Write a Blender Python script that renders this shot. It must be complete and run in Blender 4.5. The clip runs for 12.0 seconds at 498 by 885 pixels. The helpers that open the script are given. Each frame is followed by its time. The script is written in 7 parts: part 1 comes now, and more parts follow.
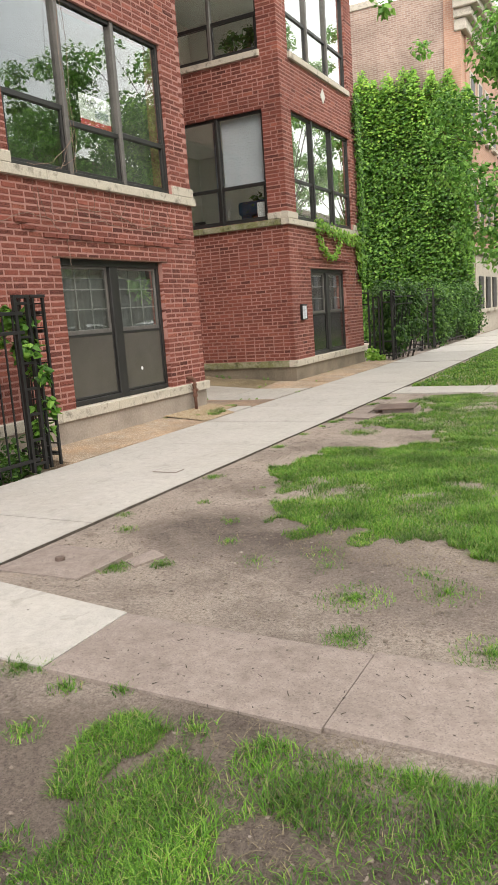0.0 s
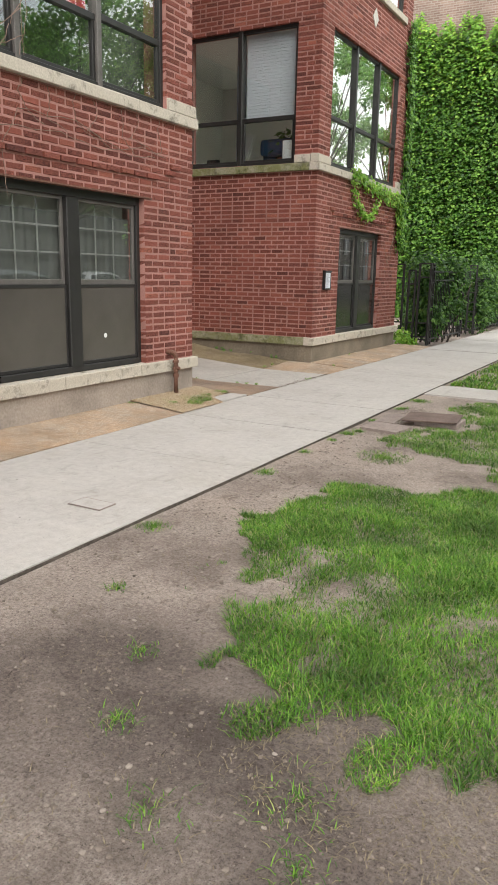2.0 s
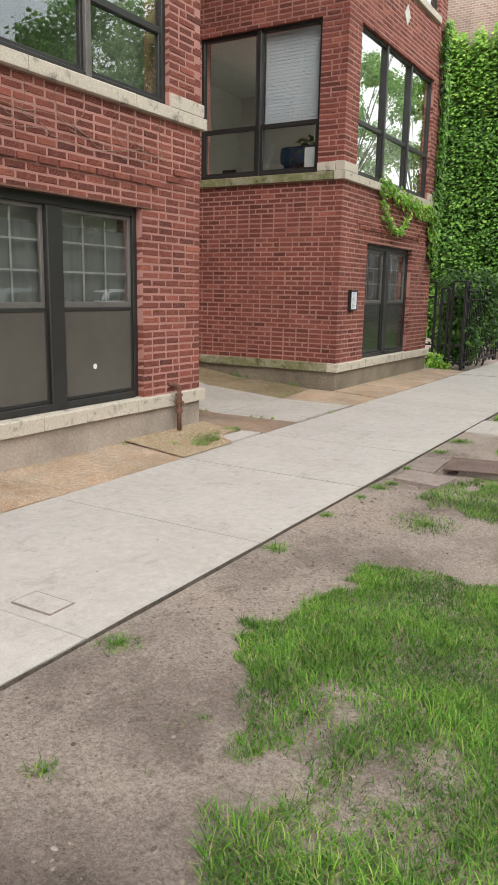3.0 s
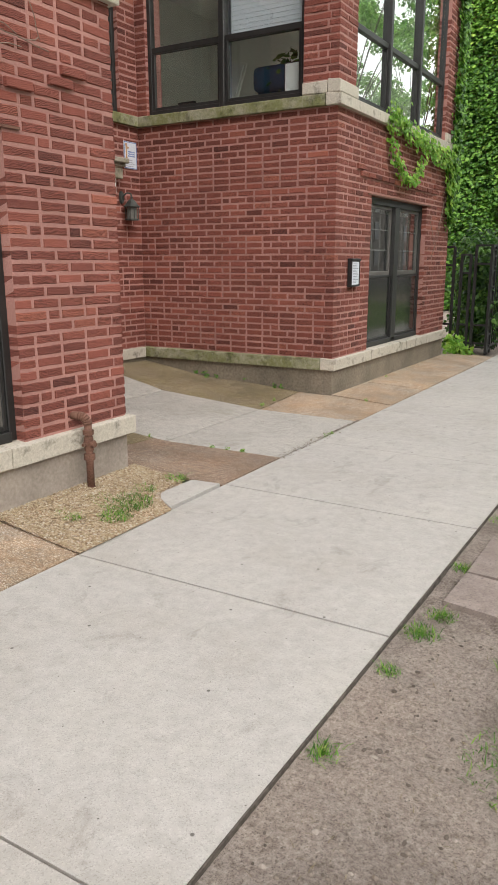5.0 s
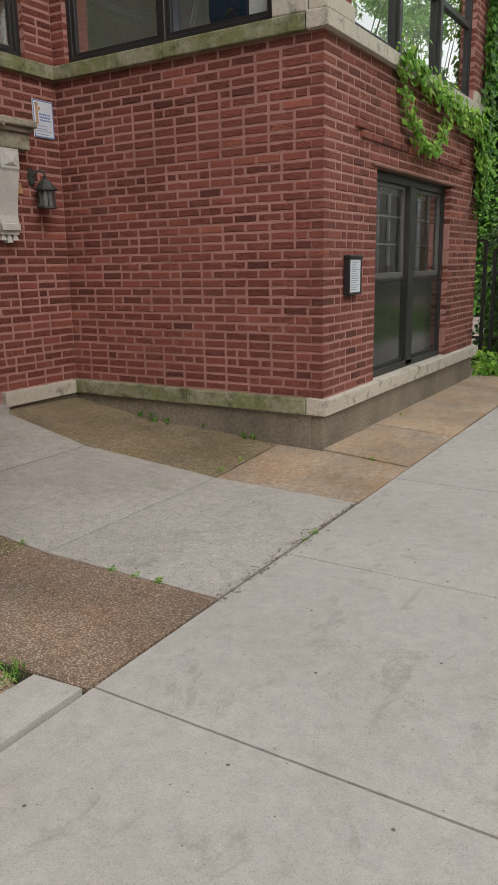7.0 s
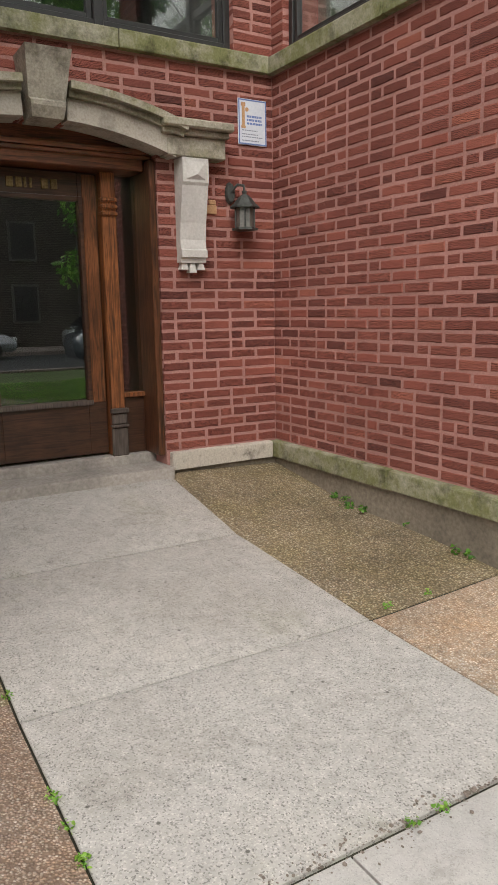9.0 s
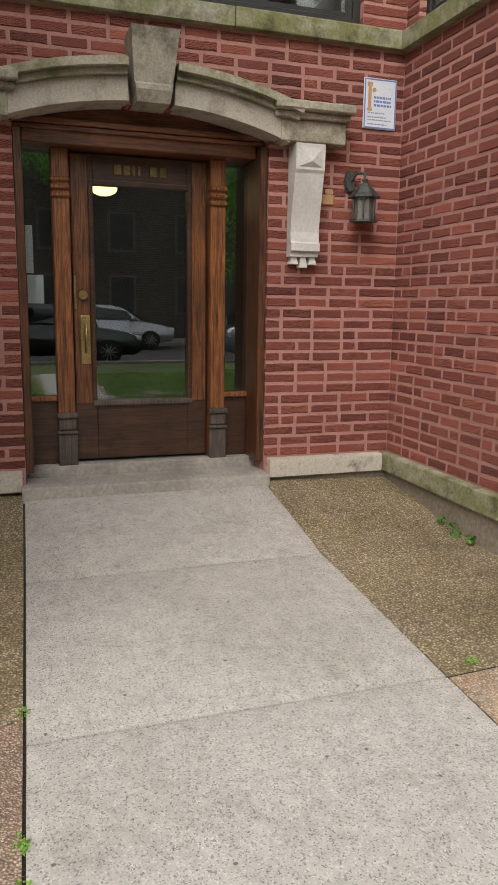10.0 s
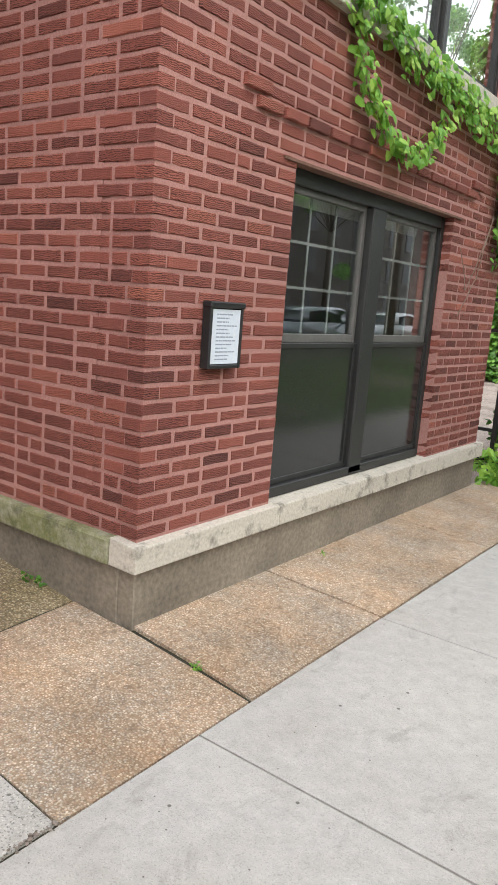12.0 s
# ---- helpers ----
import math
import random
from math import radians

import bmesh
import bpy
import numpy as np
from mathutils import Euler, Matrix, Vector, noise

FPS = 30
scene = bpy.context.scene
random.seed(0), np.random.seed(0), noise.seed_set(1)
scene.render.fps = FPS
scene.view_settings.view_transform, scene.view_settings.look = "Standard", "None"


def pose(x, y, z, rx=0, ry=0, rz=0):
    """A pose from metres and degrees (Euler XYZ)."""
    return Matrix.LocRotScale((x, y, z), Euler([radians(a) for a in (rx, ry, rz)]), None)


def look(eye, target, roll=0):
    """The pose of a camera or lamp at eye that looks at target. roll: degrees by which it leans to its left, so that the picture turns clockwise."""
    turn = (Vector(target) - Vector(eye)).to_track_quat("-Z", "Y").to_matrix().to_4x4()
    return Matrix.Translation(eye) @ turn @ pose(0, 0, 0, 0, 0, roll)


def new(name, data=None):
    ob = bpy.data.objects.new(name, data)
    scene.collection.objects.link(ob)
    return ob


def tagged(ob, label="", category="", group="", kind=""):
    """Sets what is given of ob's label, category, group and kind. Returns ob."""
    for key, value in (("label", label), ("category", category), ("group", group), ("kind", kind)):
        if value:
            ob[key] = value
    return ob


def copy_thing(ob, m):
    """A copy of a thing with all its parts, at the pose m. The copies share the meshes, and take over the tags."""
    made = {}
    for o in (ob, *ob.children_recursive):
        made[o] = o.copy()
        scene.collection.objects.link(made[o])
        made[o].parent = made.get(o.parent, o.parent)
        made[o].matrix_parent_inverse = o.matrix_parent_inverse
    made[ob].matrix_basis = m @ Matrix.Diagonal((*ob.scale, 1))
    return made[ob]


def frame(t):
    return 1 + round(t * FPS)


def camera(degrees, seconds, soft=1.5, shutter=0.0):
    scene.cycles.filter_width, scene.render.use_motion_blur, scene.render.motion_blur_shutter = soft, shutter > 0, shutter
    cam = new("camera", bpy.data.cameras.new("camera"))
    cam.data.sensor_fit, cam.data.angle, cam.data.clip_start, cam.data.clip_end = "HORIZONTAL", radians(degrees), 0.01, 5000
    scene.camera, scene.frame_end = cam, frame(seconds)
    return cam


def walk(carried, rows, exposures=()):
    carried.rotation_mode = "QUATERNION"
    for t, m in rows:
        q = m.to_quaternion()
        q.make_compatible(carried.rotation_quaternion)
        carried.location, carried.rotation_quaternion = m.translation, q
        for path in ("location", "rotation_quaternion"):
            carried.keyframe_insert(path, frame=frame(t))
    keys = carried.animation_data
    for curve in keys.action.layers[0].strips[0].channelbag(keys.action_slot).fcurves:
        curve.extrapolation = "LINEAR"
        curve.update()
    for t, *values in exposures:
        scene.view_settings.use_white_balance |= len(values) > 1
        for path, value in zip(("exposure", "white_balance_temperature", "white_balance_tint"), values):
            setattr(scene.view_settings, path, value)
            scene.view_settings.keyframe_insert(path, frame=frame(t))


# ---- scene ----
cam = camera(37.5, 12.0, soft=1.1)
PATH = [
    (0, (-0.613, -0.12, 1.384), (-1.538, 1.62, 1.038), -4.1),
    (0.5, (-0.824, 0.384, 1.382), (-1.66, 2.157, 0.988), -2.6),
    (1, (-1.014, 0.961, 1.386), (-1.834, 2.731, 0.943), -0.7),
    (1.5, (-1.263, 1.528, 1.408), (-2.17, 3.249, 0.946), 0.2),
    (2, (-1.479, 2.113, 1.399), (-2.428, 3.817, 0.953), 1.1),
    (2.5, (-1.708, 2.654, 1.424), (-2.683, 4.351, 1.014), 1.4),
    (2.7, (-1.813, 2.846, 1.44), (-2.805, 4.537, 1.042), 1.3),
    (4.3, (-2.69, 4.877, 1.445), (-3.718, 6.522, 0.96), 0.4),
    (4.5, (-2.812, 5.102, 1.454), (-3.825, 6.757, 0.971), 0.3),
    (5, (-3.135, 5.678, 1.463), (-4.126, 7.347, 0.983), -0.1),
    (5.5, (-3.367, 6.279, 1.458), (-4.336, 7.964, 0.985), -0.4),
    (6, (-3.617, 6.872, 1.421), (-4.576, 8.57, 0.976), -0.4),
    (6.5, (-3.814, 7.453, 1.415), (-4.807, 9.131, 0.969), -0.9),
    (6.7, (-3.9, 7.676, 1.435), (-4.897, 9.347, 0.974), -0.9),
    (8.3, (-4.27, 9.426, 1.346), (-5.702, 10.767, 0.956), -2.4),
    (8.5, (-4.317, 9.597, 1.365), (-5.83, 10.85, 0.99), -1.9),
    (9, (-4.388, 10.023, 1.386), (-6.08, 11.029, 1.032), -1.0),
    (9.5, (-4.491, 10.317, 1.386), (-6.296, 11.104, 1.035), -0.2),
    (10, (-4.548, 10.515, 1.398), (-6.414, 11.135, 1.034), 0.8),
    (10.5, (-4.48, 10.67, 1.398), (-6.374, 11.182, 1.011), 2.1),
    (11, (-4.397, 10.74, 1.38), (-6.245, 11.402, 0.994), 2.8),
    (11.5, (-4.348, 10.756, 1.482), (-5.914, 11.936, 1.085), 3.8),
    (12, (-4.237, 10.809, 1.51), (-5.404, 12.388, 1.127), 4.4),
]
EXPOSURES = [(0.0, 0.50, 6850, 10), (0.5, 0.22, 6750, 10), (1.0, 0.28, 6650, 10), (1.5, 0.36, 6600, 10), (2.5, 0.40, 6600, 10), (4.5, 0.46, 6550, 10), (5.0, 0.40, 6550, 10), (5.7, 0.18, 6500, 10), (6.5, -0.12, 6500, 10), (8.5, 0.32, 6500, 10), (9.0, 0.48, 6500, 10), (10.0, 0.53, 6550, 10), (11.0, 0.54, 6450, 10), (11.5, 0.62, 6350, 10), (12.0, 0.65, 6200, 10)]
walk(cam, [(t, look(eye, target, roll)) for t, eye, target, roll in PATH], EXPOSURES)

# ---------------------------------------------------------------- world, sun
world = bpy.data.worlds.new("overcast_sky")
scene.world = world
world.use_nodes = True
wn, wl = world.node_tree.nodes, world.node_tree.links
wn.clear()
sky = wn.new("ShaderNodeTexSky")
sky.sky_type, sky.sun_disc, sky.dust_density = "NISHITA", False, 4.0
sky.sun_elevation, sky.sun_rotation = radians(41), radians(125)
dim = wn.new("ShaderNodeVectorMath")
dim.operation = "SCALE"
dim.inputs["Scale"].default_value = 0.10
cloud = wn.new("ShaderNodeTexNoise")
cloud.inputs["Scale"].default_value, cloud.inputs["Detail"].default_value = 2.2, 6.0
cloud_ramp = wn.new("ShaderNodeValToRGB")
cloud_ramp.color_ramp.elements[0].position, cloud_ramp.color_ramp.elements[0].color = 0.35, (0.74, 0.78, 0.82, 1)
cloud_ramp.color_ramp.elements[1].position, cloud_ramp.color_ramp.elements[1].color = 0.65, (1.0, 0.99, 0.97, 1)
mixed = wn.new("ShaderNodeMix")
mixed.data_type = "RGBA"
mixed.inputs[0].default_value = 0.8
back = wn.new("ShaderNodeBackground")
back.inputs["Strength"].default_value = 1.85
world_out = wn.new("ShaderNodeOutputWorld")
wl.new(sky.outputs[0], dim.inputs[0])
wl.new(cloud.outputs["Fac"], cloud_ramp.inputs[0])
wl.new(dim.outputs[0], mixed.inputs[6])
wl.new(cloud_ramp.outputs[0], mixed.inputs[7])
wl.new(mixed.outputs[2], back.inputs[0])
wl.new(back.outputs[0], world_out.inputs[0])
sun = new("sun", bpy.data.lights.new("sun", "SUN"))
sun.data.energy, sun.data.angle, sun.data.color = 2.2, radians(40), (1.0, 0.97, 0.93)
sun.matrix_world = look((12, -8.4, 12.7), (0, 0, 0))


# ---------------------------------------------------------------- materials
def node(nt, kind, **values):
    n = nt.nodes.new("ShaderNode" + kind)
    for key, value in values.items():
        n.inputs[key.replace("_", " ")].default_value = value
    return n


def fresh(name):
    m = bpy.data.materials.new(name)
    m.use_nodes = True
    nt = m.node_tree
    return m, nt, nt.nodes["Principled BSDF"]


def ramp(nt, source, stops):
    r = nt.nodes.new("ShaderNodeValToRGB")
    e = r.color_ramp.elements
    while len(e) < len(stops):
        e.new(0.5)
    for el, (p, c) in zip(e, stops):
        el.position, el.color = p, (*c, 1) if len(c) == 3 else c
    nt.links.new(source, r.inputs[0])
    return r.outputs[0]


def blend(nt, fac, a, b, mode="MIX"):
    n = nt.nodes.new("ShaderNodeMix")
    n.data_type, n.blend_type = "RGBA", mode
    for sock, v in ((0, fac), (6, a), (7, b)):
        if isinstance(v, (int, float)):
            n.inputs[sock].default_value = v
        elif isinstance(v, tuple):
            n.inputs[sock].default_value = (*v, 1)
        else:
            nt.links.new(v, n.inputs[sock])
    return n.outputs[2]


def place(nt, scale=(1, 1, 1)):
    g = nt.nodes.new("ShaderNodeNewGeometry")
    mp = nt.nodes.new("ShaderNodeMapping")
    mp.inputs["Scale"].default_value = scale
    nt.links.new(g.outputs["Position"], mp.inputs["Vector"])
    return mp.outputs[0]


def noise_out(nt, scale, detail=4.0, rough=0.55, vec=None, distortion=0.0):
    n = node(nt, "TexNoise", Scale=scale, Detail=detail, Roughness=rough, Distortion=distortion)
    nt.links.new(vec or place(nt), n.inputs["Vector"])
    return n.outputs["Fac"]


def bump(nt, bsdf, height, strength, distance, prior=None):
    b = node(nt, "Bump", Strength=strength, Distance=distance)
    nt.links.new(height, b.inputs["Height"])
    if prior:
        nt.links.new(prior, b.inputs["Normal"])
    nt.links.new(b.outputs[0], bsdf.inputs["Normal"])
    return b.outputs[0]


def surface(name, low, high, grain=60, stain=1.5, rough=0.85, relief=0.3, depth=0.004, stain_dark=0.7, metal=0.0, spots=None):
    """Two colours mixed by grain, dirtied by broad stains, with fine relief."""
    m, nt, b = fresh(name)
    fine = noise_out(nt, grain, 5)
    c = ramp(nt, fine, [(0.3, low), (0.7, high)])
    broad = noise_out(nt, stain, 5, 0.6)
    d = ramp(nt, broad, [(0.3, (stain_dark,) * 3), (0.6, (1, 1, 1))])
    c = blend(nt, 1.0, c, d, "MULTIPLY")
    if spots:
        v = node(nt, "TexVoronoi", Scale=spots[0])
        nt.links.new(place(nt), v.inputs["Vector"])
        s = ramp(nt, v.outputs["Distance"], [(spots[1], (1, 1, 1)), (spots[1] + 0.06, (0, 0, 0))])
        c = blend(nt, s, c, spots[2])
    nt.links.new(c, b.inputs["Base Color"])
    b.inputs["Roughness"].default_value, b.inputs["Metallic"].default_value = rough, metal
    bump(nt, b, fine, relief, depth)
    return m


def brick_material(name, per_object):
    m, nt, b = fresh(name)
    if per_object:
        r = nt.nodes.new("ShaderNodeObjectInfo").outputs["Random"]
    else:
        r = nt.nodes.new("ShaderNodeNewGeometry").outputs["Random Per Island"]
    c = ramp(nt, r, [(0.0, (0.150, 0.044, 0.034)), (0.18, (0.300, 0.088, 0.062)), (0.42, (0.240, 0.069, 0.050)), (0.7, (0.340, 0.104, 0.073)), (0.90, (0.210, 0.062, 0.047)), (1.0, (0.410, 0.132, 0.087))])
    scr = node(nt, "Math")
    scr.operation = "MULTIPLY"
    scr.inputs[1].default_value = 57.0
    nt.links.new(r, scr.inputs[0])
    frac = node(nt, "Math")
    frac.operation = "FRACT"
    nt.links.new(scr.outputs[0], frac.inputs[0])
    rough_brick = ramp(nt, frac.outputs[0], [(0.05, (0.22,) * 3), (0.55, (1, 1, 1))])
    # combed face: wavy scored lines, shifted from brick to brick
    shift = nt.nodes.new("ShaderNodeVectorMath")
    shift.operation = "ADD"
    nt.links.new(place(nt), shift.inputs[0])
    nt.links.new(scr.outputs[0], shift.inputs[1])
    wave = node(nt, "TexWave", Scale=38.0, Distortion=13.0, Detail=3.0, Detail_Scale=0.55, Detail_Roughness=0.62)
    wave.bands_direction = "Z"
    nt.links.new(shift.outputs[0], wave.inputs["Vector"])
    chip = noise_out(nt, 1.0, 3.0, 0.65, place(nt, (34, 34, 95)), 0.8)
    gouge = blend(nt, 0.62, wave.outputs["Fac"], chip)
    groove = ramp(nt, gouge, [(0.34, (0.0,) * 3), (0.56, (1, 1, 1))])
    grain = noise_out(nt, 160, 4)
    relief = blend(nt, rough_brick, (0.8, 0.8, 0.8), groove)
    # groove shade is put into the colour: scored lines multiply it down
    dark = blend(nt, 1.0, c, blend(nt, rough_brick, (1.0, 1.0, 1.0), ramp(nt, gouge, [(0.28, (0.26, 0.24, 0.24)), (0.46, (0.92, 0.92, 0.92)), (0.62, (1.10, 1.10, 1.10))])), "MULTIPLY")
    grime = ramp(nt, noise_out(nt, 0.9, 5, 0.65), [(0.3, (0.72, 0.70, 0.70)), (0.6, (1.05, 1.05, 1.05))])
    dark = blend(nt, 1.0, dark, grime, "MULTIPLY")
    speck = ramp(nt, grain, [(0.3, (0.82, 0.82, 0.82)), (0.7, (1.14, 1.12, 1.12))])
    dark = blend(nt, 1.0, dark, speck, "MULTIPLY")
    # smears of pink mortar left on the faces
    smear = ramp(nt, noise_out(nt, 22, 6, 0.7), [(0.60, (0, 0, 0)), (0.76, (0.32, 0.32, 0.32))])
    dark = blend(nt, smear, dark, (0.42, 0.20, 0.16))
    nt.links.new(dark, b.inputs["Base Color"])
    b.inputs["Roughness"].default_value = 0.9
    first = bump(nt, b, grain, 0.25, 0.002)
    bump(nt, b, relief, 0.8, 0.006, first)
    return m


def concrete(name, low, high, grains, contrast=1.0, litter=0.5, moss=0.0, blotch=0.8):
    """Cast concrete: cement mottled at three sizes, sand grains, a little dark litter, and moss where damp."""
    m, nt, b = fresh(name)
    mottle = noise_out(nt, 14, 9, 0.72)
    c = ramp(nt, mottle, [(0.32, low), (0.66, high)])
    v = node(nt, "TexVoronoi", Scale=grains)
    nt.links.new(place(nt), v.inputs["Vector"])
    tint = node(nt, "SeparateColor")
    nt.links.new(v.outputs["Color"], tint.inputs[0])
    k = 0.55 * contrast
    grain = ramp(nt, tint.outputs[0], [(0.0, (1 - k,) * 3), (0.14, (1 - 0.45 * k,) * 3), (0.24, (1, 1, 1)), (0.78, (1, 1, 1)), (0.88, (1 + 0.25 * k,) * 3), (1.0, (1 + 0.6 * k,) * 3)])
    c = blend(nt, 1.0, c, grain, "MULTIPLY")
    broad = ramp(nt, noise_out(nt, 1.3, 7, 0.68), [(0.34, (blotch, blotch * 0.985, blotch * 0.96)), (0.52, (1, 1, 1)), (0.68, (1.06, 1.055, 1.04))])
    c = blend(nt, 1.0, c, broad, "MULTIPLY")
    scuff = ramp(nt, noise_out(nt, 5.5, 8, 0.75, place(nt, (1.0, 0.6, 1.0)), 0.6), [(0.36, (0.84, 0.83, 0.82)), (0.44, (1, 1, 1))])
    c = blend(nt, 1.0, c, scuff, "MULTIPLY")
    if moss:
        damp = ramp(nt, noise_out(nt, 0.95, 7, 0.7), [(0.62 - moss, (0, 0, 0)), (0.80 - moss, (0.5, 0.5, 0.5))])
        c = blend(nt, damp, c, blend(nt, 1.0, c, (0.66, 0.68, 0.46), "MULTIPLY"))
    for scale, radius, share in ((7.0, 0.055, 0.45), (24.0, 0.085, 0.30)):
        s = node(nt, "TexVoronoi", Scale=scale)
        s.voronoi_dimensions = "2D"
        nt.links.new(place(nt), s.inputs["Vector"])
        pick = node(nt, "SeparateColor")
        nt.links.new(s.outputs["Color"], pick.inputs[0])
        some = ramp(nt, pick.outputs[1], [(share * litter, (1, 1, 1)), (share * litter + 0.01, (0, 0, 0))])
        dot = ramp(nt, s.outputs["Distance"], [(radius * 0.6, (0.8, 0.8, 0.8)), (radius, (0, 0, 0))])
        c = blend(nt, blend(nt, 1.0, some, dot, "MULTIPLY"), c, (0.075, 0.065, 0.055))
    nt.links.new(c, b.inputs["Base Color"])
    b.inputs["Roughness"].default_value = 0.92
    first = bump(nt, b, tint.outputs[0], 0.25 * contrast, 0.003)
    bump(nt, b, mottle, 0.3, 0.006, first)
    return m


def mossy_stone(name, low, high, moss=0.5, soot_dark=0.62, soot_at=0.50):
    m, nt, b = fresh(name)
    fine = noise_out(nt, 75, 5)
    c = ramp(nt, fine, [(0.3, low), (0.7, high)])
    green = ramp(nt, noise_out(nt, 3.4, 8, 0.78), [(1.0 - moss - 0.10, (0, 0, 0)), (1.0 - moss + 0.16, (0.92, 0.92, 0.92))])
    c = blend(nt, green, c, blend(nt, fine, (0.095, 0.110, 0.030), (0.235, 0.230, 0.085)))
    soot = ramp(nt, noise_out(nt, 7, 6, 0.7), [(0.32, (soot_dark, soot_dark * 0.985, soot_dark * 0.95)), (soot_at, (1, 1, 1))])
    c = blend(nt, 1.0, c, soot, "MULTIPLY")
    nt.links.new(c, b.inputs["Base Color"])
    b.inputs["Roughness"].default_value = 0.9
    bump(nt, b, noise_out(nt, 30, 6, 0.7), 0.4, 0.006)
    return m


def aggregate(name, pebbles, between, rust, size=92.0):
    """Exposed aggregate: round pebbles of many colours set in cement, rusty and grey in patches, with stains."""
    m, nt, b = fresh(name)
    v = node(nt, "TexVoronoi", Scale=size)
    nt.links.new(place(nt), v.inputs["Vector"])
    tint = node(nt, "SeparateColor")
    nt.links.new(v.outputs["Color"], tint.inputs[0])
    c = ramp(nt, tint.outputs[0], pebbles)
    edge = ramp(nt, v.outputs["Distance"], [(0.34, (0, 0, 0)), (0.60, (1, 1, 1))])
    c = blend(nt, edge, c, between)
    patch = ramp(nt, noise_out(nt, 2.2, 7, 0.7), [(0.36, (1.02, 1.02, 1.02)), (0.64, rust)])
    c = blend(nt, 1.0, c, patch, "MULTIPLY")
    stain = ramp(nt, noise_out(nt, 1.6, 6, 0.65), [(0.32, (0.70, 0.69, 0.66)), (0.60, (1.04, 1.03, 1.0))])
    c = blend(nt, 1.0, c, stain, "MULTIPLY")
    fleck = ramp(nt, noise_out(nt, 34.0, 5, 0.7), [(0.34, (0.70, 0.69, 0.68)), (0.50, (1, 1, 1)), (0.68, (1.16, 1.16, 1.16))])
    c = blend(nt, 1.0, c, fleck, "MULTIPLY")
    nt.links.new(c, b.inputs["Base Color"])
    b.inputs["Roughness"].default_value = 0.9
    inv = ramp(nt, v.outputs["Distance"], [(0.0, (1, 1, 1)), (0.7, (0, 0, 0))])
    bump(nt, b, inv, 0.8, 0.006)
    return m


def glass_material(name, tint=(1, 1, 1), rough=0.0, head_on=0.05, steepness=0.75):
    m, nt, b = fresh(name)
    out = nt.nodes["Material Output"]
    clear = nt.nodes.new("ShaderNodeBsdfTransparent")
    clear.inputs[0].default_value = (*tint, 1)
    gloss = nt.nodes.new("ShaderNodeBsdfGlossy")
    gloss.inputs["Roughness"].default_value = rough
    gloss.inputs["Color"].default_value = (0.95, 0.97, 0.96, 1)
    lw = nt.nodes.new("ShaderNodeLayerWeight")
    lw.inputs["Blend"].default_value = 0.5
    steep = node(nt, "Math")
    steep.operation = "POWER"
    steep.inputs[1].default_value = 2.4
    nt.links.new(lw.outputs["Facing"], steep.inputs[0])
    f = node(nt, "Math")
    f.operation = "MULTIPLY_ADD"
    f.inputs[1].default_value, f.inputs[2].default_value = steepness, head_on
    nt.links.new(steep.outputs[0], f.inputs[0])
    mx = nt.nodes.new("ShaderNodeMixShader")
    nt.links.new(f.outputs[0], mx.inputs[0])
    nt.links.new(clear.outputs[0], mx.inputs[1])
    nt.links.new(gloss.outputs[0], mx.inputs[2])
    nt.links.new(mx.outputs[0], out.inputs[0])
    return m


def leaf_material(name, stops, patch=1.2, shade=0.75):
    m, nt, b = fresh(name)
    r = nt.nodes.new("ShaderNodeNewGeometry").outputs["Random Per Island"]
    c = ramp(nt, r, stops)
    c = blend(nt, 1.0, c, ramp(nt, noise_out(nt, patch, 3), [(0.35, (shade, shade * 1.04, shade * 0.95)), (0.65, (1.2, 1.14, 1.1))]), "MULTIPLY")
    nt.links.new(c, b.inputs["Base Color"])
    b.inputs["Roughness"].default_value = 0.5
    out = nt.nodes["Material Output"]
    tr = nt.nodes.new("ShaderNodeBsdfTranslucent")
    nt.links.new(c, tr.inputs[0])
    mx = nt.nodes.new("ShaderNodeMixShader")
    mx.inputs[0].default_value = 0.34
    nt.links.new(b.outputs[0], mx.inputs[1])
    nt.links.new(tr.outputs[0], mx.inputs[2])
    nt.links.new(mx.outputs[0], out.inputs[0])
    return m


def wood_material(name, dark, light, along_z=True, gloss=0.38):
    m, nt, b = fresh(name)
    stretch = (48, 48, 2.2) if along_z else (48, 2.2, 48)
    n1 = noise_out(nt, 1.0, 6, 0.6, place(nt, stretch), 1.4)
    c = ramp(nt, n1, [(0.3, dark), (0.48, tuple(0.5 * (p + q) for p, q in zip(dark, light))), (0.56, light), (0.7, dark)])
    wear = ramp(nt, noise_out(nt, 5, 4), [(0.35, (0.65, 0.65, 0.66)), (0.65, (1.1, 1.08, 1.05))])
    c = blend(nt, 1.0, c, wear, "MULTIPLY")
    nt.links.new(c, b.inputs["Base Color"])
    b.inputs["Roughness"].default_value = gloss
    bump(nt, b, n1, 0.25, 0.002)
    return m


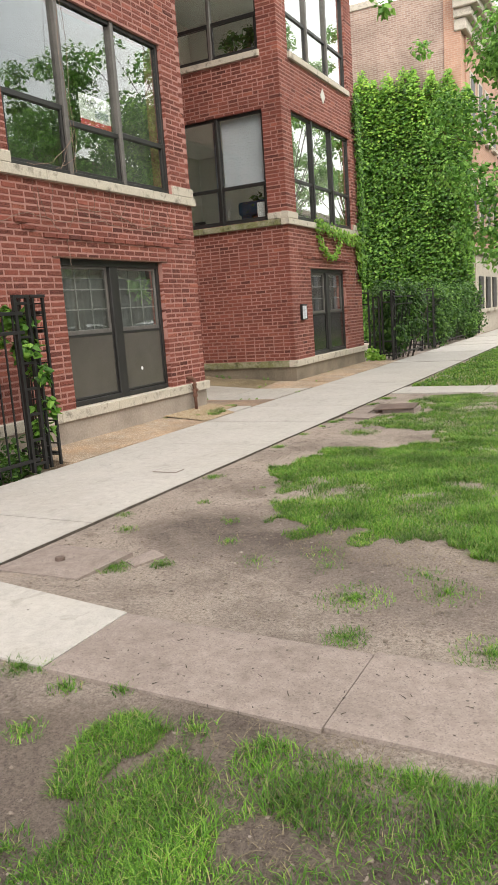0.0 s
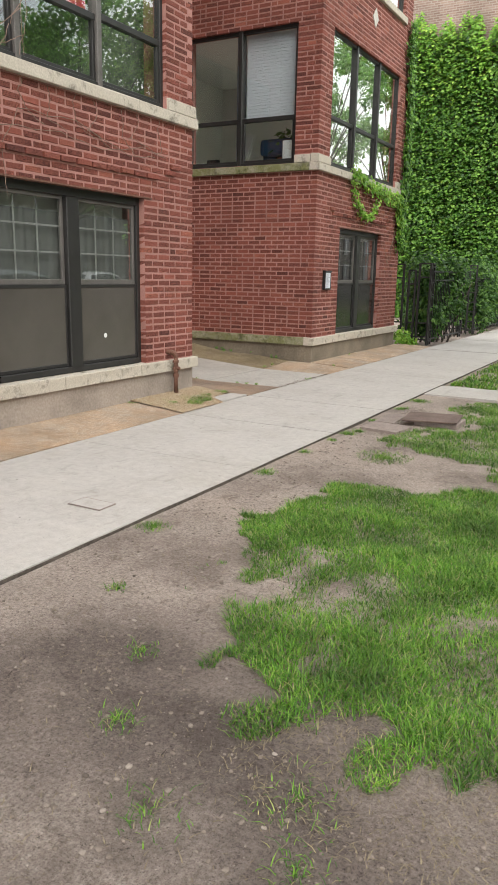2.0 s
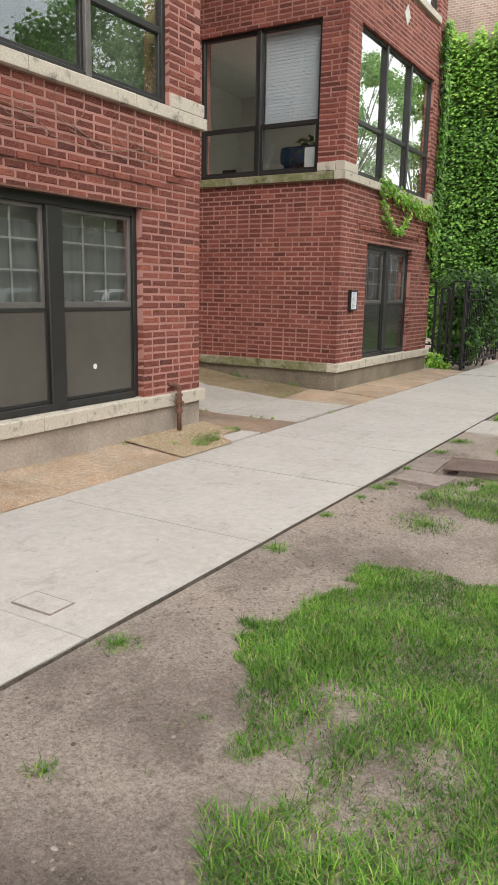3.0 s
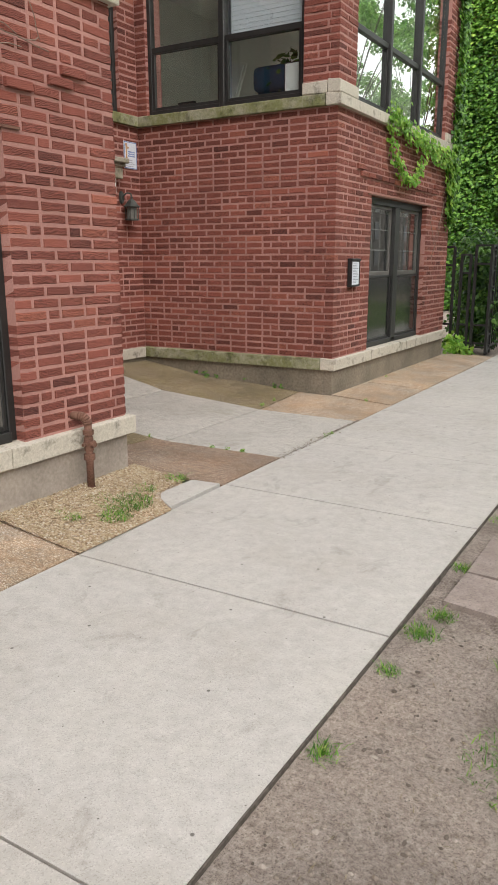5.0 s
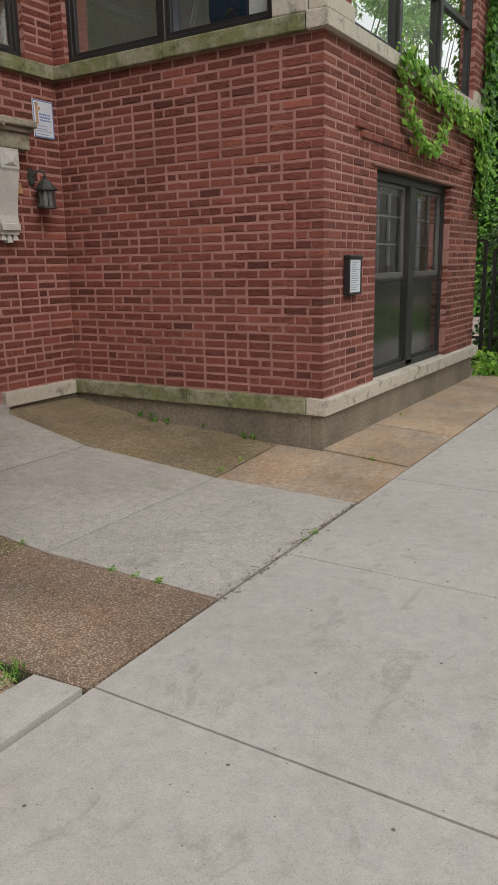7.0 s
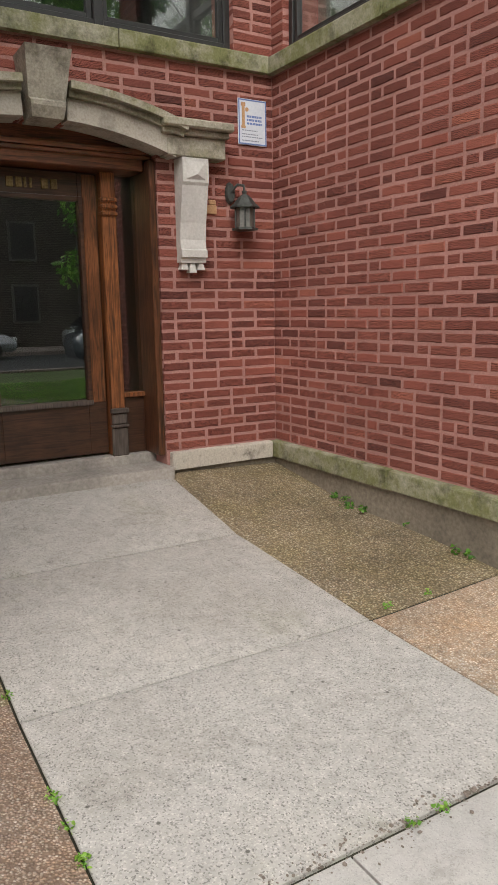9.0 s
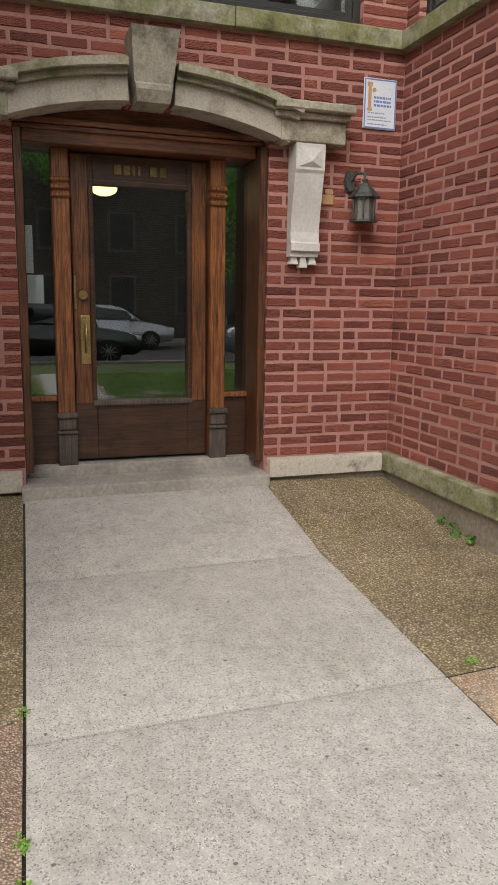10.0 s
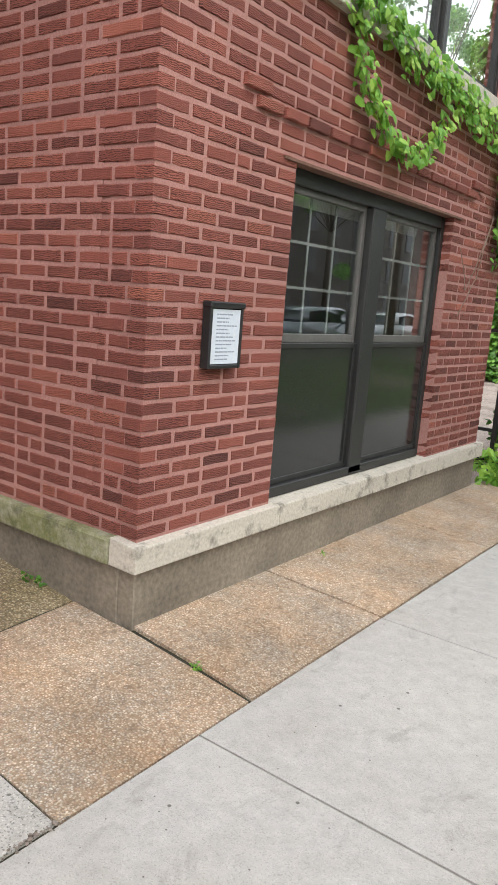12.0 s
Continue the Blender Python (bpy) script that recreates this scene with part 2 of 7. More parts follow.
M_BRICK = brick_material("red_brick_piece", True)
M_BRICK_REST = brick_material("red_brick", False)
M_MORTAR = surface("pink_mortar", (0.365, 0.172, 0.145), (0.50, 0.258, 0.222), 110, 1.2, 0.95, 0.6, 0.004, 0.75)
M_STONE = mossy_stone("limestone_sill", (0.43, 0.385, 0.32), (0.60, 0.545, 0.465), 0.22, 0.42, 0.46)
M_STONE_MOSS = mossy_stone("mossy_limestone", (0.32, 0.30, 0.235), (0.49, 0.455, 0.37), 0.60, 0.40, 0.50)
M_STONE_CLEAN = surface("painted_limestone", (0.55, 0.525, 0.490), (0.66, 0.635, 0.60), 60, 3.0, 0.85, 0.25, 0.003, 0.8)
M_FASCIA = mossy_stone("tooled_limestone", (0.37, 0.33, 0.275), (0.50, 0.455, 0.39), 0.20, 0.60, 0.50)
M_HOOD = mossy_stone("lichened_limestone", (0.32, 0.285, 0.225), (0.48, 0.435, 0.355), 0.46, 0.45, 0.54)
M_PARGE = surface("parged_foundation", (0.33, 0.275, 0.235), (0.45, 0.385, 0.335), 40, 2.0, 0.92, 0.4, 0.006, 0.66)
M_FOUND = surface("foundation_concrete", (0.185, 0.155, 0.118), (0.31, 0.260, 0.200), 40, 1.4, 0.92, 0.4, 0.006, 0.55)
M_WALK = concrete("sidewalk_concrete", (0.410, 0.384, 0.356), (0.500, 0.472, 0.442), 260, 0.35, 0.10, 0.0, 0.94)
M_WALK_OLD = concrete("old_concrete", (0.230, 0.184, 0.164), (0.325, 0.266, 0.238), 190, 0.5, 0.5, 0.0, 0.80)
M_COURT = concrete("worn_court_concrete", (0.392, 0.366, 0.332), (0.506, 0.474, 0.436), 200, 0.95, 0.30, 0.05, 0.86)
M_STEP = surface("worn_step_stone", (0.33, 0.295, 0.262), (0.48, 0.435, 0.39), 45, 3.0, 0.85, 0.4, 0.004, 0.62)
M_JOINT = surface("mossy_joint_dirt", (0.022, 0.019, 0.012), (0.060, 0.055, 0.030), 90, 6.0, 0.95, 0.8, 0.006, 0.6)
# Dark edge strip: soil tone with the slab edge's shadow line in its colour
M_EDGE = surface("dark_walk_edge", (0.060, 0.049, 0.040), (0.150, 0.125, 0.105), 40, 3.0, 0.95, 0.6, 0.006, 0.6)
M_KEY = mossy_stone("sooty_limestone", (0.30, 0.27, 0.22), (0.46, 0.42, 0.345), 0.36, 0.33, 0.56)
M_AGG = aggregate("tan_aggregate", [(0.0, (0.62, 0.51, 0.40)), (0.25, (0.54, 0.48, 0.42)), (0.45, (0.47, 0.33, 0.235)), (0.65, (0.72, 0.66, 0.58)), (0.85, (0.42, 0.36, 0.31)), (1.0, (0.86, 0.82, 0.76))], (0.36, 0.275, 0.205), (1.08, 0.92, 0.77), 112.0)
M_AGG_DARK = aggregate("brown_aggregate", [(0.0, (0.47, 0.36, 0.25)), (0.3, (0.34, 0.25, 0.165)), (0.55, (0.56, 0.47, 0.35)), (0.8, (0.25, 0.20, 0.14)), (1.0, (0.70, 0.62, 0.50))], (0.20, 0.155, 0.10), (0.90, 0.90, 0.72))
M_AGG_BROWN = aggregate("reddish_aggregate", [(0.0, (0.48, 0.36, 0.28)), (0.3, (0.38, 0.28, 0.22)), (0.55, (0.55, 0.47, 0.40)), (0.8, (0.28, 0.215, 0.175)), (1.0, (0.68, 0.61, 0.54))], (0.235, 0.170, 0.130), (1.04, 0.90, 0.78), 112.0)
M_FRAME = surface("dark_bronze_aluminium", (0.020, 0.019, 0.019), (0.030, 0.029, 0.028), 90, 3, 0.45, 0.1, 0.001, 0.8)
M_FRAME_GREY = surface("weathered_grey_aluminium", (0.11, 0.10, 0.095), (0.16, 0.15, 0.14), 90, 3, 0.5, 0.1, 0.001, 0.75)
M_GLASS = glass_material("window_glass", (0.93, 0.95, 0.94), 0.0, 0.07, 1.05)
M_GLASS_DARK = glass_material("door_glass", (0.88, 0.90, 0.89), 0.0, 0.14)
M_SCREEN = surface("insect_screen", (0.085, 0.077, 0.068), (0.118, 0.108, 0.096), 500, 1.6, 0.22, 0.1, 0.0005, 0.8)
M_SCREEN_DARK = surface("dark_insect_screen", (0.018, 0.019, 0.018), (0.032, 0.032, 0.030), 500, 1.6, 0.12, 0.1, 0.0005, 0.7)
M_GRID = surface("window_grid_white", (0.34, 0.345, 0.33), (0.42, 0.425, 0.41), 90, 3, 0.5, 0.05, 0.001)
M_IRON = surface("black_iron", (0.010, 0.010, 0.011), (0.020, 0.019, 0.019), 120, 3, 0.5, 0.2, 0.001, 0.8)
M_RUST = surface("rusty_pipe", (0.12, 0.055, 0.035), (0.24, 0.12, 0.085), 90, 8, 0.85, 0.5, 0.003)
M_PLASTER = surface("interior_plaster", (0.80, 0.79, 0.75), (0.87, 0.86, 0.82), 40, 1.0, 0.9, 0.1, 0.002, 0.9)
# Room light level is put into wall colour: grey for dim, near-black for hall
M_ROOM = surface("dim_room_shade", (0.20, 0.20, 0.19), (0.26, 0.26, 0.25), 40, 1.0, 0.9, 0.1, 0.002, 0.9)
M_HALL = surface("dark_hall_shade", (0.045, 0.040, 0.034), (0.07, 0.062, 0.054), 40, 1.0, 0.9, 0.1, 0.002, 0.9)
M_WHITE = surface("white_sheet", (0.72, 0.73, 0.74), (0.80, 0.80, 0.80), 60, 3, 0.6, 0.05, 0.001, 0.95)
M_WOOD = wood_material("stained_oak", (0.030, 0.013, 0.007), (0.37, 0.135, 0.048))
M_WOOD_PILASTER = wood_material("worn_brown_oak", (0.022, 0.011, 0.007), (0.150, 0.058, 0.026))
M_WOOD_STILE = wood_material("figured_brown_oak", (0.020, 0.009, 0.005), (0.240, 0.088, 0.033))
M_WOOD_GREY = wood_material("grey_worn_oak", (0.050, 0.037, 0.030), (0.125, 0.098, 0.082), True, 0.7)
M_WOOD_DARK = wood_material("dark_worn_oak", (0.030, 0.014, 0.009), (0.085, 0.037, 0.020), False)
M_WOOD_HEAD = wood_material("red_stained_oak", (0.045, 0.017, 0.010), (0.26, 0.092, 0.042), False)
M_BRASS = surface("worn_brass", (0.42, 0.30, 0.12), (0.60, 0.45, 0.20), 80, 9, 0.35, 0.1, 0.001, 0.6, 1.0)
M_BRASS_DULL = surface("tarnished_brass", (0.16, 0.105, 0.045), (0.30, 0.21, 0.10), 80, 9, 0.5, 0.1, 0.001, 0.6, 0.8)
M_ASPHALT = surface("asphalt", (0.04, 0.04, 0.042), (0.07, 0.07, 0.07), 150, 0.7, 0.9, 0.5, 0.004, 0.8)


# ---------------------------------------------------------------- builders
def cuboid(bm, x0, x1, y0, y1, z0, z1, bevel=0.0, segments=1):
    vs = [bm.verts.new((x, y, z)) for x in (x0, x1) for y in (y0, y1) for z in (z0, z1)]
    fs = [bm.faces.new([vs[i] for i in q]) for q in ((0, 1, 3, 2), (4, 6, 7, 5), (0, 4, 5, 1), (2, 3, 7, 6), (0, 2, 6, 4), (1, 5, 7, 3))]
    if bevel:
        edges = {e for f in fs for e in f.edges}
        bmesh.ops.bevel(bm, geom=list(edges), offset=bevel, segments=segments, affect="EDGES", profile=0.6)
    return bm


def block(*a, **k):
    return cuboid(bmesh.new(), *a, **k)


def tube(bm, a, b, r0, r1=None, sides=8, caps=True):
    a, b = Vector(a), Vector(b)
    r1 = r0 if r1 is None else r1
    turn = (b - a).to_track_quat("Z", "Y").to_matrix().to_4x4()
    m = Matrix.Translation((a + b) / 2) @ turn
    bmesh.ops.create_cone(bm, cap_ends=caps, segments=sides, radius1=r0, radius2=r1, depth=(b - a).length, matrix=m)
    return bm


def mesh_of(bm, name, mat, smooth=False):
    me = bpy.data.meshes.new(name)
    bmesh.ops.recalc_face_normals(bm, faces=bm.faces)
    bm.to_mesh(me)
    bm.free()
    me.materials.append(mat)
    if smooth:
        for p in me.polygons:
            p.use_smooth = True
    return me


def part(name, bm, mat, parent=None, label="", smooth=False):
    ob = new(name, mesh_of(bm, name, mat, smooth))
    if parent:
        ob.parent = parent
    return tagged(ob, label)


def thing(name, label, category, m=None, group="", kind=""):
    ob = tagged(new(name), label, category, group, kind)
    ob.empty_display_size = 0.1
    if m is not None:
        ob.matrix_basis = m
    return ob


def raw_mesh(name, verts, faces, mat):
    """A mesh from arrays: verts (n, 3), faces (m, k), all faces of one length."""
    verts, faces = np.asarray(verts, dtype=np.float32), np.asarray(faces, dtype=np.int32)
    me = bpy.data.meshes.new(name)
    k = faces.shape[1]
    me.vertices.add(len(verts))
    me.vertices.foreach_set("co", verts.ravel())
    me.loops.add(faces.size)
    me.loops.foreach_set("vertex_index", faces.ravel())
    me.polygons.add(len(faces))
    me.polygons.foreach_set("loop_start", np.arange(len(faces), dtype=np.int32) * k)
    me.polygons.foreach_set("use_smooth", np.zeros(len(faces), dtype=bool))
    me.update(calc_edges=True)
    me.materials.append(mat)
    return me


# ---------------------------------------------------------------- plan
FX, SIDE, DOOR_X, LEFT_END = -6.43, 13.0, -9.0, 9.55
SILL_LOW, SILL_TOP, BAND_LOW, BAND_TOP, BLOCK_TOP = 0.30, 0.43, 2.99, 3.11, 3.24
HEAD_2, SILL_3, TOP = 5.08, 6.14, 8.7
WALK_W, WALK_E = -5.70, -4.02


def court_z(x, y):
    """Height of the paved court: it climbs from the sidewalk to the door."""
    u = min(max((WALK_W - x) / 3.3, 0.0), 1.1)
    z = float(np.interp(u, (0.0, 0.341, 0.715, 1.0, 1.1), (0.0, -0.012, 0.078, 0.285, 0.30)))
    v = min(max((WALK_W - x) / 0.73, 0.0), 1.0)
    if y > 12.07:
        z += (0.05 * v + 0.045 * min(max((u - 0.25) / 0.3, 0.0), 1.0) - 0.125 * u * u) * min((y - 12.07) / 0.9, 1.0) ** 1.2
    if y < 10.45:
        z += 0.05 * v * min((10.45 - y) / 0.9, 1.0)
    return z


# ---------------------------------------------------------------- walls
def core(name, m, u0, u1, z0, z1, openings, thick=0.3, depth=0.004):
    """The mortar body of a wall, with its openings cut right through."""
    us = sorted({u0, u1, *(v for o in openings for v in o[:2] if u0 < v < u1)})
    zs = sorted({z0, z1, *(v for o in openings for v in o[2:] if z0 < v < z1)})
    solid = lambda i, j: 0 <= i < len(us) - 1 and 0 <= j < len(zs) - 1 and not any(o[0] < (us[i] + us[i + 1]) / 2 < o[1] and o[2] < (zs[j] + zs[j + 1]) / 2 < o[3] for o in openings)
    bm = bmesh.new()
    seen = {}

    def v(u, y, z):
        key = (round(u, 4), y, round(z, 4))
        if key not in seen:
            seen[key] = bm.verts.new((u, y, z))
        return seen[key]

    a, b = depth, thick
    for i in range(len(us) - 1):
        for j in range(len(zs) - 1):
            if not solid(i, j):
                continue
            p, q, r, s = us[i], us[i + 1], zs[j], zs[j + 1]
            bm.faces.new([v(p, a, r), v(q, a, r), v(q, a, s), v(p, a, s)])
            bm.faces.new([v(p, b, r), v(p, b, s), v(q, b, s), v(q, b, r)])
            if not solid(i - 1, j):
                bm.faces.new([v(p, a, r), v(p, a, s), v(p, b, s), v(p, b, r)])
            if not solid(i + 1, j):
                bm.faces.new([v(q, a, r), v(q, b, r), v(q, b, s), v(q, a, s)])
            if not solid(i, j - 1):
                bm.faces.new([v(p, a, r), v(p, b, r), v(q, b, r), v(q, a, r)])
            if not solid(i, j + 1):
                bm.faces.new([v(p, a, s), v(q, a, s), v(q, b, s), v(p, b, s)])
    ob = part(name, bm, M_MORTAR)
    ob.matrix_basis = m
    return ob


COURSE, BRICK_H, STRETCH, HEADER, JOINT = 0.0688, 0.0495, 0.1910, 0.0850, 0.0193


def brick_shape(length, height, deep, wob):
    """A brick with wavering long edges: a face set in a little from the body."""
    c, n = 0.004, 4 if length > 0.12 else 2
    q = lambda k: (wob.random() - 0.5) * k
    v, f = [], []
    for i in range(n + 1):
        x = length * i / n + (0 if i in (0, n) else q(0.012))
        e = c if i == 0 else -c if i == n else 0.0
        lo, hi, out = q(0.0042), q(0.0042), q(0.0022)
        v += [(x, deep, 0), (x + q(0.003), c, lo), (x + e + q(0.003), out, c + lo + q(0.002)), (x + e + q(0.003), out + q(0.001), height - c + hi + q(0.002)), (x + q(0.003), c, height + hi), (x, deep, height)]
    for i in range(n):
        a, b = 6 * i, 6 * i + 6
        f += [(a + k, b + k, b + k + 1, a + k + 1) for k in range(5)]
    for a, flip in ((0, False), (6 * n, True)):
        for side in ((a, a + 1, a + 4, a + 5), (a + 1, a + 2, a + 3, a + 4)):
            f.append(tuple(reversed(side)) if flip else side)
    return v, f


WOB = random.Random(5)
SHAPES = {}
for kind_len in (STRETCH, HEADER):
    SHAPES[kind_len] = []
    for _ in range(6):
        bv, bf = brick_shape(kind_len, BRICK_H, 0.095, WOB)
        SHAPES[kind_len].append(raw_mesh("brick", bv, bf, M_BRICK))


def lay_bricks(wall, u0, u1, z0, z1, openings, near=None, toothed=(None, None), ledge=None, seed=1):
    """Courses of brick on a wall. near: the stretch whose bricks are objects of their own. toothed: parity with which each end gives way at an outer corner."""
    rng = random.Random(seed)
    verts, faces, made = [], [], 0
    n = int(round((z1 - z0) / COURSE))
    pitch = (z1 - z0) / n
    for i in range(n):
        z = z0 + i * pitch + 0.005
        h = pitch - JOINT
        a, b = u0, u1
        if toothed[0] is not None and i % 2 != toothed[0]:
            a += 0.107
        if toothed[1] is not None and i % 2 != toothed[1]:
            b -= 0.107
        heads = i % 7 == 3
        x = a if i % 2 == (toothed[0] or 0) else a - (0.0 if toothed[0] is not None else 0.106)
        k = 0
        row = []
        while x < b:
            length = HEADER if heads and k % 2 else STRETCH
            if not heads and rng.random() < 0.04:
                length = HEADER
            row.append((x, length))
            x += length + 0.0220
            k += 1
        pieces = []
        for x, length in row:
            spans = [(max(x, a), min(x + length, b))]
            for o in openings:
                if o[2] < z + h * 0.5 < o[3]:
                    spans = [p for s in spans for p in ((s[0], min(s[1], o[0])), (max(s[0], o[1]), s[1])) if p[1] - p[0] > 0.0]
            pieces += [[p, q, length, p > x + 1e-6] for p, q in spans if q > p]
        edges = [a, b] + [e for o in openings if o[2] < z + h * 0.5 < o[3] for e in o[:2]]
        for k, piece in enumerate(pieces):
            # a sliver or a joint at an edge is taken up by the next brick
            for e in edges:
                if 0 < e - piece[1] < 0.072 and (k + 1 == len(pieces) or pieces[k + 1][0] >= e - 0.05):
                    piece[1] = e
                if 0 < piece[0] - e < 0.072 and (k == 0 or pieces[k - 1][1] <= e + 0.05):
                    piece[0] = e
        for s0, s1, length, _ in pieces:
            if s1 - s0 >= 0.05:
                out = (rng.random() - 0.5) * 0.005
                if ledge and any(l[0] < (s0 + s1) / 2 < l[1] and l[2] < z + h / 2 < l[3] for l in ledge):
                    out -= 0.022
                whole = abs(s1 - s0 - length) < 1e-6
                if near and whole and made < 300 and near[0] < s0 < near[1] and near[2] < z < near[3]:
                    ob = new("brick", SHAPES[length][rng.randrange(6)])
                    ob.parent = wall
                    ob.matrix_basis = Matrix.LocRotScale((s0, out, z), Euler((0, 0, (rng.random() - 0.5) * 0.012)), (1, 1, h / BRICK_H))
                    made += 1
                else:
                    bv, bf = brick_shape(s1 - s0, h, 0.095, rng)
                    base = len(verts)
                    verts += [(s0 + p[0], out + p[1], z + p[2]) for p in bv]
                    faces += [tuple(q + base for q in f) for f in bf]
    rest = tagged(new("brickwork", raw_mesh("brickwork", verts, faces, M_BRICK_REST)), kind="stuff")
    rest.parent = wall


L_LOW, L_UP = (6.56, 8.635), (5.95, 9.05)
R_LOW, R_UP = (14.0, 16.06), (13.45, 16.7)
S_UP, D_UP = (-8.86, -6.83), (9.9, 12.70)
DOOR = (10.60, 12.10)
openings_left = [(*L_LOW, SILL_TOP - 0.02, 2.17), (*L_UP, BAND_TOP, HEAD_2), (*L_UP, SILL_3, 8.1)]
openings_right = [(*R_LOW, SILL_TOP - 0.02, 2.20), (*R_UP, BAND_TOP, HEAD_2 + 0.04), (*R_UP, SILL_3, 8.1)]
openings_side = [(*S_UP, BAND_TOP, HEAD_2 + 0.04), (*S_UP, SILL_3, 8.1)]
openings_door = [(*DOOR, 0.28, 2.52), (*D_UP, BAND_TOP, HEAD_2)]

LEFT_M, SIDE_M, DOOR_M, LEFT_SIDE_M = pose(FX, 0, 0, 0, 0, 90), pose(0, SIDE, 0), pose(DOOR_X, 0, 0, 0, 0, 90), pose(0, LEFT_END, 0, 0, 0, 180)
wall_left = tagged(core("wall_left_bay", LEFT_M, 2.0, LEFT_END - 0.007, -0.3, TOP, openings_left), "red brick front wall with pinkish mortar", "wall", kind="structure")
wall_right = tagged(core("wall_right_bay", LEFT_M, SIDE + 0.007, 17.15, -0.3, TOP, openings_right), "red brick front wall with pinkish mortar and ivy", "wall", kind="structure")
wall_side = tagged(core("wall_court_side", SIDE_M, DOOR_X + 0.003, FX - 0.3025, -0.3, TOP, openings_side), "red rustic brick wall beside the entrance court", "wall", kind="structure")
wall_door = tagged(core("wall_entrance", DOOR_M, LEFT_END - 0.2, SIDE + 0.29, -0.3, TOP, openings_door), "red brick wall round the wooden entrance door", "wall", kind="structure")
wall_left_side = tagged(core("wall_court_left", LEFT_SIDE_M, -FX + 0.3025, -DOOR_X, -0.3, TOP, []), "red brick wall of the opposite court side", "wall", kind="structure")


# ---------------------------------------------------------------- stone courses and foundations
def stones(name, label, m, u0, u1, z0, z1, proud, mat, length=1.15, deep=0.12, seed=3, slope=0.012):
    """A course of cut stones along a wall, each with its own joint."""
    root = thing(name, label, "stone course", m, kind="structure")
    rng = random.Random(seed)
    count = max(1, int(round((u1 - u0) / length)))
    cuts = [u0] + [u0 + (u1 - u0) * (k + (rng.random() - 0.5) * 0.25) / count for k in range(1, count)] + [u1]
    for a, b in zip(cuts, cuts[1:]):
        bm = block(a + 0.0025, b - 0.0025, -proud, deep, z0, z1, bevel=0.008, segments=2)
        for v in bm.verts:
            if v.co.z > (z0 + z1) / 2 and v.co.y < 0:
                v.co.z -= slope * (-v.co.y / proud)
            v.co += Vector(((rng.random() - 0.5) * 0.002, (rng.random() - 0.5) * 0.004, (rng.random() - 0.5) * 0.004))
        part("stone", bm, mat, root)
    return root


stones("trim_sill_left", "weathered pale limestone water table", LEFT_M, 2.0, LEFT_END + 0.05, SILL_LOW, SILL_TOP, 0.05, M_STONE, seed=4)
stones("trim_sill_right", "weathered pale limestone water table", LEFT_M, SIDE - 0.05, 17.2, SILL_LOW, SILL_TOP, 0.05, M_STONE, seed=5)
stones("trim_sill_court", "mossy green limestone water table", SIDE_M, DOOR_X, FX - 0.125, SILL_LOW, SILL_TOP, 0.05, M_STONE_MOSS, 1.3, seed=6)
stones("trim_sill_entrance", "limestone water table beside the door", DOOR_M, DOOR[1] + 0.02, SIDE - 0.052, SILL_LOW, SILL_TOP, 0.05, M_STONE, 1.0, seed=7)
stones("trim_sill_entrance_left", "limestone water table beside the door", DOOR_M, LEFT_END, DOOR[0] - 0.02, SILL_LOW, SILL_TOP, 0.05, M_STONE, 1.1, seed=8)
stones("trim_band_left", "pale limestone band under the windows", LEFT_M, 2.0, LEFT_END + 0.05, BAND_LOW, BAND_TOP, 0.05, M_STONE, seed=9)
stones("trim_band_right", "pale limestone band under the windows", LEFT_M, SIDE - 0.05, 17.2, BAND_LOW, BAND_TOP, 0.05, M_STONE, seed=10)
stones("trim_band_court", "mossy limestone band under the windows", SIDE_M, DOOR_X, FX - 0.125, BAND_LOW, BAND_TOP, 0.05, M_STONE_MOSS, seed=11)
stones("trim_band_entrance", "mossy limestone band over the entrance", DOOR_M, LEFT_END, SIDE - 0.052, BAND_LOW, BAND_TOP, 0.05, M_STONE_MOSS, seed=12)
for a, b, who in ((R_UP[1], 17.18, 1), (SIDE - 0.03, R_UP[0], 2), (L_UP[1], LEFT_END + 0.03, 3), (4.9, L_UP[0], 4)):
    stones("trim_pier_block", "pale limestone block at the foot of a brick pier", LEFT_M, a, b, BAND_TOP, BLOCK_TOP, 0.03, M_STONE, 9, 0.11, seed=20 + who, slope=0.02)
stones("trim_pier_block", "pale limestone block at the foot of a brick pier", SIDE_M, S_UP[1], FX - 0.115, BAND_TOP, BLOCK_TOP, 0.03, M_STONE, 9, 0.11, seed=26, slope=0.02)
for nm, mm, span in (("trim_third_sill_left", LEFT_M, L_UP), ("trim_third_sill_right", LEFT_M, R_UP), ("trim_third_sill_court", SIDE_M, S_UP)):
    stones(nm, "pale limestone window sill", mm, span[0] - 0.03, span[1] + 0.03, SILL_3 - 0.12, SILL_3, 0.05, M_STONE, 1.2, seed=30)

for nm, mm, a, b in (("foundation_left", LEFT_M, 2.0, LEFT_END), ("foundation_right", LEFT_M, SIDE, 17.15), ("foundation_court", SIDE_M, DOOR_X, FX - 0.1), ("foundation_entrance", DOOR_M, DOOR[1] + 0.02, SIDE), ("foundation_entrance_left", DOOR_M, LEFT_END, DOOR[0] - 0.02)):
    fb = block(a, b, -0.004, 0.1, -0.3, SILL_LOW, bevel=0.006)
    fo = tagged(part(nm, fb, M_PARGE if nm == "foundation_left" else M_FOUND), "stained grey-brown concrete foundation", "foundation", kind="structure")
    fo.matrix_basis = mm


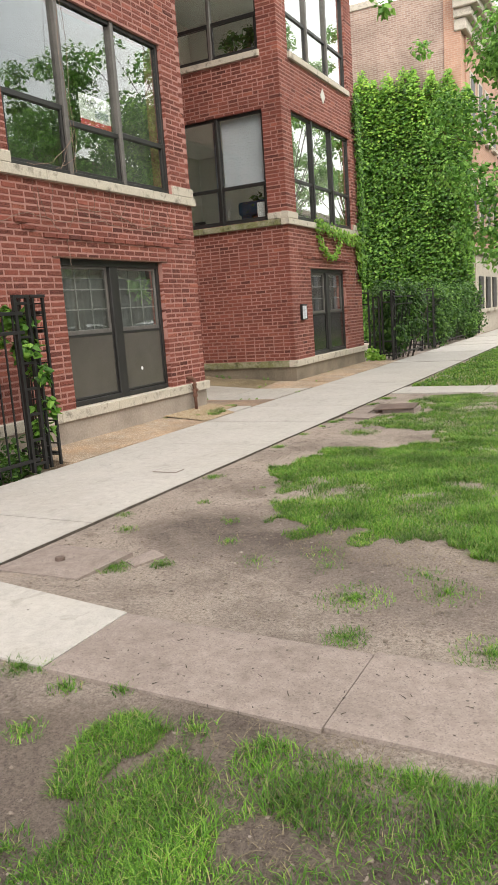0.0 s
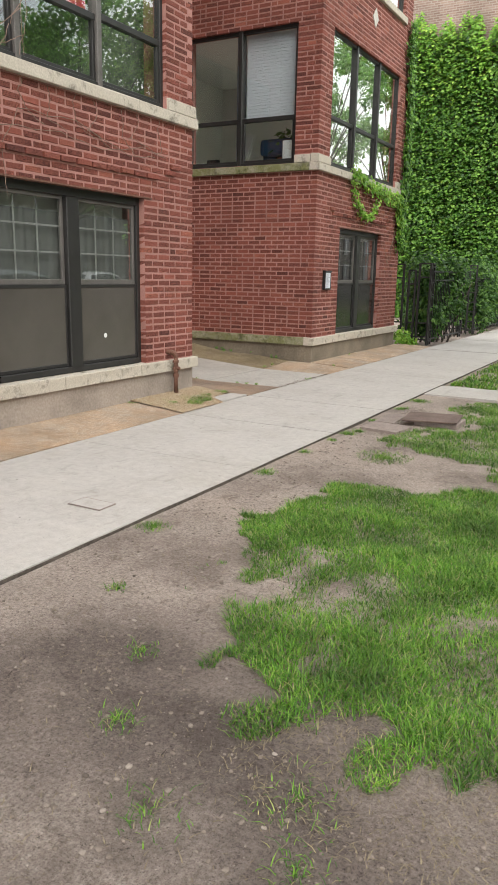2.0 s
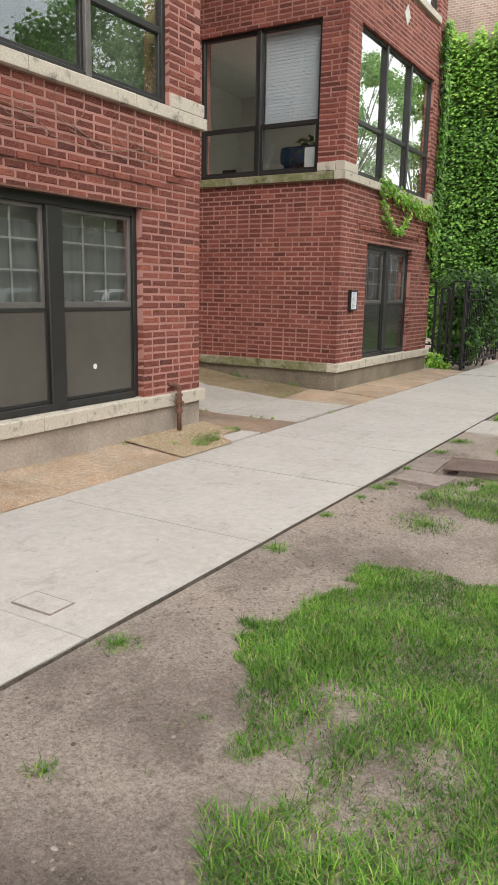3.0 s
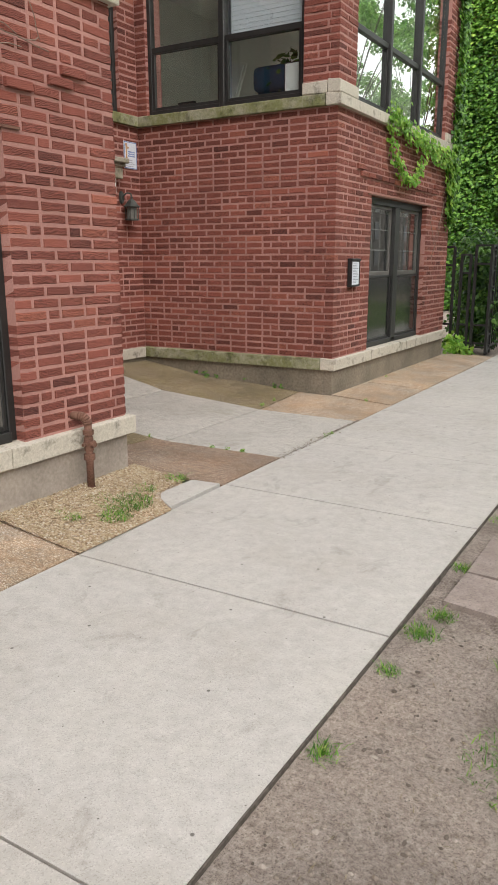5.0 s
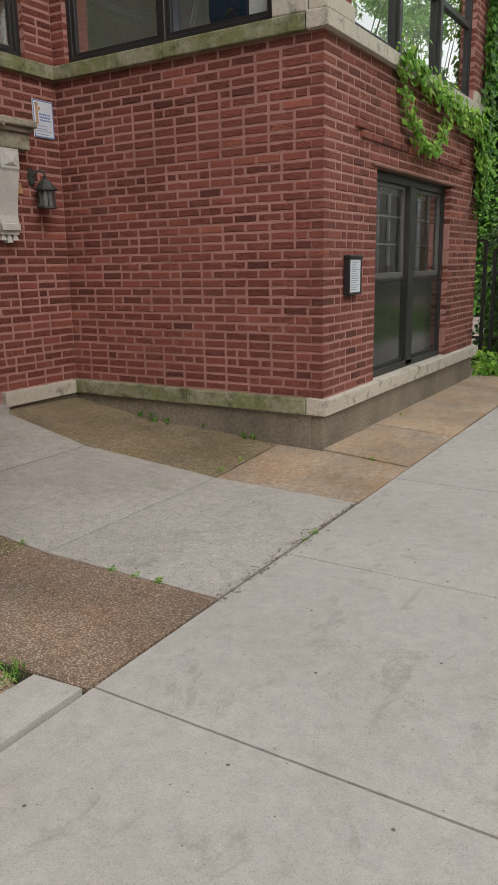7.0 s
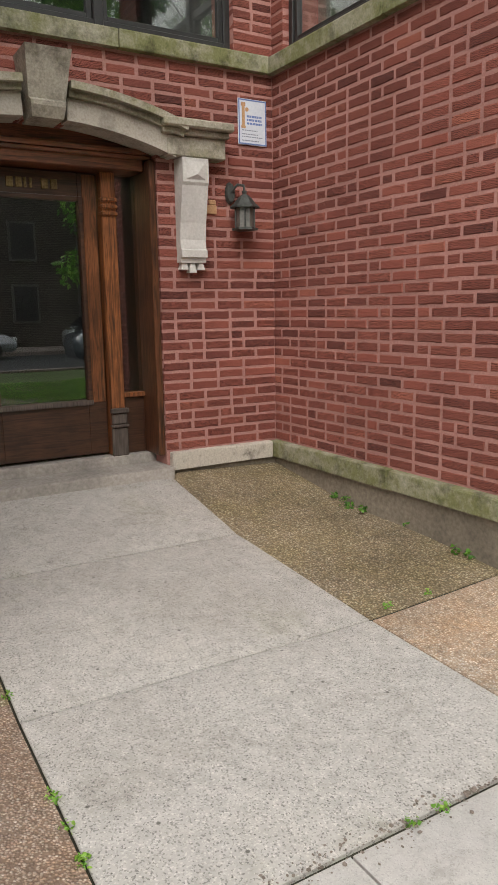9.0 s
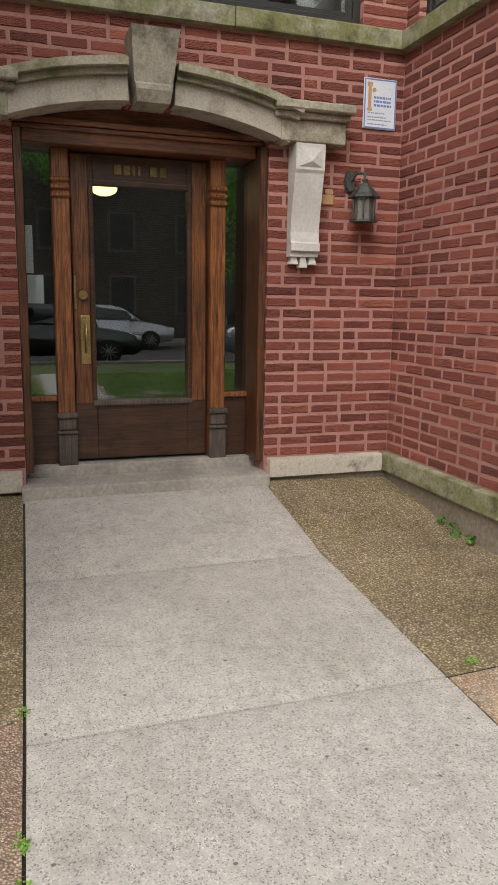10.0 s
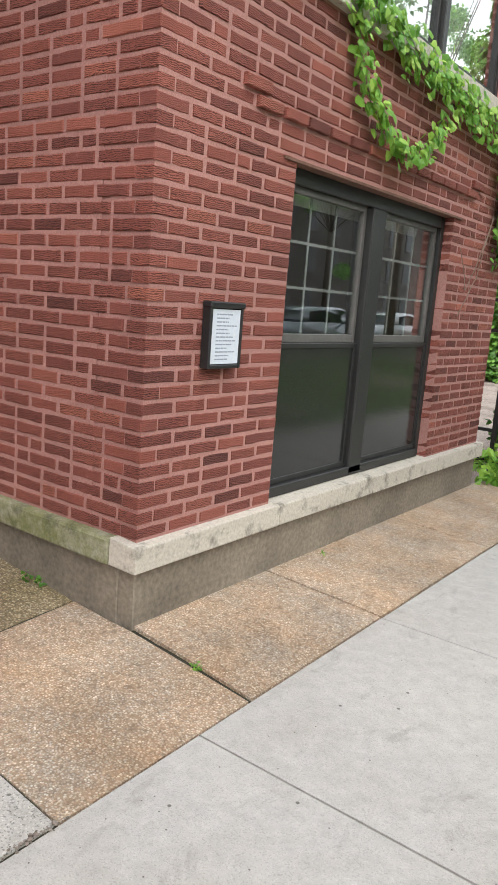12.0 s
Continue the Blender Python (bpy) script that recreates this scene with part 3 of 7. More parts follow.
# ---------------------------------------------------------------- windows
def hung_window(name, m, u0, u1, z0, z1, label):
    """A pair of double-hung sashes with a wide mullion; muntin grids above, insect screens below."""
    root = thing(name, label, "window", m, kind="structure")
    fr = bmesh.new()
    t, f0, f1 = 0.055, 0.07, 0.15
    cuboid(fr, u0, u0 + t, f0, f1, z0, z1, 0.004)
    cuboid(fr, u1 - t, u1, f0, f1, z0, z1, 0.004)
    cuboid(fr, u0 + t, u1 - t, f0, f1, z1 - 0.085, z1, 0.004)
    cuboid(fr, u0 + t, u1 - t, f0 - 0.02, f1, z0, z0 + 0.06, 0.004)
    part("window_frame", fr, M_FRAME, root)
    mid = (u0 + u1) / 2
    part("mullion", block(mid - 0.085, mid + 0.085, f0 - 0.02, f1, z0 + 0.01, z1 - 0.086, bevel=0.008), M_FRAME, root)
    part("lintel", block(u0 - 0.12, u1 + 0.12, -0.012, 0.07, z1 - 0.006, z1 + 0.008), M_RUST, root, "thin rusted steel lintel edge")
    rail = z0 + (z1 - z0) * 0.485
    for a, b in ((u0 + t, mid - 0.085), (mid + 0.085, u1 - t)):
        up = bmesh.new()
        s = 0.035
        lo, hi = rail, z1 - 0.085
        for p, q, r, w in ((a, a + s, lo, hi), (b - s, b, lo, hi), (a + s, b - s, hi - s, hi), (a + s, b - s, lo, lo + 0.05)):
            cuboid(up, p, q, 0.10, 0.135, r, w, 0.003)
        sash = part("upper_sash", up, M_FRAME_GREY, root)
        pane = part("pane", block(a + s, b - s, 0.115, 0.119, lo + 0.05, hi - s), M_GLASS, sash)
        pane.visible_shadow = False
        gr = bmesh.new()
        for k in (1, 2):
            x = a + s + (b - a - 2 * s) * k / 3
            cuboid(gr, x - 0.008, x + 0.008, 0.128, 0.134, lo + 0.05, hi - s)
        for share in (0.34, 0.67):
            z = lo + 0.05 + (hi - s - lo - 0.05) * share
            cuboid(gr, a + s, b - s, 0.1275, 0.1335, z - 0.008, z + 0.008)
        part("muntin_grid", gr, M_GRID, sash, "pale muntin grid behind the glass")
        lo, hi = z0 + 0.06, rail
        dn = bmesh.new()
        s = 0.028
        for p, q, r, w in ((a, a + s, lo, hi), (b - s, b, lo, hi), (a + s, b - s, hi - 0.03, hi), (a + s, b - s, lo, lo + 0.035)):
            cuboid(dn, p, q, 0.082, 0.112, r, w, 0.003)
        sash = part("lower_sash", dn, M_FRAME, root)
        part("insect_screen", block(a + s, b - s, 0.088, 0.090, lo + 0.035, hi - 0.03), M_SCREEN if name == "window_1" else M_SCREEN_DARK, sash, "grey storm screen over the lower sash")
        pane = part("pane", block(a + s, b - s, 0.092, 0.095, lo + 0.035, hi - 0.03), M_GLASS, sash)
        pane.visible_shadow = False
    return root


def big_window(name, m, u0, u1, z0, z1, bays, transoms, label, mull_mat, frame_mat):
    """A wide window of tall fixed panes over low sashes."""
    root = thing(name, label, "window", m, kind="structure")
    fr = bmesh.new()
    t, f0, f1 = 0.05, 0.05, 0.13
    cuboid(fr, u0, u0 + t, f0, f1, z0, z1, 0.004)
    cuboid(fr, u1 - t, u1, f0, f1, z0, z1, 0.004)
    cuboid(fr, u0 + t, u1 - t, f0, f1, z1 - 0.05, z1, 0.004)
    cuboid(fr, u0 + t, u1 - t, f0 - 0.01, f1, z0, z0 + 0.05, 0.004)
    part("window_frame", fr, frame_mat, root)
    width = (u1 - u0) / bays
    for k in range(1, bays):
        u = u0 + width * k
        part("mullion", block(u - 0.033, u + 0.033, f0 - 0.02, f1 + 0.01, z0 + 0.005, z1 - 0.005, bevel=0.006), mull_mat, root)
    for k in range(bays):
        transom = transoms[k] if isinstance(transoms, tuple) else transoms
        a = u0 + width * k + (t if k == 0 else 0.033)
        b = u0 + width * (k + 1) - (t if k == bays - 1 else 0.033)
        part("transom_bar", block(a, b, f0 + 0.005, f1, transom - 0.03, transom + 0.03, bevel=0.004), frame_mat, root)
        low = bmesh.new()
        for p, q, r, w in ((a, a + 0.035, z0 + 0.05, transom - 0.03), (b - 0.035, b, z0 + 0.05, transom - 0.03), (a + 0.035, b - 0.035, z0 + 0.05, z0 + 0.085)):
            cuboid(low, p, q, 0.062, 0.10, r, w, 0.003)
        sash = part("sash", low, frame_mat, root)
        for holder, r, w, p, q in ((sash, z0 + 0.085, transom - 0.03, a + 0.035, b - 0.035), (root, transom + 0.03, z1 - 0.05, a, b)):
            pane = part("pane", block(p, q, 0.085, 0.089, r, w), M_GLASS, holder)
            pane.visible_shadow = False
    return root


hung_window("window_1", LEFT_M, *L_LOW, SILL_TOP, 2.17, "dark bronze double-hung window pair with grey screens")
hung_window("window_2", LEFT_M, *R_LOW, SILL_TOP, 2.20, "dark bronze double-hung window pair with dark lower panes")
big_window("window_3", LEFT_M, *L_UP, BAND_TOP, HEAD_2, 3, (3.86, 3.72, 3.75), "wide three-part window with grey aluminium mullions", M_FRAME_GREY, M_FRAME)
big_window("window_4", LEFT_M, *R_UP, BAND_TOP, HEAD_2 + 0.04, 3, 3.86, "wide three-part window with dark frames", M_FRAME, M_FRAME)
big_window("window_5", SIDE_M, *S_UP, BAND_TOP, HEAD_2 + 0.04, 2, 3.80, "two-part window with a lowered white blind", M_FRAME, M_FRAME)
big_window("window_6", LEFT_M, *L_UP, SILL_3, 8.1, 3, 6.85, "wide three-part window on the third floor", M_FRAME_GREY, M_FRAME)
big_window("window_7", LEFT_M, *R_UP, SILL_3, 8.1, 3, 6.85, "wide three-part window on the third floor", M_FRAME_GREY, M_FRAME)
big_window("window_8", SIDE_M, *S_UP, SILL_3, 8.1, 2, 6.78, "two-part window on the third floor", M_FRAME_GREY, M_FRAME)
big_window("window_9", DOOR_M, *D_UP, BAND_TOP, HEAD_2, 3, 3.80, "wide dark window above the entrance", M_FRAME, M_FRAME)


# ---------------------------------------------------------------- rooms behind the windows
def room(name, x0, x1, y0, y1, z0, z1, mat, skip=()):
    bm = bmesh.new()
    vs = {(i, j, k): bm.verts.new(((x0, x1)[i], (y0, y1)[j], (z0, z1)[k])) for i in (0, 1) for j in (0, 1) for k in (0, 1)}
    sides = {"-x": [(0, 0, 0), (0, 1, 0), (0, 1, 1), (0, 0, 1)], "+x": [(1, 0, 0), (1, 1, 0), (1, 1, 1), (1, 0, 1)], "-y": [(0, 0, 0), (1, 0, 0), (1, 0, 1), (0, 0, 1)], "+y": [(0, 1, 0), (1, 1, 0), (1, 1, 1), (0, 1, 1)], "-z": [(0, 0, 0), (1, 0, 0), (1, 1, 0), (0, 1, 0)], "+z": [(0, 0, 1), (1, 0, 1), (1, 1, 1), (0, 1, 1)]}
    for key, q in sides.items():
        if key not in skip:
            bm.faces.new([vs[p] for p in q])
    return tagged(part(name, bm, mat), "plain room behind the windows, its light level in the wall colour", "room", kind="structure")


IN = FX - 0.302
# walls pale, grey or near-black to stand in for how lit each room is
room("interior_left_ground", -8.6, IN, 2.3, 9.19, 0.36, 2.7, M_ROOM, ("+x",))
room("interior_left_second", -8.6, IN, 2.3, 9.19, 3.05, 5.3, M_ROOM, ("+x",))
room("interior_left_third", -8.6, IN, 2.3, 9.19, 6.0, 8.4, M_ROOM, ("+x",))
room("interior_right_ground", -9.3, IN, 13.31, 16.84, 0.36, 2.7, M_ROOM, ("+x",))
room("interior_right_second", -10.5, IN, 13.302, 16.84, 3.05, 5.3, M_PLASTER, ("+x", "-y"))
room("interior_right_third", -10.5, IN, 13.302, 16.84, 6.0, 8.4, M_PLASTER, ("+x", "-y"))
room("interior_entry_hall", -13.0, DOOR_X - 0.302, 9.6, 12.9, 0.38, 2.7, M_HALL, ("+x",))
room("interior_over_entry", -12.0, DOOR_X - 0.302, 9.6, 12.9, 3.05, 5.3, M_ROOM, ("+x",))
roof = block(-16.0, FX + 0.1, 1.5, 17.3, TOP, TOP + 0.35)
tagged(part("roof", roof, M_FOUND), "flat roof with a plain parapet", "roof", kind="structure")
tagged(part("wall_back", block(-16.0, -15.7, 1.5, 17.3, -0.3, TOP - 0.002), M_MORTAR), "plain rear wall", "wall", kind="structure")
tagged(part("wall_north", block(-15.7, FX - 0.302, 16.85, 17.15, -0.3, TOP - 0.002), M_MORTAR), "plain brick-coloured end wall", "wall", kind="structure")
tagged(part("wall_south", block(-15.7, FX - 0.302, 1.5, 2.0, -0.3, TOP - 0.002), M_MORTAR), "plain brick-coloured end wall", "wall", kind="structure")


# ---------------------------------------------------------------- ground, pavement
def ground_z(x, y):
    z = -0.04 + 0.018 * noise.noise((x * 0.9, y * 0.9, 0.3)) + 0.006 * noise.noise((x * 5, y * 5, 1.7)) + 0.003 * noise.noise((x * 14, y * 14, 4.1))
    edge = min(max((x - WALK_E) / 0.9, 0.0), 1.0)
    z += 0.012 * (1 - edge)
    if x > WALK_E - 0.12:
        z += 0.006 * math.exp(-max(x - WALK_E, 0.0) / 0.07)
    if x > WALK_E and 1.2 < y < 3.2:
        near = max(0.0, 1 - max(1.95 - y, y - 2.58, 0.0) / 0.5)
        z = min(z + (0.022 - 0.012 * noise.noise((x * 3, y * 3, 8.8))) * near, -0.018 + 0.008 * noise.noise((x * 4, y * 4, 2.8)))
    if WALK_E <= x < WALK_E + 0.14:
        z = min(z, -0.027)
    if x < WALK_E - 0.12:
        z = -0.09
    return z


def axis(stops):
    out = []
    for a, b, step in stops:
        out += list(np.arange(a, b - 1e-6, step))
    return out + [stops[-1][1]]


gx = axis([(-400, -60, 85), (-60, -12, 8), (-12, -4.4, 1.0), (-4.4, 1.6, 0.05), (1.6, 8, 0.8), (8, 60, 8.6667), (60, 400, 85)])
gy = axis([(-400, -60, 85), (-60, -2, 7.25), (-2, 0.4, 0.3), (0.4, 12.4, 0.05), (12.4, 32, 0.7), (32, 60, 7), (60, 400, 85)])
gverts = [(x, y, ground_z(x, y) if -4.4 < x < 1.61 and -2 < y < 40 else -0.09 if x < 1.61 else -0.19) for y in gy for x in gx]
nx = len(gx)
gfaces = [(j * nx + i, j * nx + i + 1, (j + 1) * nx + i + 1, (j + 1) * nx + i) for j in range(len(gy) - 1) for i in range(nx - 1)]


def soil_material():
    m, nt, b = fresh("trodden_soil")
    fine = noise_out(nt, 60, 10, 0.80)
    c = ramp(nt, fine, [(0.30, (0.120, 0.092, 0.075)), (0.45, (0.310, 0.252, 0.215)), (0.62, (0.49, 0.415, 0.362))])
    damp = ramp(nt, noise_out(nt, 1.1, 8, 0.7), [(0.38, (0.62, 0.60, 0.59)), (0.52, (1, 1, 1)), (0.66, (1.12, 1.10, 1.08))])
    c = blend(nt, 1.0, c, damp, "MULTIPLY")
    scuff = ramp(nt, noise_out(nt, 7.0, 8, 0.72, None, 0.8), [(0.33, (0.60, 0.58, 0.56)), (0.42, (1, 1, 1))])
    c = blend(nt, 1.0, c, scuff, "MULTIPLY")
    warp = nt.nodes.new("ShaderNodeVectorMath")
    warp.operation = "ADD"
    wob = node(nt, "TexNoise", Scale=1.6, Detail=5.0)
    nt.links.new(place(nt), wob.inputs["Vector"])
    nt.links.new(place(nt, (0.65, 1.0, 0.0)), warp.inputs[0])
    nt.links.new(wob.outputs["Color"], warp.inputs[1])
    back_off = nt.nodes.new("ShaderNodeVectorMath")
    back_off.operation = "SUBTRACT"
    back_off.inputs[1].default_value = (0.5, 0.5, 0.5)
    nt.links.new(warp.outputs[0], back_off.inputs[0])
    # damp band along the edge of the lawn
    for cx, cy, near_r, far_r in ((-2.92, 4.25, 0.10, 0.62), (-2.72, 3.85, 0.10, 0.60), (-2.15, 3.65, 0.10, 0.55), (-1.45, 3.2, 0.10, 0.55)):
        dist = nt.nodes.new("ShaderNodeVectorMath")
        dist.operation = "DISTANCE"
        dist.inputs[1].default_value = (cx * 0.65, cy, 0.0)
        nt.links.new(back_off.outputs[0], dist.inputs[0])
        wet = ramp(nt, dist.outputs["Value"], [(near_r, (0.56, 0.54, 0.54)), (far_r, (1, 1, 1))])
        c = blend(nt, 1.0, c, wet, "MULTIPLY")
    crumbs = ramp(nt, noise_out(nt, 150, 6, 0.8), [(0.38, (0.36, 0.34, 0.32)), (0.46, (1, 1, 1)), (0.60, (1, 1, 1)), (0.68, (1.55, 1.5, 1.45))])
    c = blend(nt, 1.0, c, crumbs, "MULTIPLY")
    # damp soil south of the path, darkened further as shade put into the colour
    sep = nt.nodes.new("ShaderNodeSeparateXYZ")
    nt.links.new(back_off.outputs[0], sep.inputs[0])
    front_shade = ramp(nt, sep.outputs[1], [(0.0, (0.48, 0.455, 0.44)), (1.0, (1, 1, 1))])
    span = nt.nodes.new("ShaderNodeMapRange")
    span.inputs["From Min"].default_value, span.inputs["From Max"].default_value = 1.75, 2.1
    nt.links.new(sep.outputs[1], span.inputs["Value"])
    nt.links.new(span.outputs[0], front_shade.node.inputs[0])
    c = blend(nt, 1.0, c, front_shade, "MULTIPLY")
    nt.links.new(c, b.inputs["Base Color"])
    b.inputs["Roughness"].default_value = 0.95
    first = bump(nt, b, fine, 0.7, 0.012)
    bump(nt, b, noise_out(nt, 9, 8, 0.75), 0.9, 0.03, first)
    return m


M_SOIL = soil_material()
ground = tagged(new("ground", raw_mesh("ground", gverts, gfaces, M_SOIL)), "bare trodden brown soil with small stones", "ground", kind="structure")
for p in ground.data.polygons:
    p.use_smooth = True


def slab(name, corners, mat, parent, zf=None, thick=0.12, n=6, inset=0.006, seed=0):
    """One cast slab over four plan corners, with rounded arrises."""
    bm = bmesh.new()
    c = [Vector((*p, 0)) for p in corners]
    rng = random.Random(seed)
    top = []
    lift = (rng.random() - 0.5) * 0.008
    for j in range(n + 1):
        row = []
        for i in range(n + 1):
            s, t = i / n, j / n
            p = (c[0] * (1 - s) + c[1] * s) * (1 - t) + (c[3] * (1 - s) + c[2] * s) * t
            z = (zf(p.x, p.y) if zf else 0.0) + lift
            if i in (0, n) or j in (0, n):
                z -= 0.005
            row.append(bm.verts.new((p.x, p.y, z)))
        top.append(row)
    for j in range(n):
        for i in range(n):
            bm.faces.new([top[j][i], top[j][i + 1], top[j + 1][i + 1], top[j + 1][i]])
    ring = top[0] + [r[-1] for r in top[1:]] + list(reversed(top[-1][:-1])) + [r[0] for r in reversed(top[1:-1])]
    low = [bm.verts.new((v.co.x, v.co.y, v.co.z - thick)) for v in ring]
    for k in range(len(ring)):
        q = (k + 1) % len(ring)
        bm.faces.new([ring[k], low[k], low[q], ring[q]])
    ob = part(name, bm, mat, parent)
    return ob


pavement = thing("pavement", "pale grey concrete sidewalk in large cast slabs", "sidewalk", kind="structure")
JOINTS = [5.28 - 1.47 * k for k in range(7, 0, -1)] + [5.28, 6.74, 8.27, 9.685, 11.09, 12.63] + [14.02 + 1.46 * k for k in range(0, 30)]
for k, (a, b) in enumerate(zip(JOINTS, JOINTS[1:])):
    slab("slab", [(WALK_W, a + 0.004), (WALK_E, a + 0.005), (WALK_E, b - 0.005), (WALK_W, b - 0.005)], M_WALK, pavement, seed=k)
slab("joint_dirt", [(WALK_W + 0.02, -5.0), (WALK_E - 0.02, -5.0), (WALK_E - 0.02, 50.0), (WALK_W + 0.02, 50.0)], M_JOINT, pavement, lambda x, y: -0.022, 0.05, 2, seed=42)
# thin dark strip added where the slab edge would throw its shadow line
slab("dark_edge", [(WALK_E + 0.001, -3.0), (WALK_E + 0.008, -3.0), (WALK_E + 0.008, 24.0), (WALK_E + 0.001, 24.0)], M_EDGE, pavement, lambda x, y: -0.007 + 0.004 * noise.noise((x * 9, y * 5, 0.4)), 0.06, 160, seed=44)
crosswalk = thing("cross_path", "old stained concrete path across the lawn", "path", kind="structure")
slab("slab", [(WALK_E + 0.01, 2.0), (-2.79, 1.99), (-2.79, 2.58), (WALK_E + 0.01, 2.74)], M_WALK, crosswalk, lambda x, y: -0.005, seed=3)
for k, (x0, x1) in enumerate(((-2.774, -1.522), (-1.518, -0.2), (-0.196, 1.1), (1.104, 2.4))):
    slab("slab", [(x0, 1.97), (x1, 1.955), (x1, 2.535), (x0, 2.56)], M_WALK_OLD, crosswalk, lambda x, y: -0.006, n=16, seed=22)
farwalk = thing("far_cross_path", "pale concrete path across the far lawn", "path", kind="structure")
for k in range(4):
    x = WALK_E + 0.01 + 1.4 * k
    slab("slab", [(x, 11.15), (x + 1.39, 11.15), (x + 1.39, 12.0), (x, 12.0)], M_WALK, farwalk, lambda x, y: -0.01, seed=30 + k)

court = thing("court_paving", "worn grey concrete walk climbing to the door", "path", kind="structure")
right_edge = lambda x: float(np.interp(x, (-9.0, -8.06, -6.825, -5.7), (12.09, 12.11, 12.10, 12.015)))
left_edge = lambda x: 10.490 + 0.030 * (WALK_W - x)
cuts = [WALK_W - 0.012, -6.825, -8.06, DOOR_X + 0.02]
for k, (a, b) in enumerate(zip(cuts, cuts[1:])):
    slab("slab", [(b + 0.006, left_edge(b)), (a - 0.006, left_edge(a)), (a - 0.006, right_edge(a)), (b + 0.006, right_edge(b))], M_COURT, court, court_z, n=14, seed=40)
slab("joint_dirt", [(DOOR_X + 0.01, 9.52), (WALK_W - 0.003, 9.52), (WALK_W - 0.003, 12.99), (DOOR_X + 0.01, 12.99)], M_JOINT, court, lambda x, y: court_z(x, y) - 0.014, 0.05, 24, seed=41)
apron = thing("aggregate_apron", "tan exposed-aggregate paving along the walls", "paving", kind="structure")
E_OUT = WALK_W - 0.012
for quad, mm in (
    ([(-6.82, right_edge(-6.82) + 0.012), (E_OUT, right_edge(E_OUT) + 0.010), (E_OUT, 12.93), (-6.82, 12.995)], M_AGG),
    ([(DOOR_X + 0.01, right_edge(DOOR_X) + 0.012), (-6.835, right_edge(-6.835) + 0.012), (-6.835, 12.995), (DOOR_X + 0.01, 12.995)], M_AGG_DARK),
    ([(FX, 13.012), (E_OUT, 12.952), (E_OUT, 14.02), (FX, 14.02)], M_AGG),
    ([(FX, 14.034), (E_OUT, 14.034), (E_OUT, 15.6), (FX, 15.6)], M_AGG),
    ([(FX, 15.614), (E_OUT, 15.614), (E_OUT, 17.5), (FX, 17.5)], M_AGG),
    ([(-6.95, 9.52), (E_OUT, 9.66), (E_OUT, left_edge(E_OUT) - 0.010), (-6.95, left_edge(-6.95) - 0.012)], M_AGG_BROWN),
    ([(DOOR_X + 0.01, 9.52), (-6.96, 9.52), (-6.96, left_edge(-6.96) - 0.012), (DOOR_X + 0.01, left_edge(DOOR_X) - 0.012)], M_AGG_DARK),
    ([(FX, 6.75), (E_OUT, 6.75), (E_OUT, 8.30), (FX, 8.36)], M_AGG),
    ([(FX, 5.6), (E_OUT, 5.6), (E_OUT, 6.74), (FX, 6.74)], M_AGG),
):
    slab("slab", quad, mm, apron, court_z, n=8, seed=int(quad[0][1] * 10))

slab("joint_dirt", [(WALK_W - 0.022, 5.6), (WALK_W - 0.002, 5.6), (WALK_W - 0.002, 17.5), (WALK_W - 0.022, 17.5)], M_JOINT, apron, lambda x, y: -0.014, 0.05, 20, seed=43)
slab("joint_dirt", [(FX, 13.0), (WALK_W - 0.023, 13.0), (WALK_W - 0.023, 17.5), (FX, 17.5)], M_JOINT, apron, lambda x, y: court_z(x, y) - 0.016, 0.05, 20, seed=43)
# ---------------------------------------------------------------- entrance
def arc_strip(bm, centre, half, z_end, rise, off0, off1, v0, v1, a=-1.0, b=1.0, n=20):
    """A bar that follows a low arch between two offsets, from depth v0 to v1."""
    radius = (half * half + rise * rise) / (2 * rise)
    rows = []
    for k in range(n + 1):
        s = a + (b - a) * k / n
        ang = s * math.asin(half / radius)
        ring = []
        for off, v in ((off0, v0), (off1, v0), (off1, v1), (off0, v1)):
            r = radius + off
            ring.append(bm.verts.new((centre + r * math.sin(ang), v, z_end + rise - radius + r * math.cos(ang))))
        rows.append(ring)
    for p, q in zip(rows, rows[1:]):
        for i in range(4):
            bm.faces.new([p[i], q[i], q[(i + 1) % 4], p[(i + 1) % 4]])
    bm.faces.new(rows[0])
    bm.faces.new(list(reversed(rows[-1])))
    return bm


DC = 11.355
hood = thing("door_hood", "weathered limestone arched hood with keystone over the door", "door hood", DOOR_M, kind="structure")
for a, b in ((-1.05, -0.16), (0.16, 1.05)):
    part("fascia", arc_strip(bmesh.new(), DC, 0.79, 2.38, 0.135, 0.0, 0.125, -0.12, 0.09, a, b), M_FASCIA, hood)
    part("moulding", arc_strip(bmesh.new(), DC, 0.79, 2.38, 0.135, 0.127, 0.16, -0.155, 0.09, a, b), M_HOOD, hood)
    part("cap", arc_strip(bmesh.new(), DC, 0.79, 2.38, 0.135, 0.162, 0.205, -0.20, 0.09, a, b), M_HOOD, hood)
key = bmesh.new()
for z, w, d in ((2.50, 0.093, -0.17), (2.56, 0.100, -0.20), (2.585, 0.104, -0.20), (2.60, 0.108, -0.18), (2.80, 0.126, -0.235), (2.86, 0.133, -0.26)):
    for u, v in ((-w, d), (w, d), (w, 0.05), (-w, 0.05)):
        key.verts.new((DC + u, v, z))
key.verts.ensure_lookup_table()
for k in range(5):
    for i in range(4):
        j = (i + 1) % 4
        key.faces.new([key.verts[4 * k + i], key.verts[4 * k + j], key.verts[4 * k + 4 + j], key.verts[4 * k + 4 + i]])
key.faces.new([key.verts[i] for i in (3, 2, 1, 0)])
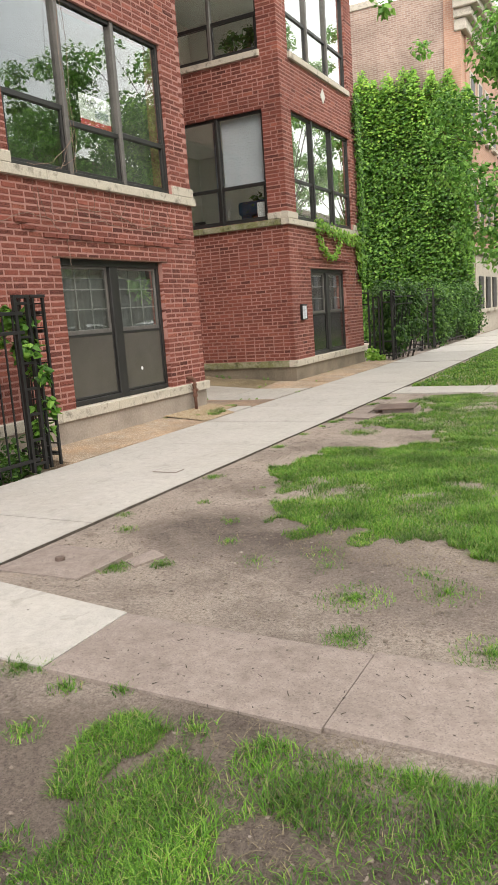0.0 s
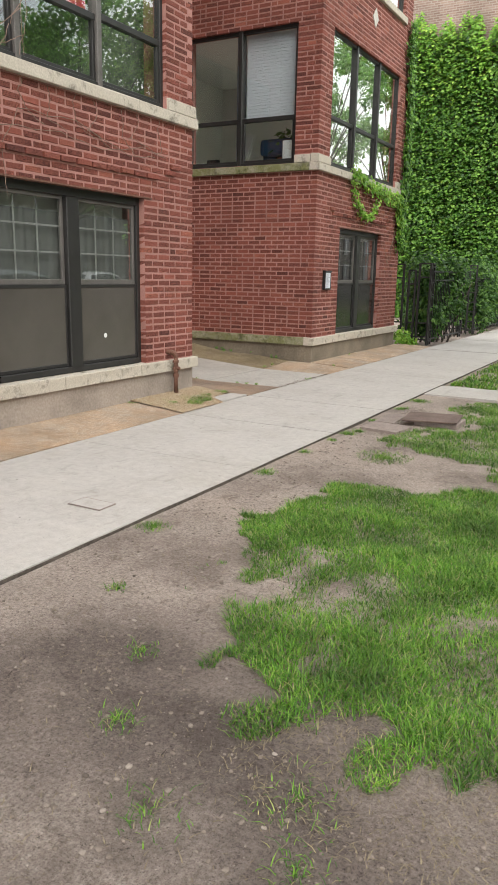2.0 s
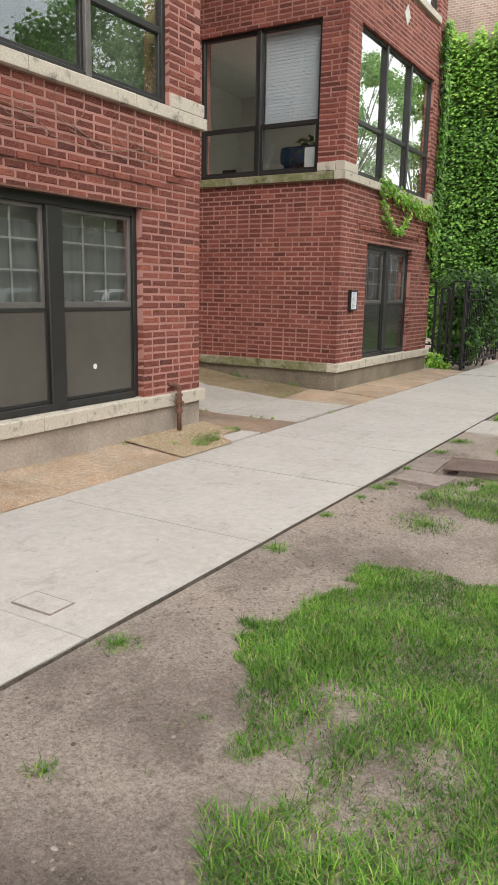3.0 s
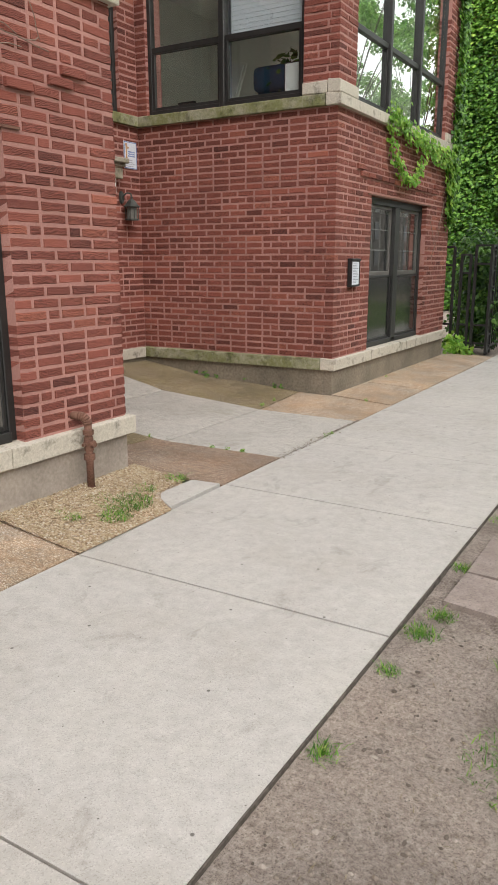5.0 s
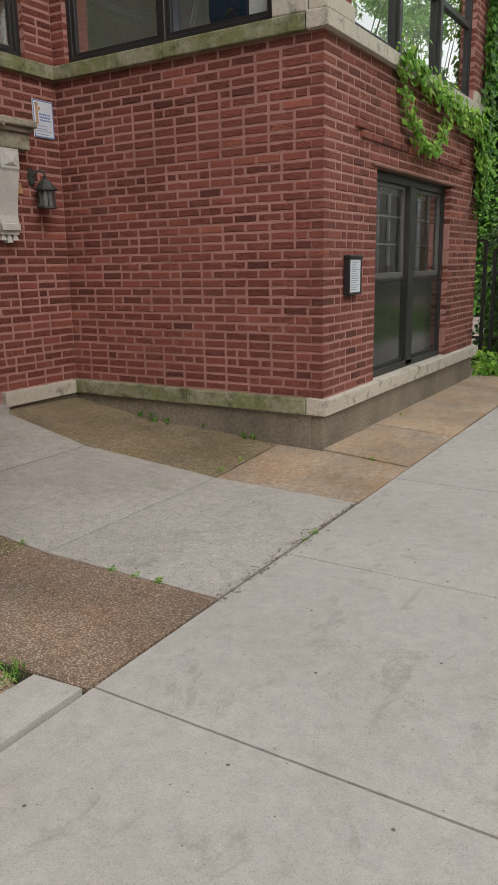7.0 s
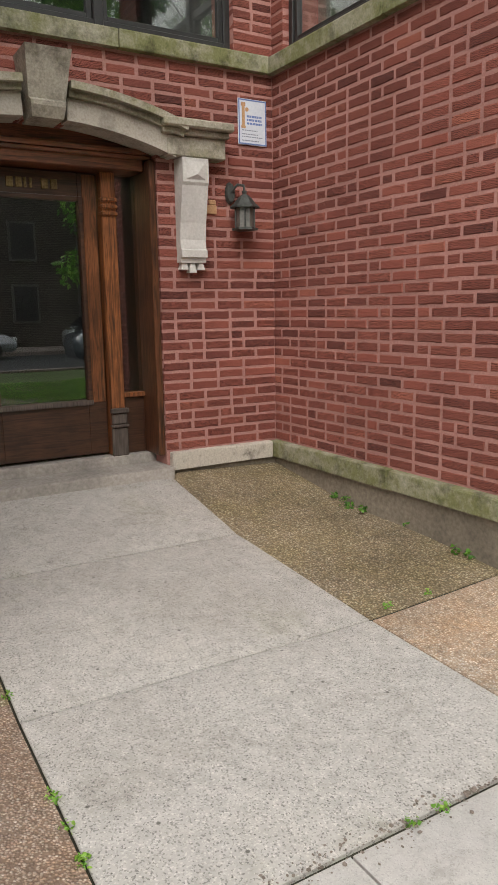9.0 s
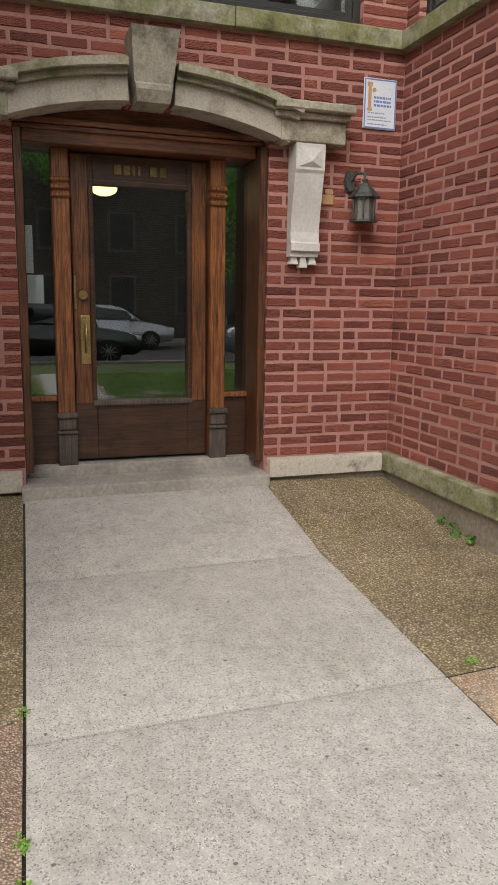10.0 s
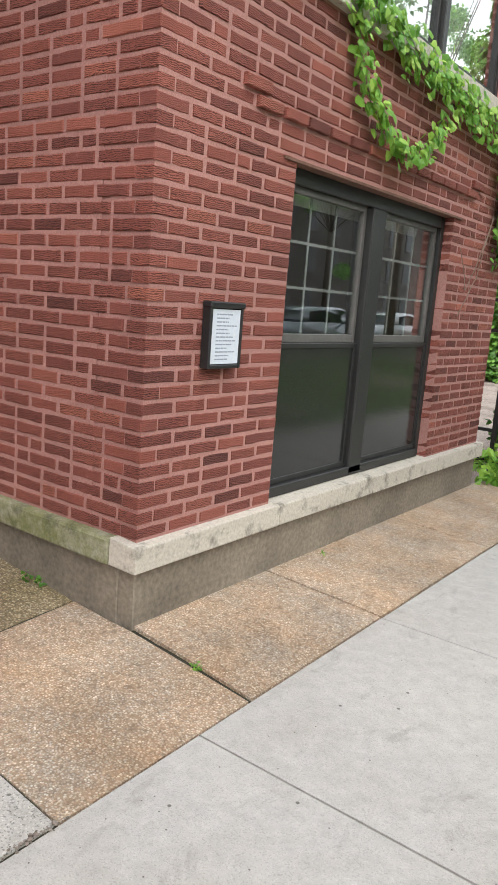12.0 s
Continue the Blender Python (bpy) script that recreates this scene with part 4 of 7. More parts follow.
key.faces.new([key.verts[20 + i] for i in range(4)])
part("keystone", key, M_KEY, hood)
for sgn in (-1, 1):
    y0, y1 = sorted((DC + sgn * 0.80, DC + sgn * 1.195))
    endb = block(y0 - 0.03 if sgn > 0 else y0, y1 + 0.03 if sgn < 0 else y1, -0.126, 0.085, 2.375, 2.50, bevel=0.006)
    i0, i1 = (0.07, 0.012) if sgn > 0 else (0.012, 0.07)
    cuboid(endb, y0 - i0, y1 + i1, -0.161, 0.086, 2.502, 2.537, 0.005)
    cuboid(endb, y0 - i0 - 0.015, y1 + i1 + 0.015, -0.207, 0.087, 2.539, 2.590, 0.008)
    part("end_block", endb, M_HOOD, hood)
    cy = DC + sgn * 0.965
    br = bmesh.new()
    prof = [(0.0, 2.37), (-0.13, 2.37), (-0.13, 2.22), (-0.118, 2.20), (-0.10, 2.10), (-0.075, 1.97), (-0.062, 1.86), (-0.068, 1.80), (-0.085, 1.79), (-0.085, 1.745), (-0.06, 1.74), (-0.06, 1.71), (0.0, 1.71)]
    cols = [[br.verts.new((cy + w, v, z)) for v, z in prof] for w in (-0.095, 0.095)]
    for i in range(len(prof)):
        j = (i + 1) % len(prof)
        br.faces.new([cols[0][i], cols[0][j], cols[1][j], cols[1][i]])
    br.faces.new(cols[0])
    br.faces.new(list(reversed(cols[1])))
    bracket = part("bracket", br, M_STONE_CLEAN, hood, "pale painted scroll bracket")
    raised = bmesh.new()
    tip = raised.verts.new((cy, -0.155, 2.265))
    base = [raised.verts.new((cy + a, -0.131, z)) for a, z in ((-0.075, 2.235), (0.075, 2.235), (0.075, 2.35), (-0.075, 2.35))]
    for i in range(4):
        raised.faces.new([base[i], base[(i + 1) % 4], tip])
    part("raised_panel", raised, M_STONE_CLEAN, bracket)
    for k in (-1, 0, 1):
        g = bmesh.new()
        lowz = 1.645 if k == 0 else 1.665
        w0, w1 = 0.016, 0.027
        top = [g.verts.new((cy + 0.062 * k + a, b, 1.711)) for a, b in ((-w0, 0.0), (w0, 0.0), (w0, -0.045), (-w0, -0.045))]
        bot = [g.verts.new((cy + 0.062 * k + a, b, lowz)) for a, b in ((-w1, 0.0), (w1, 0.0), (w1, -0.055), (-w1, -0.055))]
        g.faces.new(top)
        g.faces.new(list(reversed(bot)))
        for i in range(4):
            g.faces.new([top[i], bot[i], bot[(i + 1) % 4], top[(i + 1) % 4]])
        part("drop", g, M_STONE_CLEAN, bracket)

door = thing("door_1", "stained oak entrance door with glass and sidelights", "door", DOOR_M, kind="structure")
F0 = 0.42
jambs = bmesh.new()
for a, b in ((DOOR[0], DOOR[0] + 0.05), (DOOR[1] - 0.05, DOOR[1])):
    cuboid(jambs, a, b, 0.02, 0.34, F0 - 0.02, 2.36, 0.006)
part("door_jamb", jambs, M_WOOD_PILASTER, door)
head = block(DOOR[0] + 0.05, DOOR[1] - 0.05, 0.10, 0.34, 2.30, 2.40, bevel=0.006)
cuboid(head, DOOR[0], DOOR[1], 0.075, 0.20, 2.37, 2.395, 0.004)
cuboid(head, DOOR[0], DOOR[1], 0.06, 0.20, 2.397, 2.43, 0.004)
part("head_beam", head, M_WOOD_HEAD, door)
part("tympanum", block(DOOR[0], DOOR[1], 0.12, 0.16, 2.431, 2.52), M_WOOD_HEAD, door)
step = block(DOOR[0] - 0.03, DOOR[1] + 0.01, -0.10, 0.18, 0.1, F0 - 0.085, bevel=0.012, segments=2)
cuboid(step, DOOR[0], DOOR[1], 0.185, 0.42, 0.2, F0 - 0.02, 0.006)
tagged(part("doorstep", step, M_STEP, None), "worn grey stone doorstep", "doorstep", kind="structure").matrix_basis = DOOR_M
PL = 0.235
for c in (10.865, 11.835):
    post = block(c - 0.052, c + 0.052, PL - 0.03, PL + 0.10, F0 - 0.02, 2.30, bevel=0.006)
    foot = block(c - 0.058, c + 0.058, PL - 0.05, PL - 0.031, F0 - 0.02, 0.60, bevel=0.005)
    cuboid(foot, c - 0.062, c + 0.062, PL - 0.066, PL - 0.031, 0.602, 0.622, 0.005)
    cuboid(foot, c - 0.056, c + 0.056, PL - 0.060, PL - 0.031, 0.624, 0.700, 0.014, 3)
    cuboid(foot, c - 0.064, c + 0.064, PL - 0.075, PL - 0.031, 0.702, 0.735, 0.006)
    for z in (2.02, 2.065, 2.11):
        cuboid(post, c - 0.058, c + 0.058, PL - 0.05, PL + 0.02, z, z + 0.028, 0.008)
    pilaster = part("pilaster", post, M_WOOD, door, "oak pilaster with moulded foot")
    part("foot", foot, M_WOOD_GREY, pilaster, "grey worn oak foot block")
for a, b in ((DOOR[0] + 0.05, 10.813), (11.887, DOOR[1] - 0.05)):
    part("panel", block(a, b, PL + 0.02, PL + 0.06, F0 - 0.02, 0.80, bevel=0.004), M_WOOD_DARK, door, "dark oak panel below the sidelight")
    part("rail", block(a, b, PL - 0.01, PL + 0.06, 0.801, 0.835, bevel=0.005), M_WOOD, door)
    pane = part("sidelight", block(a, b, PL + 0.035, PL + 0.041, 0.836, 2.30), M_GLASS_DARK, door)
    pane.visible_shadow = False
leaf = bmesh.new()
L0, L1, GZ0, GZ1, G0, G1 = 10.925, 11.775, 0.80, 2.11, 11.06, 11.645
for a, b, r, s in ((L0, G0, F0, 2.29), (G1, L1, F0, 2.29), (G0, G1, F0, GZ0), (G0, G1, GZ1, 2.29)):
    cuboid(leaf, a, b, PL + 0.03, PL + 0.075, r, s, 0.003)
leaf_ob = part("door_leaf", leaf, M_WOOD_DARK, door, "dark oak door leaf with one tall pane")
stiles = bmesh.new()
for a, b in ((L0 + 0.006, G0 - 0.03), (G1 + 0.03, L1 - 0.006)):
    cuboid(stiles, a, b, PL + 0.024, PL + 0.034, GZ0 - 0.02, 2.28, 0.003)
part("stile", stiles, M_WOOD_STILE, leaf_ob)
bead = bmesh.new()
for a, b, r, s in ((G0 - 0.028, G0, GZ0 - 0.03, GZ1 + 0.03), (G1, G1 + 0.028, GZ0 - 0.03, GZ1 + 0.03), (G0, G1, GZ1, GZ1 + 0.03)):
    cuboid(bead, a, b, PL + 0.012, PL + 0.03, r, s, 0.006, 2)
part("glazing_bead", bead, M_WOOD_DARK, leaf_ob)
part("sill_bead", block(G0 - 0.03, G1 + 0.03, PL + 0.004, PL + 0.029, GZ0 - 0.034, GZ0, bevel=0.006, segments=2), M_WOOD_GREY, leaf_ob, "grey worn bead under the pane")
pane = part("pane", block(G0, G1, PL + 0.045, PL + 0.051, GZ0, GZ1), M_GLASS_DARK, leaf_ob)
pane.visible_shadow = False
plate = block(10.965, 11.025, PL + 0.016, PL + 0.024, 1.03, 1.33, bevel=0.004, segments=2)
plate_ob = part("handle_plate", plate, M_BRASS, leaf_ob, "worn brass pull plate")
grip = bmesh.new()
tube(grip, (10.995, PL - 0.025, 1.11), (10.995, PL - 0.025, 1.27), 0.009)
for z in (1.11, 1.27):
    tube(grip, (10.995, PL - 0.025, z), (10.995, PL + 0.018, z), 0.009)
part("pull_handle", grip, M_BRASS, plate_ob, smooth=True)
lock = tube(bmesh.new(), (10.985, PL + 0.024, 1.455), (10.985, PL - 0.002, 1.455), 0.030, 0.026, 20)
tube(lock, (10.985, PL - 0.002, 1.455), (10.985, PL - 0.008, 1.455), 0.012, 0.012, 12)
part("deadbolt", lock, M_BRASS, leaf_ob, "round brass deadbolt")
part("lock_strip", block(10.932, 10.944, PL + 0.012, PL + 0.026, 1.37, 1.57, bevel=0.002), M_BRASS, leaf_ob, "brass astragal strip")
numbers = bmesh.new()
for x, w in ((11.19, 0.045), (11.25, 0.04), (11.30, 0.018), (11.335, 0.018), (11.41, 0.045), (11.47, 0.045)):
    cuboid(numbers, x, x + w, PL + 0.02, PL + 0.03, 2.175, 2.238, 0.003)
part("number_bars", numbers, M_BRASS_DULL, leaf_ob, "dull brass bars on the top rail")


# ---------------------------------------------------------------- foliage helpers
M_IVY = leaf_material("ivy_leaf", [(0.0, (0.030, 0.090, 0.014)), (0.35, (0.075, 0.205, 0.026)), (0.75, (0.165, 0.360, 0.052)), (1.0, (0.235, 0.440, 0.072))])
M_IVY_YOUNG = leaf_material("young_ivy_leaf", [(0.0, (0.132, 0.316, 0.039)), (0.5, (0.224, 0.448, 0.060)), (1.0, (0.395, 0.593, 0.105))])
M_TREE = leaf_material("tree_leaf", [(0.0, (0.085, 0.225, 0.045)), (0.5, (0.175, 0.40, 0.075)), (1.0, (0.36, 0.64, 0.15))])
M_HEDGE = leaf_material("hedge_leaf", [(0.0, (0.022, 0.070, 0.014)), (0.5, (0.058, 0.150, 0.027)), (1.0, (0.150, 0.300, 0.056))])
M_GRASS = leaf_material("grass_blade", [(0.0, (0.045, 0.130, 0.015)), (0.4, (0.105, 0.275, 0.027)), (0.72, (0.195, 0.420, 0.045)), (0.90, (0.310, 0.510, 0.085)), (0.95, (0.400, 0.400, 0.170)), (1.0, (0.470, 0.400, 0.230))], 2.6, 0.52)
M_TURF = surface("thin_turf", (0.045, 0.075, 0.018), (0.115, 0.150, 0.045), 30, 1.0, 0.95, 0.8, 0.02, 0.6)
M_STRAW = surface("dry_straw", (0.20, 0.155, 0.10), (0.33, 0.27, 0.175), 90, 3, 0.9, 0.1, 0.001)
M_BARK = surface("tree_bark", (0.045, 0.035, 0.028), (0.12, 0.095, 0.075), 30, 4, 0.95, 0.9, 0.02, 0.6)
M_VINE = surface("dry_vine_stem", (0.20, 0.13, 0.10), (0.33, 0.24, 0.19), 60, 5, 0.9, 0.3, 0.002)
RND = np.random.RandomState(7)


def unit(v):
    return v / np.maximum(np.linalg.norm(v, axis=1, keepdims=True), 1e-6)


def leaf_mesh(name, pts, normals, tips, sizes, mat, width=0.8, fold=0.16):
    """Many folded leaves: each has a base, two shoulders, a tip and a raised middle."""
    n = unit(np.asarray(normals, float))
    t = np.asarray(tips, float)
    t = unit(t - n * np.sum(t * n, axis=1, keepdims=True))
    s = np.cross(n, t)
    sz = np.asarray(sizes)[:, None]
    p = np.asarray(pts, float)
    v = np.stack([p, p + sz * (0.22 * t + 0.5 * width * s - 0.10 * n), p + sz * (0.62 * t + 0.34 * width * s - fold * n), p + sz * (1.0 * t - fold * n), p + sz * (0.62 * t - 0.34 * width * s - fold * n), p + sz * (0.22 * t - 0.5 * width * s - 0.10 * n), p + sz * (0.42 * t + 0.02 * n)], axis=1)
    k = np.arange(len(p))[:, None] * 7
    f = np.concatenate([k + np.array([a, b, 6]) for a, b in ((0, 1), (1, 2), (2, 3), (3, 4), (4, 5), (5, 0))])
    return raw_mesh(name, v.reshape(-1, 3), f, mat)


def blob_leaves(name, centres, radii, count, size, mat, parent, squash=1.0, droop=0.5):
    """Leaves in loose clumps round the given centres, turned all ways but mostly hanging."""
    centres, radii = np.asarray(centres, float), np.asarray(radii, float)
    weight = radii ** 2
    pick = RND.choice(len(centres), count, p=weight / weight.sum())
    d = unit(RND.normal(size=(count, 3)))
    r = radii[pick] * (RND.rand(count) ** 0.45)
    pts = centres[pick] + d * r[:, None] * np.array([1, 1, squash])
    nrm = unit(d * 0.5 + RND.normal(size=(count, 3)) * 0.5 + np.array([0, 0, 0.6]))
    tips = RND.normal(size=(count, 3)) * 0.8 + np.array([0, 0, -droop]) + d * 0.4
    ob = new(name, leaf_mesh(name, pts, nrm, tips, size * (0.6 + 0.8 * RND.rand(count)), mat))
    ob.parent = parent
    return tagged(ob, kind="stuff")


# ---------------------------------------------------------------- lawn
def inside(px, py, poly):
    res = np.zeros(len(px), bool)
    for (x0, y0), (x1, y1) in zip(poly, poly[1:] + poly[:1]):
        hit = ((y0 > py) != (y1 > py)) & (px < (x1 - x0) * (py - y0) / (y1 - y0 + 1e-12) + x0)
        res ^= hit
    return res


LAWN = [(-3.45, 5.35), (-3.2, 4.95), (-2.95, 4.9), (-2.9, 4.45), (-2.6, 4.05), (-1.9, 4.05), (-1.2, 3.95), (1.6, 3.8), (1.6, 11.1), (-3.3, 11.1), (-3.45, 10.3), (-3.1, 9.95), (-3.0, 9.1), (-3.6, 8.85), (-3.5, 8.15), (-3.0, 7.85), (-2.5, 7.9), (-2.3, 7.4), (-2.6, 7.15), (-3.2, 6.8), (-3.48, 6.2)]
FRONT = [(-3.4, 1.86), (1.6, 1.84), (1.6, -1.0), (-2.2, -1.0)]
FRONT_CLUMPS = [(-2.3, 1.74), (-2.25, 1.87), (-2.03, 1.82), (-1.98, 1.68), (-2.10, 1.6), (-2.01, 1.46), (-2.19, 1.36), (-2.3, 1.5)]
FRONT_LAWN = [(-1.99, 1.57), (-1.9, 1.7), (-1.8, 1.68), (-1.72, 1.62), (-1.8, 1.96), (-1.43, 1.95), (1.6, 1.93), (1.6, -1.0), (-1.6, -1.0), (-1.93, 1.05), (-2.06, 1.17), (-2.12, 1.33)]
FRONT_HOLE = [(-1.62, 1.45), (-1.54, 1.56), (-1.40, 1.50), (-1.42, 1.38), (-1.55, 1.36)]
FAR = [(-3.95, 12.1), (1.6, 12.1), (1.6, 32), (-3.95, 32)]


def wander(x, y, f, seed):
    return np.array([noise.noise((a * f, b * f, seed)) for a, b in zip(x, y)])


def scatter(poly, per_m2, ragged=0.22):
    """Random spots inside an outline whose edge wanders."""
    p = np.array(poly)
    lo, hi = p.min(0), p.max(0)
    n = int((hi[0] - lo[0]) * (hi[1] - lo[1]) * per_m2)
    x, y = lo[0] + RND.rand(n) * (hi[0] - lo[0]), lo[1] + RND.rand(n) * (hi[1] - lo[1])
    keep = inside(x + ragged * wander(x, y, 2.3, 9.1) + 0.48 * ragged * wander(x, y, 9, 2.2), y + ragged * wander(x, y, 2.3, 3.3) + 0.48 * ragged * wander(x, y, 9, 7.7), poly)
    return x[keep], y[keep]


def blades(name, x, y, height, mat, lean=0.5, width=0.0042, zf=ground_z, parent=None, label=""):
    n = len(x)
    z = np.array([zf(a, b) for a, b in zip(x, y)]) - 0.004
    base = np.stack([x, y, z], 1)
    ang = RND.rand(n) * 2 * np.pi
    h = height * (0.45 + 0.75 * RND.rand(n))
    out = np.stack([np.cos(ang), np.sin(ang), np.zeros(n)], 1)
    side = np.stack([-np.sin(ang), np.cos(ang), np.zeros(n)], 1) * (width * (0.7 + 0.6 * RND.rand(n)))[:, None]
    bend = (lean * (0.2 + RND.rand(n)))[:, None] * h[:, None]
    up = np.array([0, 0, 1.0])
    mid = base + out * bend * 0.35 + up * h[:, None] * 0.6
    top = base + out * bend * 1.0 + up * (h[:, None] * 0.95)
    v = np.stack([base - side, base + side, mid + side * 0.8, mid - side * 0.8, top], 1).reshape(-1, 3)
    k = np.arange(n)[:, None] * 5
    f = np.concatenate([k + np.array(q) for q in ((0, 1, 2), (0, 2, 3), (3, 2, 4))])
    ob = new(name, raw_mesh(name, v, f, mat))
    return tagged(ob, label or "short green lawn grass with bare patches", "grass", kind="stuff")


gx_, gy_ = scatter(LAWN, 21000, 0.34)
thin = 0.5 + 0.9 * wander(gx_, gy_, 1.6, 5.5) + 0.55 * wander(gx_, gy_, 5.0, 1.1)
keep = (RND.rand(len(gx_)) < np.clip((thin + 0.3 * (gy_ > 5.6)) * 1.7, 0.06, 1)) & ((gy_ < 7.4) | (RND.rand(len(gx_)) < 0.4)) & (gx_ < 0.9)
tall = 0.024 + 0.024 * np.clip(0.5 + 1.3 * wander(gx_[keep], gy_[keep], 3.1, 4.4), 0, 1)
blades("grass", gx_[keep], gy_[keep], tall, M_GRASS, 1.5, 0.0020)
fx_, fy_ = scatter(FRONT, 30000, 0.1)
clump = wander(fx_, fy_, 1.5, 8.4) + 0.6 * wander(fx_, fy_, 4.5, 3.1)
jx, jy = fx_ + 0.07 * wander(fx_, fy_, 6, 1.4), fy_ + 0.07 * wander(fx_, fy_, 6, 6.2)
green = (inside(jx, jy, FRONT_LAWN) & ~inside(jx, jy, FRONT_HOLE)) | inside(jx, jy, FRONT_CLUMPS)
keep = green & (RND.rand(len(fx_)) < np.clip(0.45 + 1.2 * clump, 0.06, 1.0)) & (fy_ > 0.6) & (fx_ < 0.6)
blades("grass", fx_[keep], fy_[keep], 0.022 + 0.022 * np.clip(0.5 + 1.4 * wander(fx_[keep], fy_[keep], 5.0, 2.9), 0, 1), M_GRASS, 1.6, 0.0017)
wx_, wy_ = scatter(FAR, 2400, 0.15)
keep = (RND.rand(len(wx_)) < np.clip(0.9 + 1.6 * wander(wx_, wy_, 0.7, 2.5), 0.0, 1))
blades("grass", wx_[keep], wy_[keep], 0.055, M_GRASS, 1.2, 0.008)
tx, ty = [], []
for cx, cy, r, n in ((-3.33, 3.15, 0.11, 340), (-3.07, 3.3, 0.07, 150), (-1.81, 3.11, 0.17, 330), (-1.40, 3.31, 0.15, 190), (-1.69, 2.66, 0.10, 200), (-1.08, 2.72, 0.16, 300), (-2.55, 3.5, 0.12, 50), (-3.9, 5.35, 0.09, 160), (-3.92, 6.75, 0.08, 130), (-3.93, 8.4, 0.07, 150), (-3.9, 8.6, 0.06, 110), (-3.94, 8.05, 0.04, 50), (-3.95, 9.15, 0.05, 90), (-3.92, 9.95, 0.08, 150), (-3.9, 10.6, 0.12, 250), (-3.35, 7.75, 0.2, 500), (-3.1, 8.3, 0.16, 300), (-3.55, 4.6, 0.05, 60), (-2.2, 3.75, 0.15, 70), (-2.9, 3.8, 0.08, 60), (-3.7, 3.8, 0.08, 70), (-2.1, 3.5, 0.1, 50), (-3.95, 4.1, 0.07, 70), (-2.9, 1.96, 0.07, 160), (-2.78, 2.0, 0.05, 90), (-2.59, 1.9, 0.06, 90), (-2.54, 1.61, 0.08, 110), (-1.93, 1.82, 0.07, 90), (-2.15, 1.15, 0.07, 90), (-2.03, 1.08, 0.07, 90), (-2.35, 1.95, 0.05, 60), (-1.55, 3.5, 0.12, 80), (-3.95, 7.5, 0.06, 80), (-3.1, 4.2, 0.07, 50)):
    n = int(n * 1.8)
    a, q = RND.rand(n) * 6.283, RND.rand(n) ** 1.1 * r * 1.2
    tx += list(cx + q * np.cos(a))
    ty += list(cy + q * np.sin(a))
blades("grass_tufts", np.array(tx), np.array(ty), 0.027, M_GRASS, 1.6, 0.0019, label="scattered green grass tufts on bare soil")
sx_, sy_ = scatter([(-3.9, 2.8), (1.2, 2.65), (1.2, 7.4), (-3.9, 9.0)], 240, 0.1)
for patch in ([(-2.5, 3.75), (-1.7, 3.6), (-0.8, 3.55), (-0.7, 4.1), (-1.6, 4.2), (-2.4, 4.2)], [(-1.7, 1.25), (-1.3, 1.2), (-1.25, 1.65), (-1.65, 1.65)], [(-2.0, 1.75), (-1.2, 1.72), (-1.2, 1.95), (-1.9, 1.95)], [(-2.6, 4.6), (-1.9, 4.5), (-1.8, 5.0), (-2.5, 5.1)]):
    ox, oy = scatter(patch, 2600, 0.15)
    sx_, sy_ = np.concatenate([sx_, ox]), np.concatenate([sy_, oy])
blades("dry_grass", sx_, sy_, 0.016, M_STRAW, 3.0, 0.0016, label="dead straw scattered over the soil")


def pebbles(name, x, y, z, size, mat, label):
    """Small irregular stones, each its own closed lump."""
    ico = bmesh.new()
    bmesh.ops.create_icosphere(ico, subdivisions=1, radius=1.0)
    bv = np.array([v.co[:] for v in ico.verts])
    bf = np.array([[v.index for v in f.verts] for f in ico.faces])
    ico.free()
    n = len(x)
    sc = size[:, None, None] * (0.6 + 0.8 * RND.rand(n, 1, 3)) * np.array([1, 1, 0.55])
    v = bv[None] * sc * (1 + 0.25 * (RND.rand(n, len(bv), 1) - 0.5))
    v = v + np.stack([x, y, z], 1)[:, None]
    f = bf[None] + (np.arange(n) * len(bv))[:, None, None]
    return tagged(new(name, raw_mesh(name, v.reshape(-1, 3), f.reshape(-1, 3), mat)), label, "stones", kind="stuff")


def stony(name, stops):
    m, nt, b = fresh(name)
    c = ramp(nt, nt.nodes.new("ShaderNodeNewGeometry").outputs["Random Per Island"], stops)
    nt.links.new(c, b.inputs["Base Color"])
    b.inputs["Roughness"].default_value = 0.9
    return m


M_CLOD = stony("soil_clods", [(0.0, (0.10, 0.078, 0.062)), (0.35, (0.21, 0.168, 0.138)), (0.9, (0.25, 0.205, 0.17)), (1.0, (0.34, 0.29, 0.25))])
M_GRAVEL = stony("tan_gravel", [(0.0, (0.234, 0.156, 0.094)), (0.4, (0.374, 0.281, 0.172)), (0.8, (0.468, 0.374, 0.257)), (1.0, (0.546, 0.484, 0.390))])
cx_, cy_ = scatter([(-3.98, 2.75), (1.0, 2.6), (1.0, 4.6), (-2.6, 5.0), (-3.3, 8.0), (-3.9, 10.8)], 1100, 0.1)
cx2, cy2 = scatter(FRONT, 700, 0.1)
cx_, cy_ = np.concatenate([cx_, cx2]), np.concatenate([cy_, cy2])
ed = 10.45 + 1.6 * RND.rand(500)
pebbles("joint_grit", WALK_W - 0.012 + 0.02 * RND.normal(size=500) * (0.4 + (ed < 11.5)), ed, 0.002 + 0.0 * ed, 0.002 + 0.005 * RND.rand(500) ** 3, M_CLOD, "loose grit along the broken slab edge")
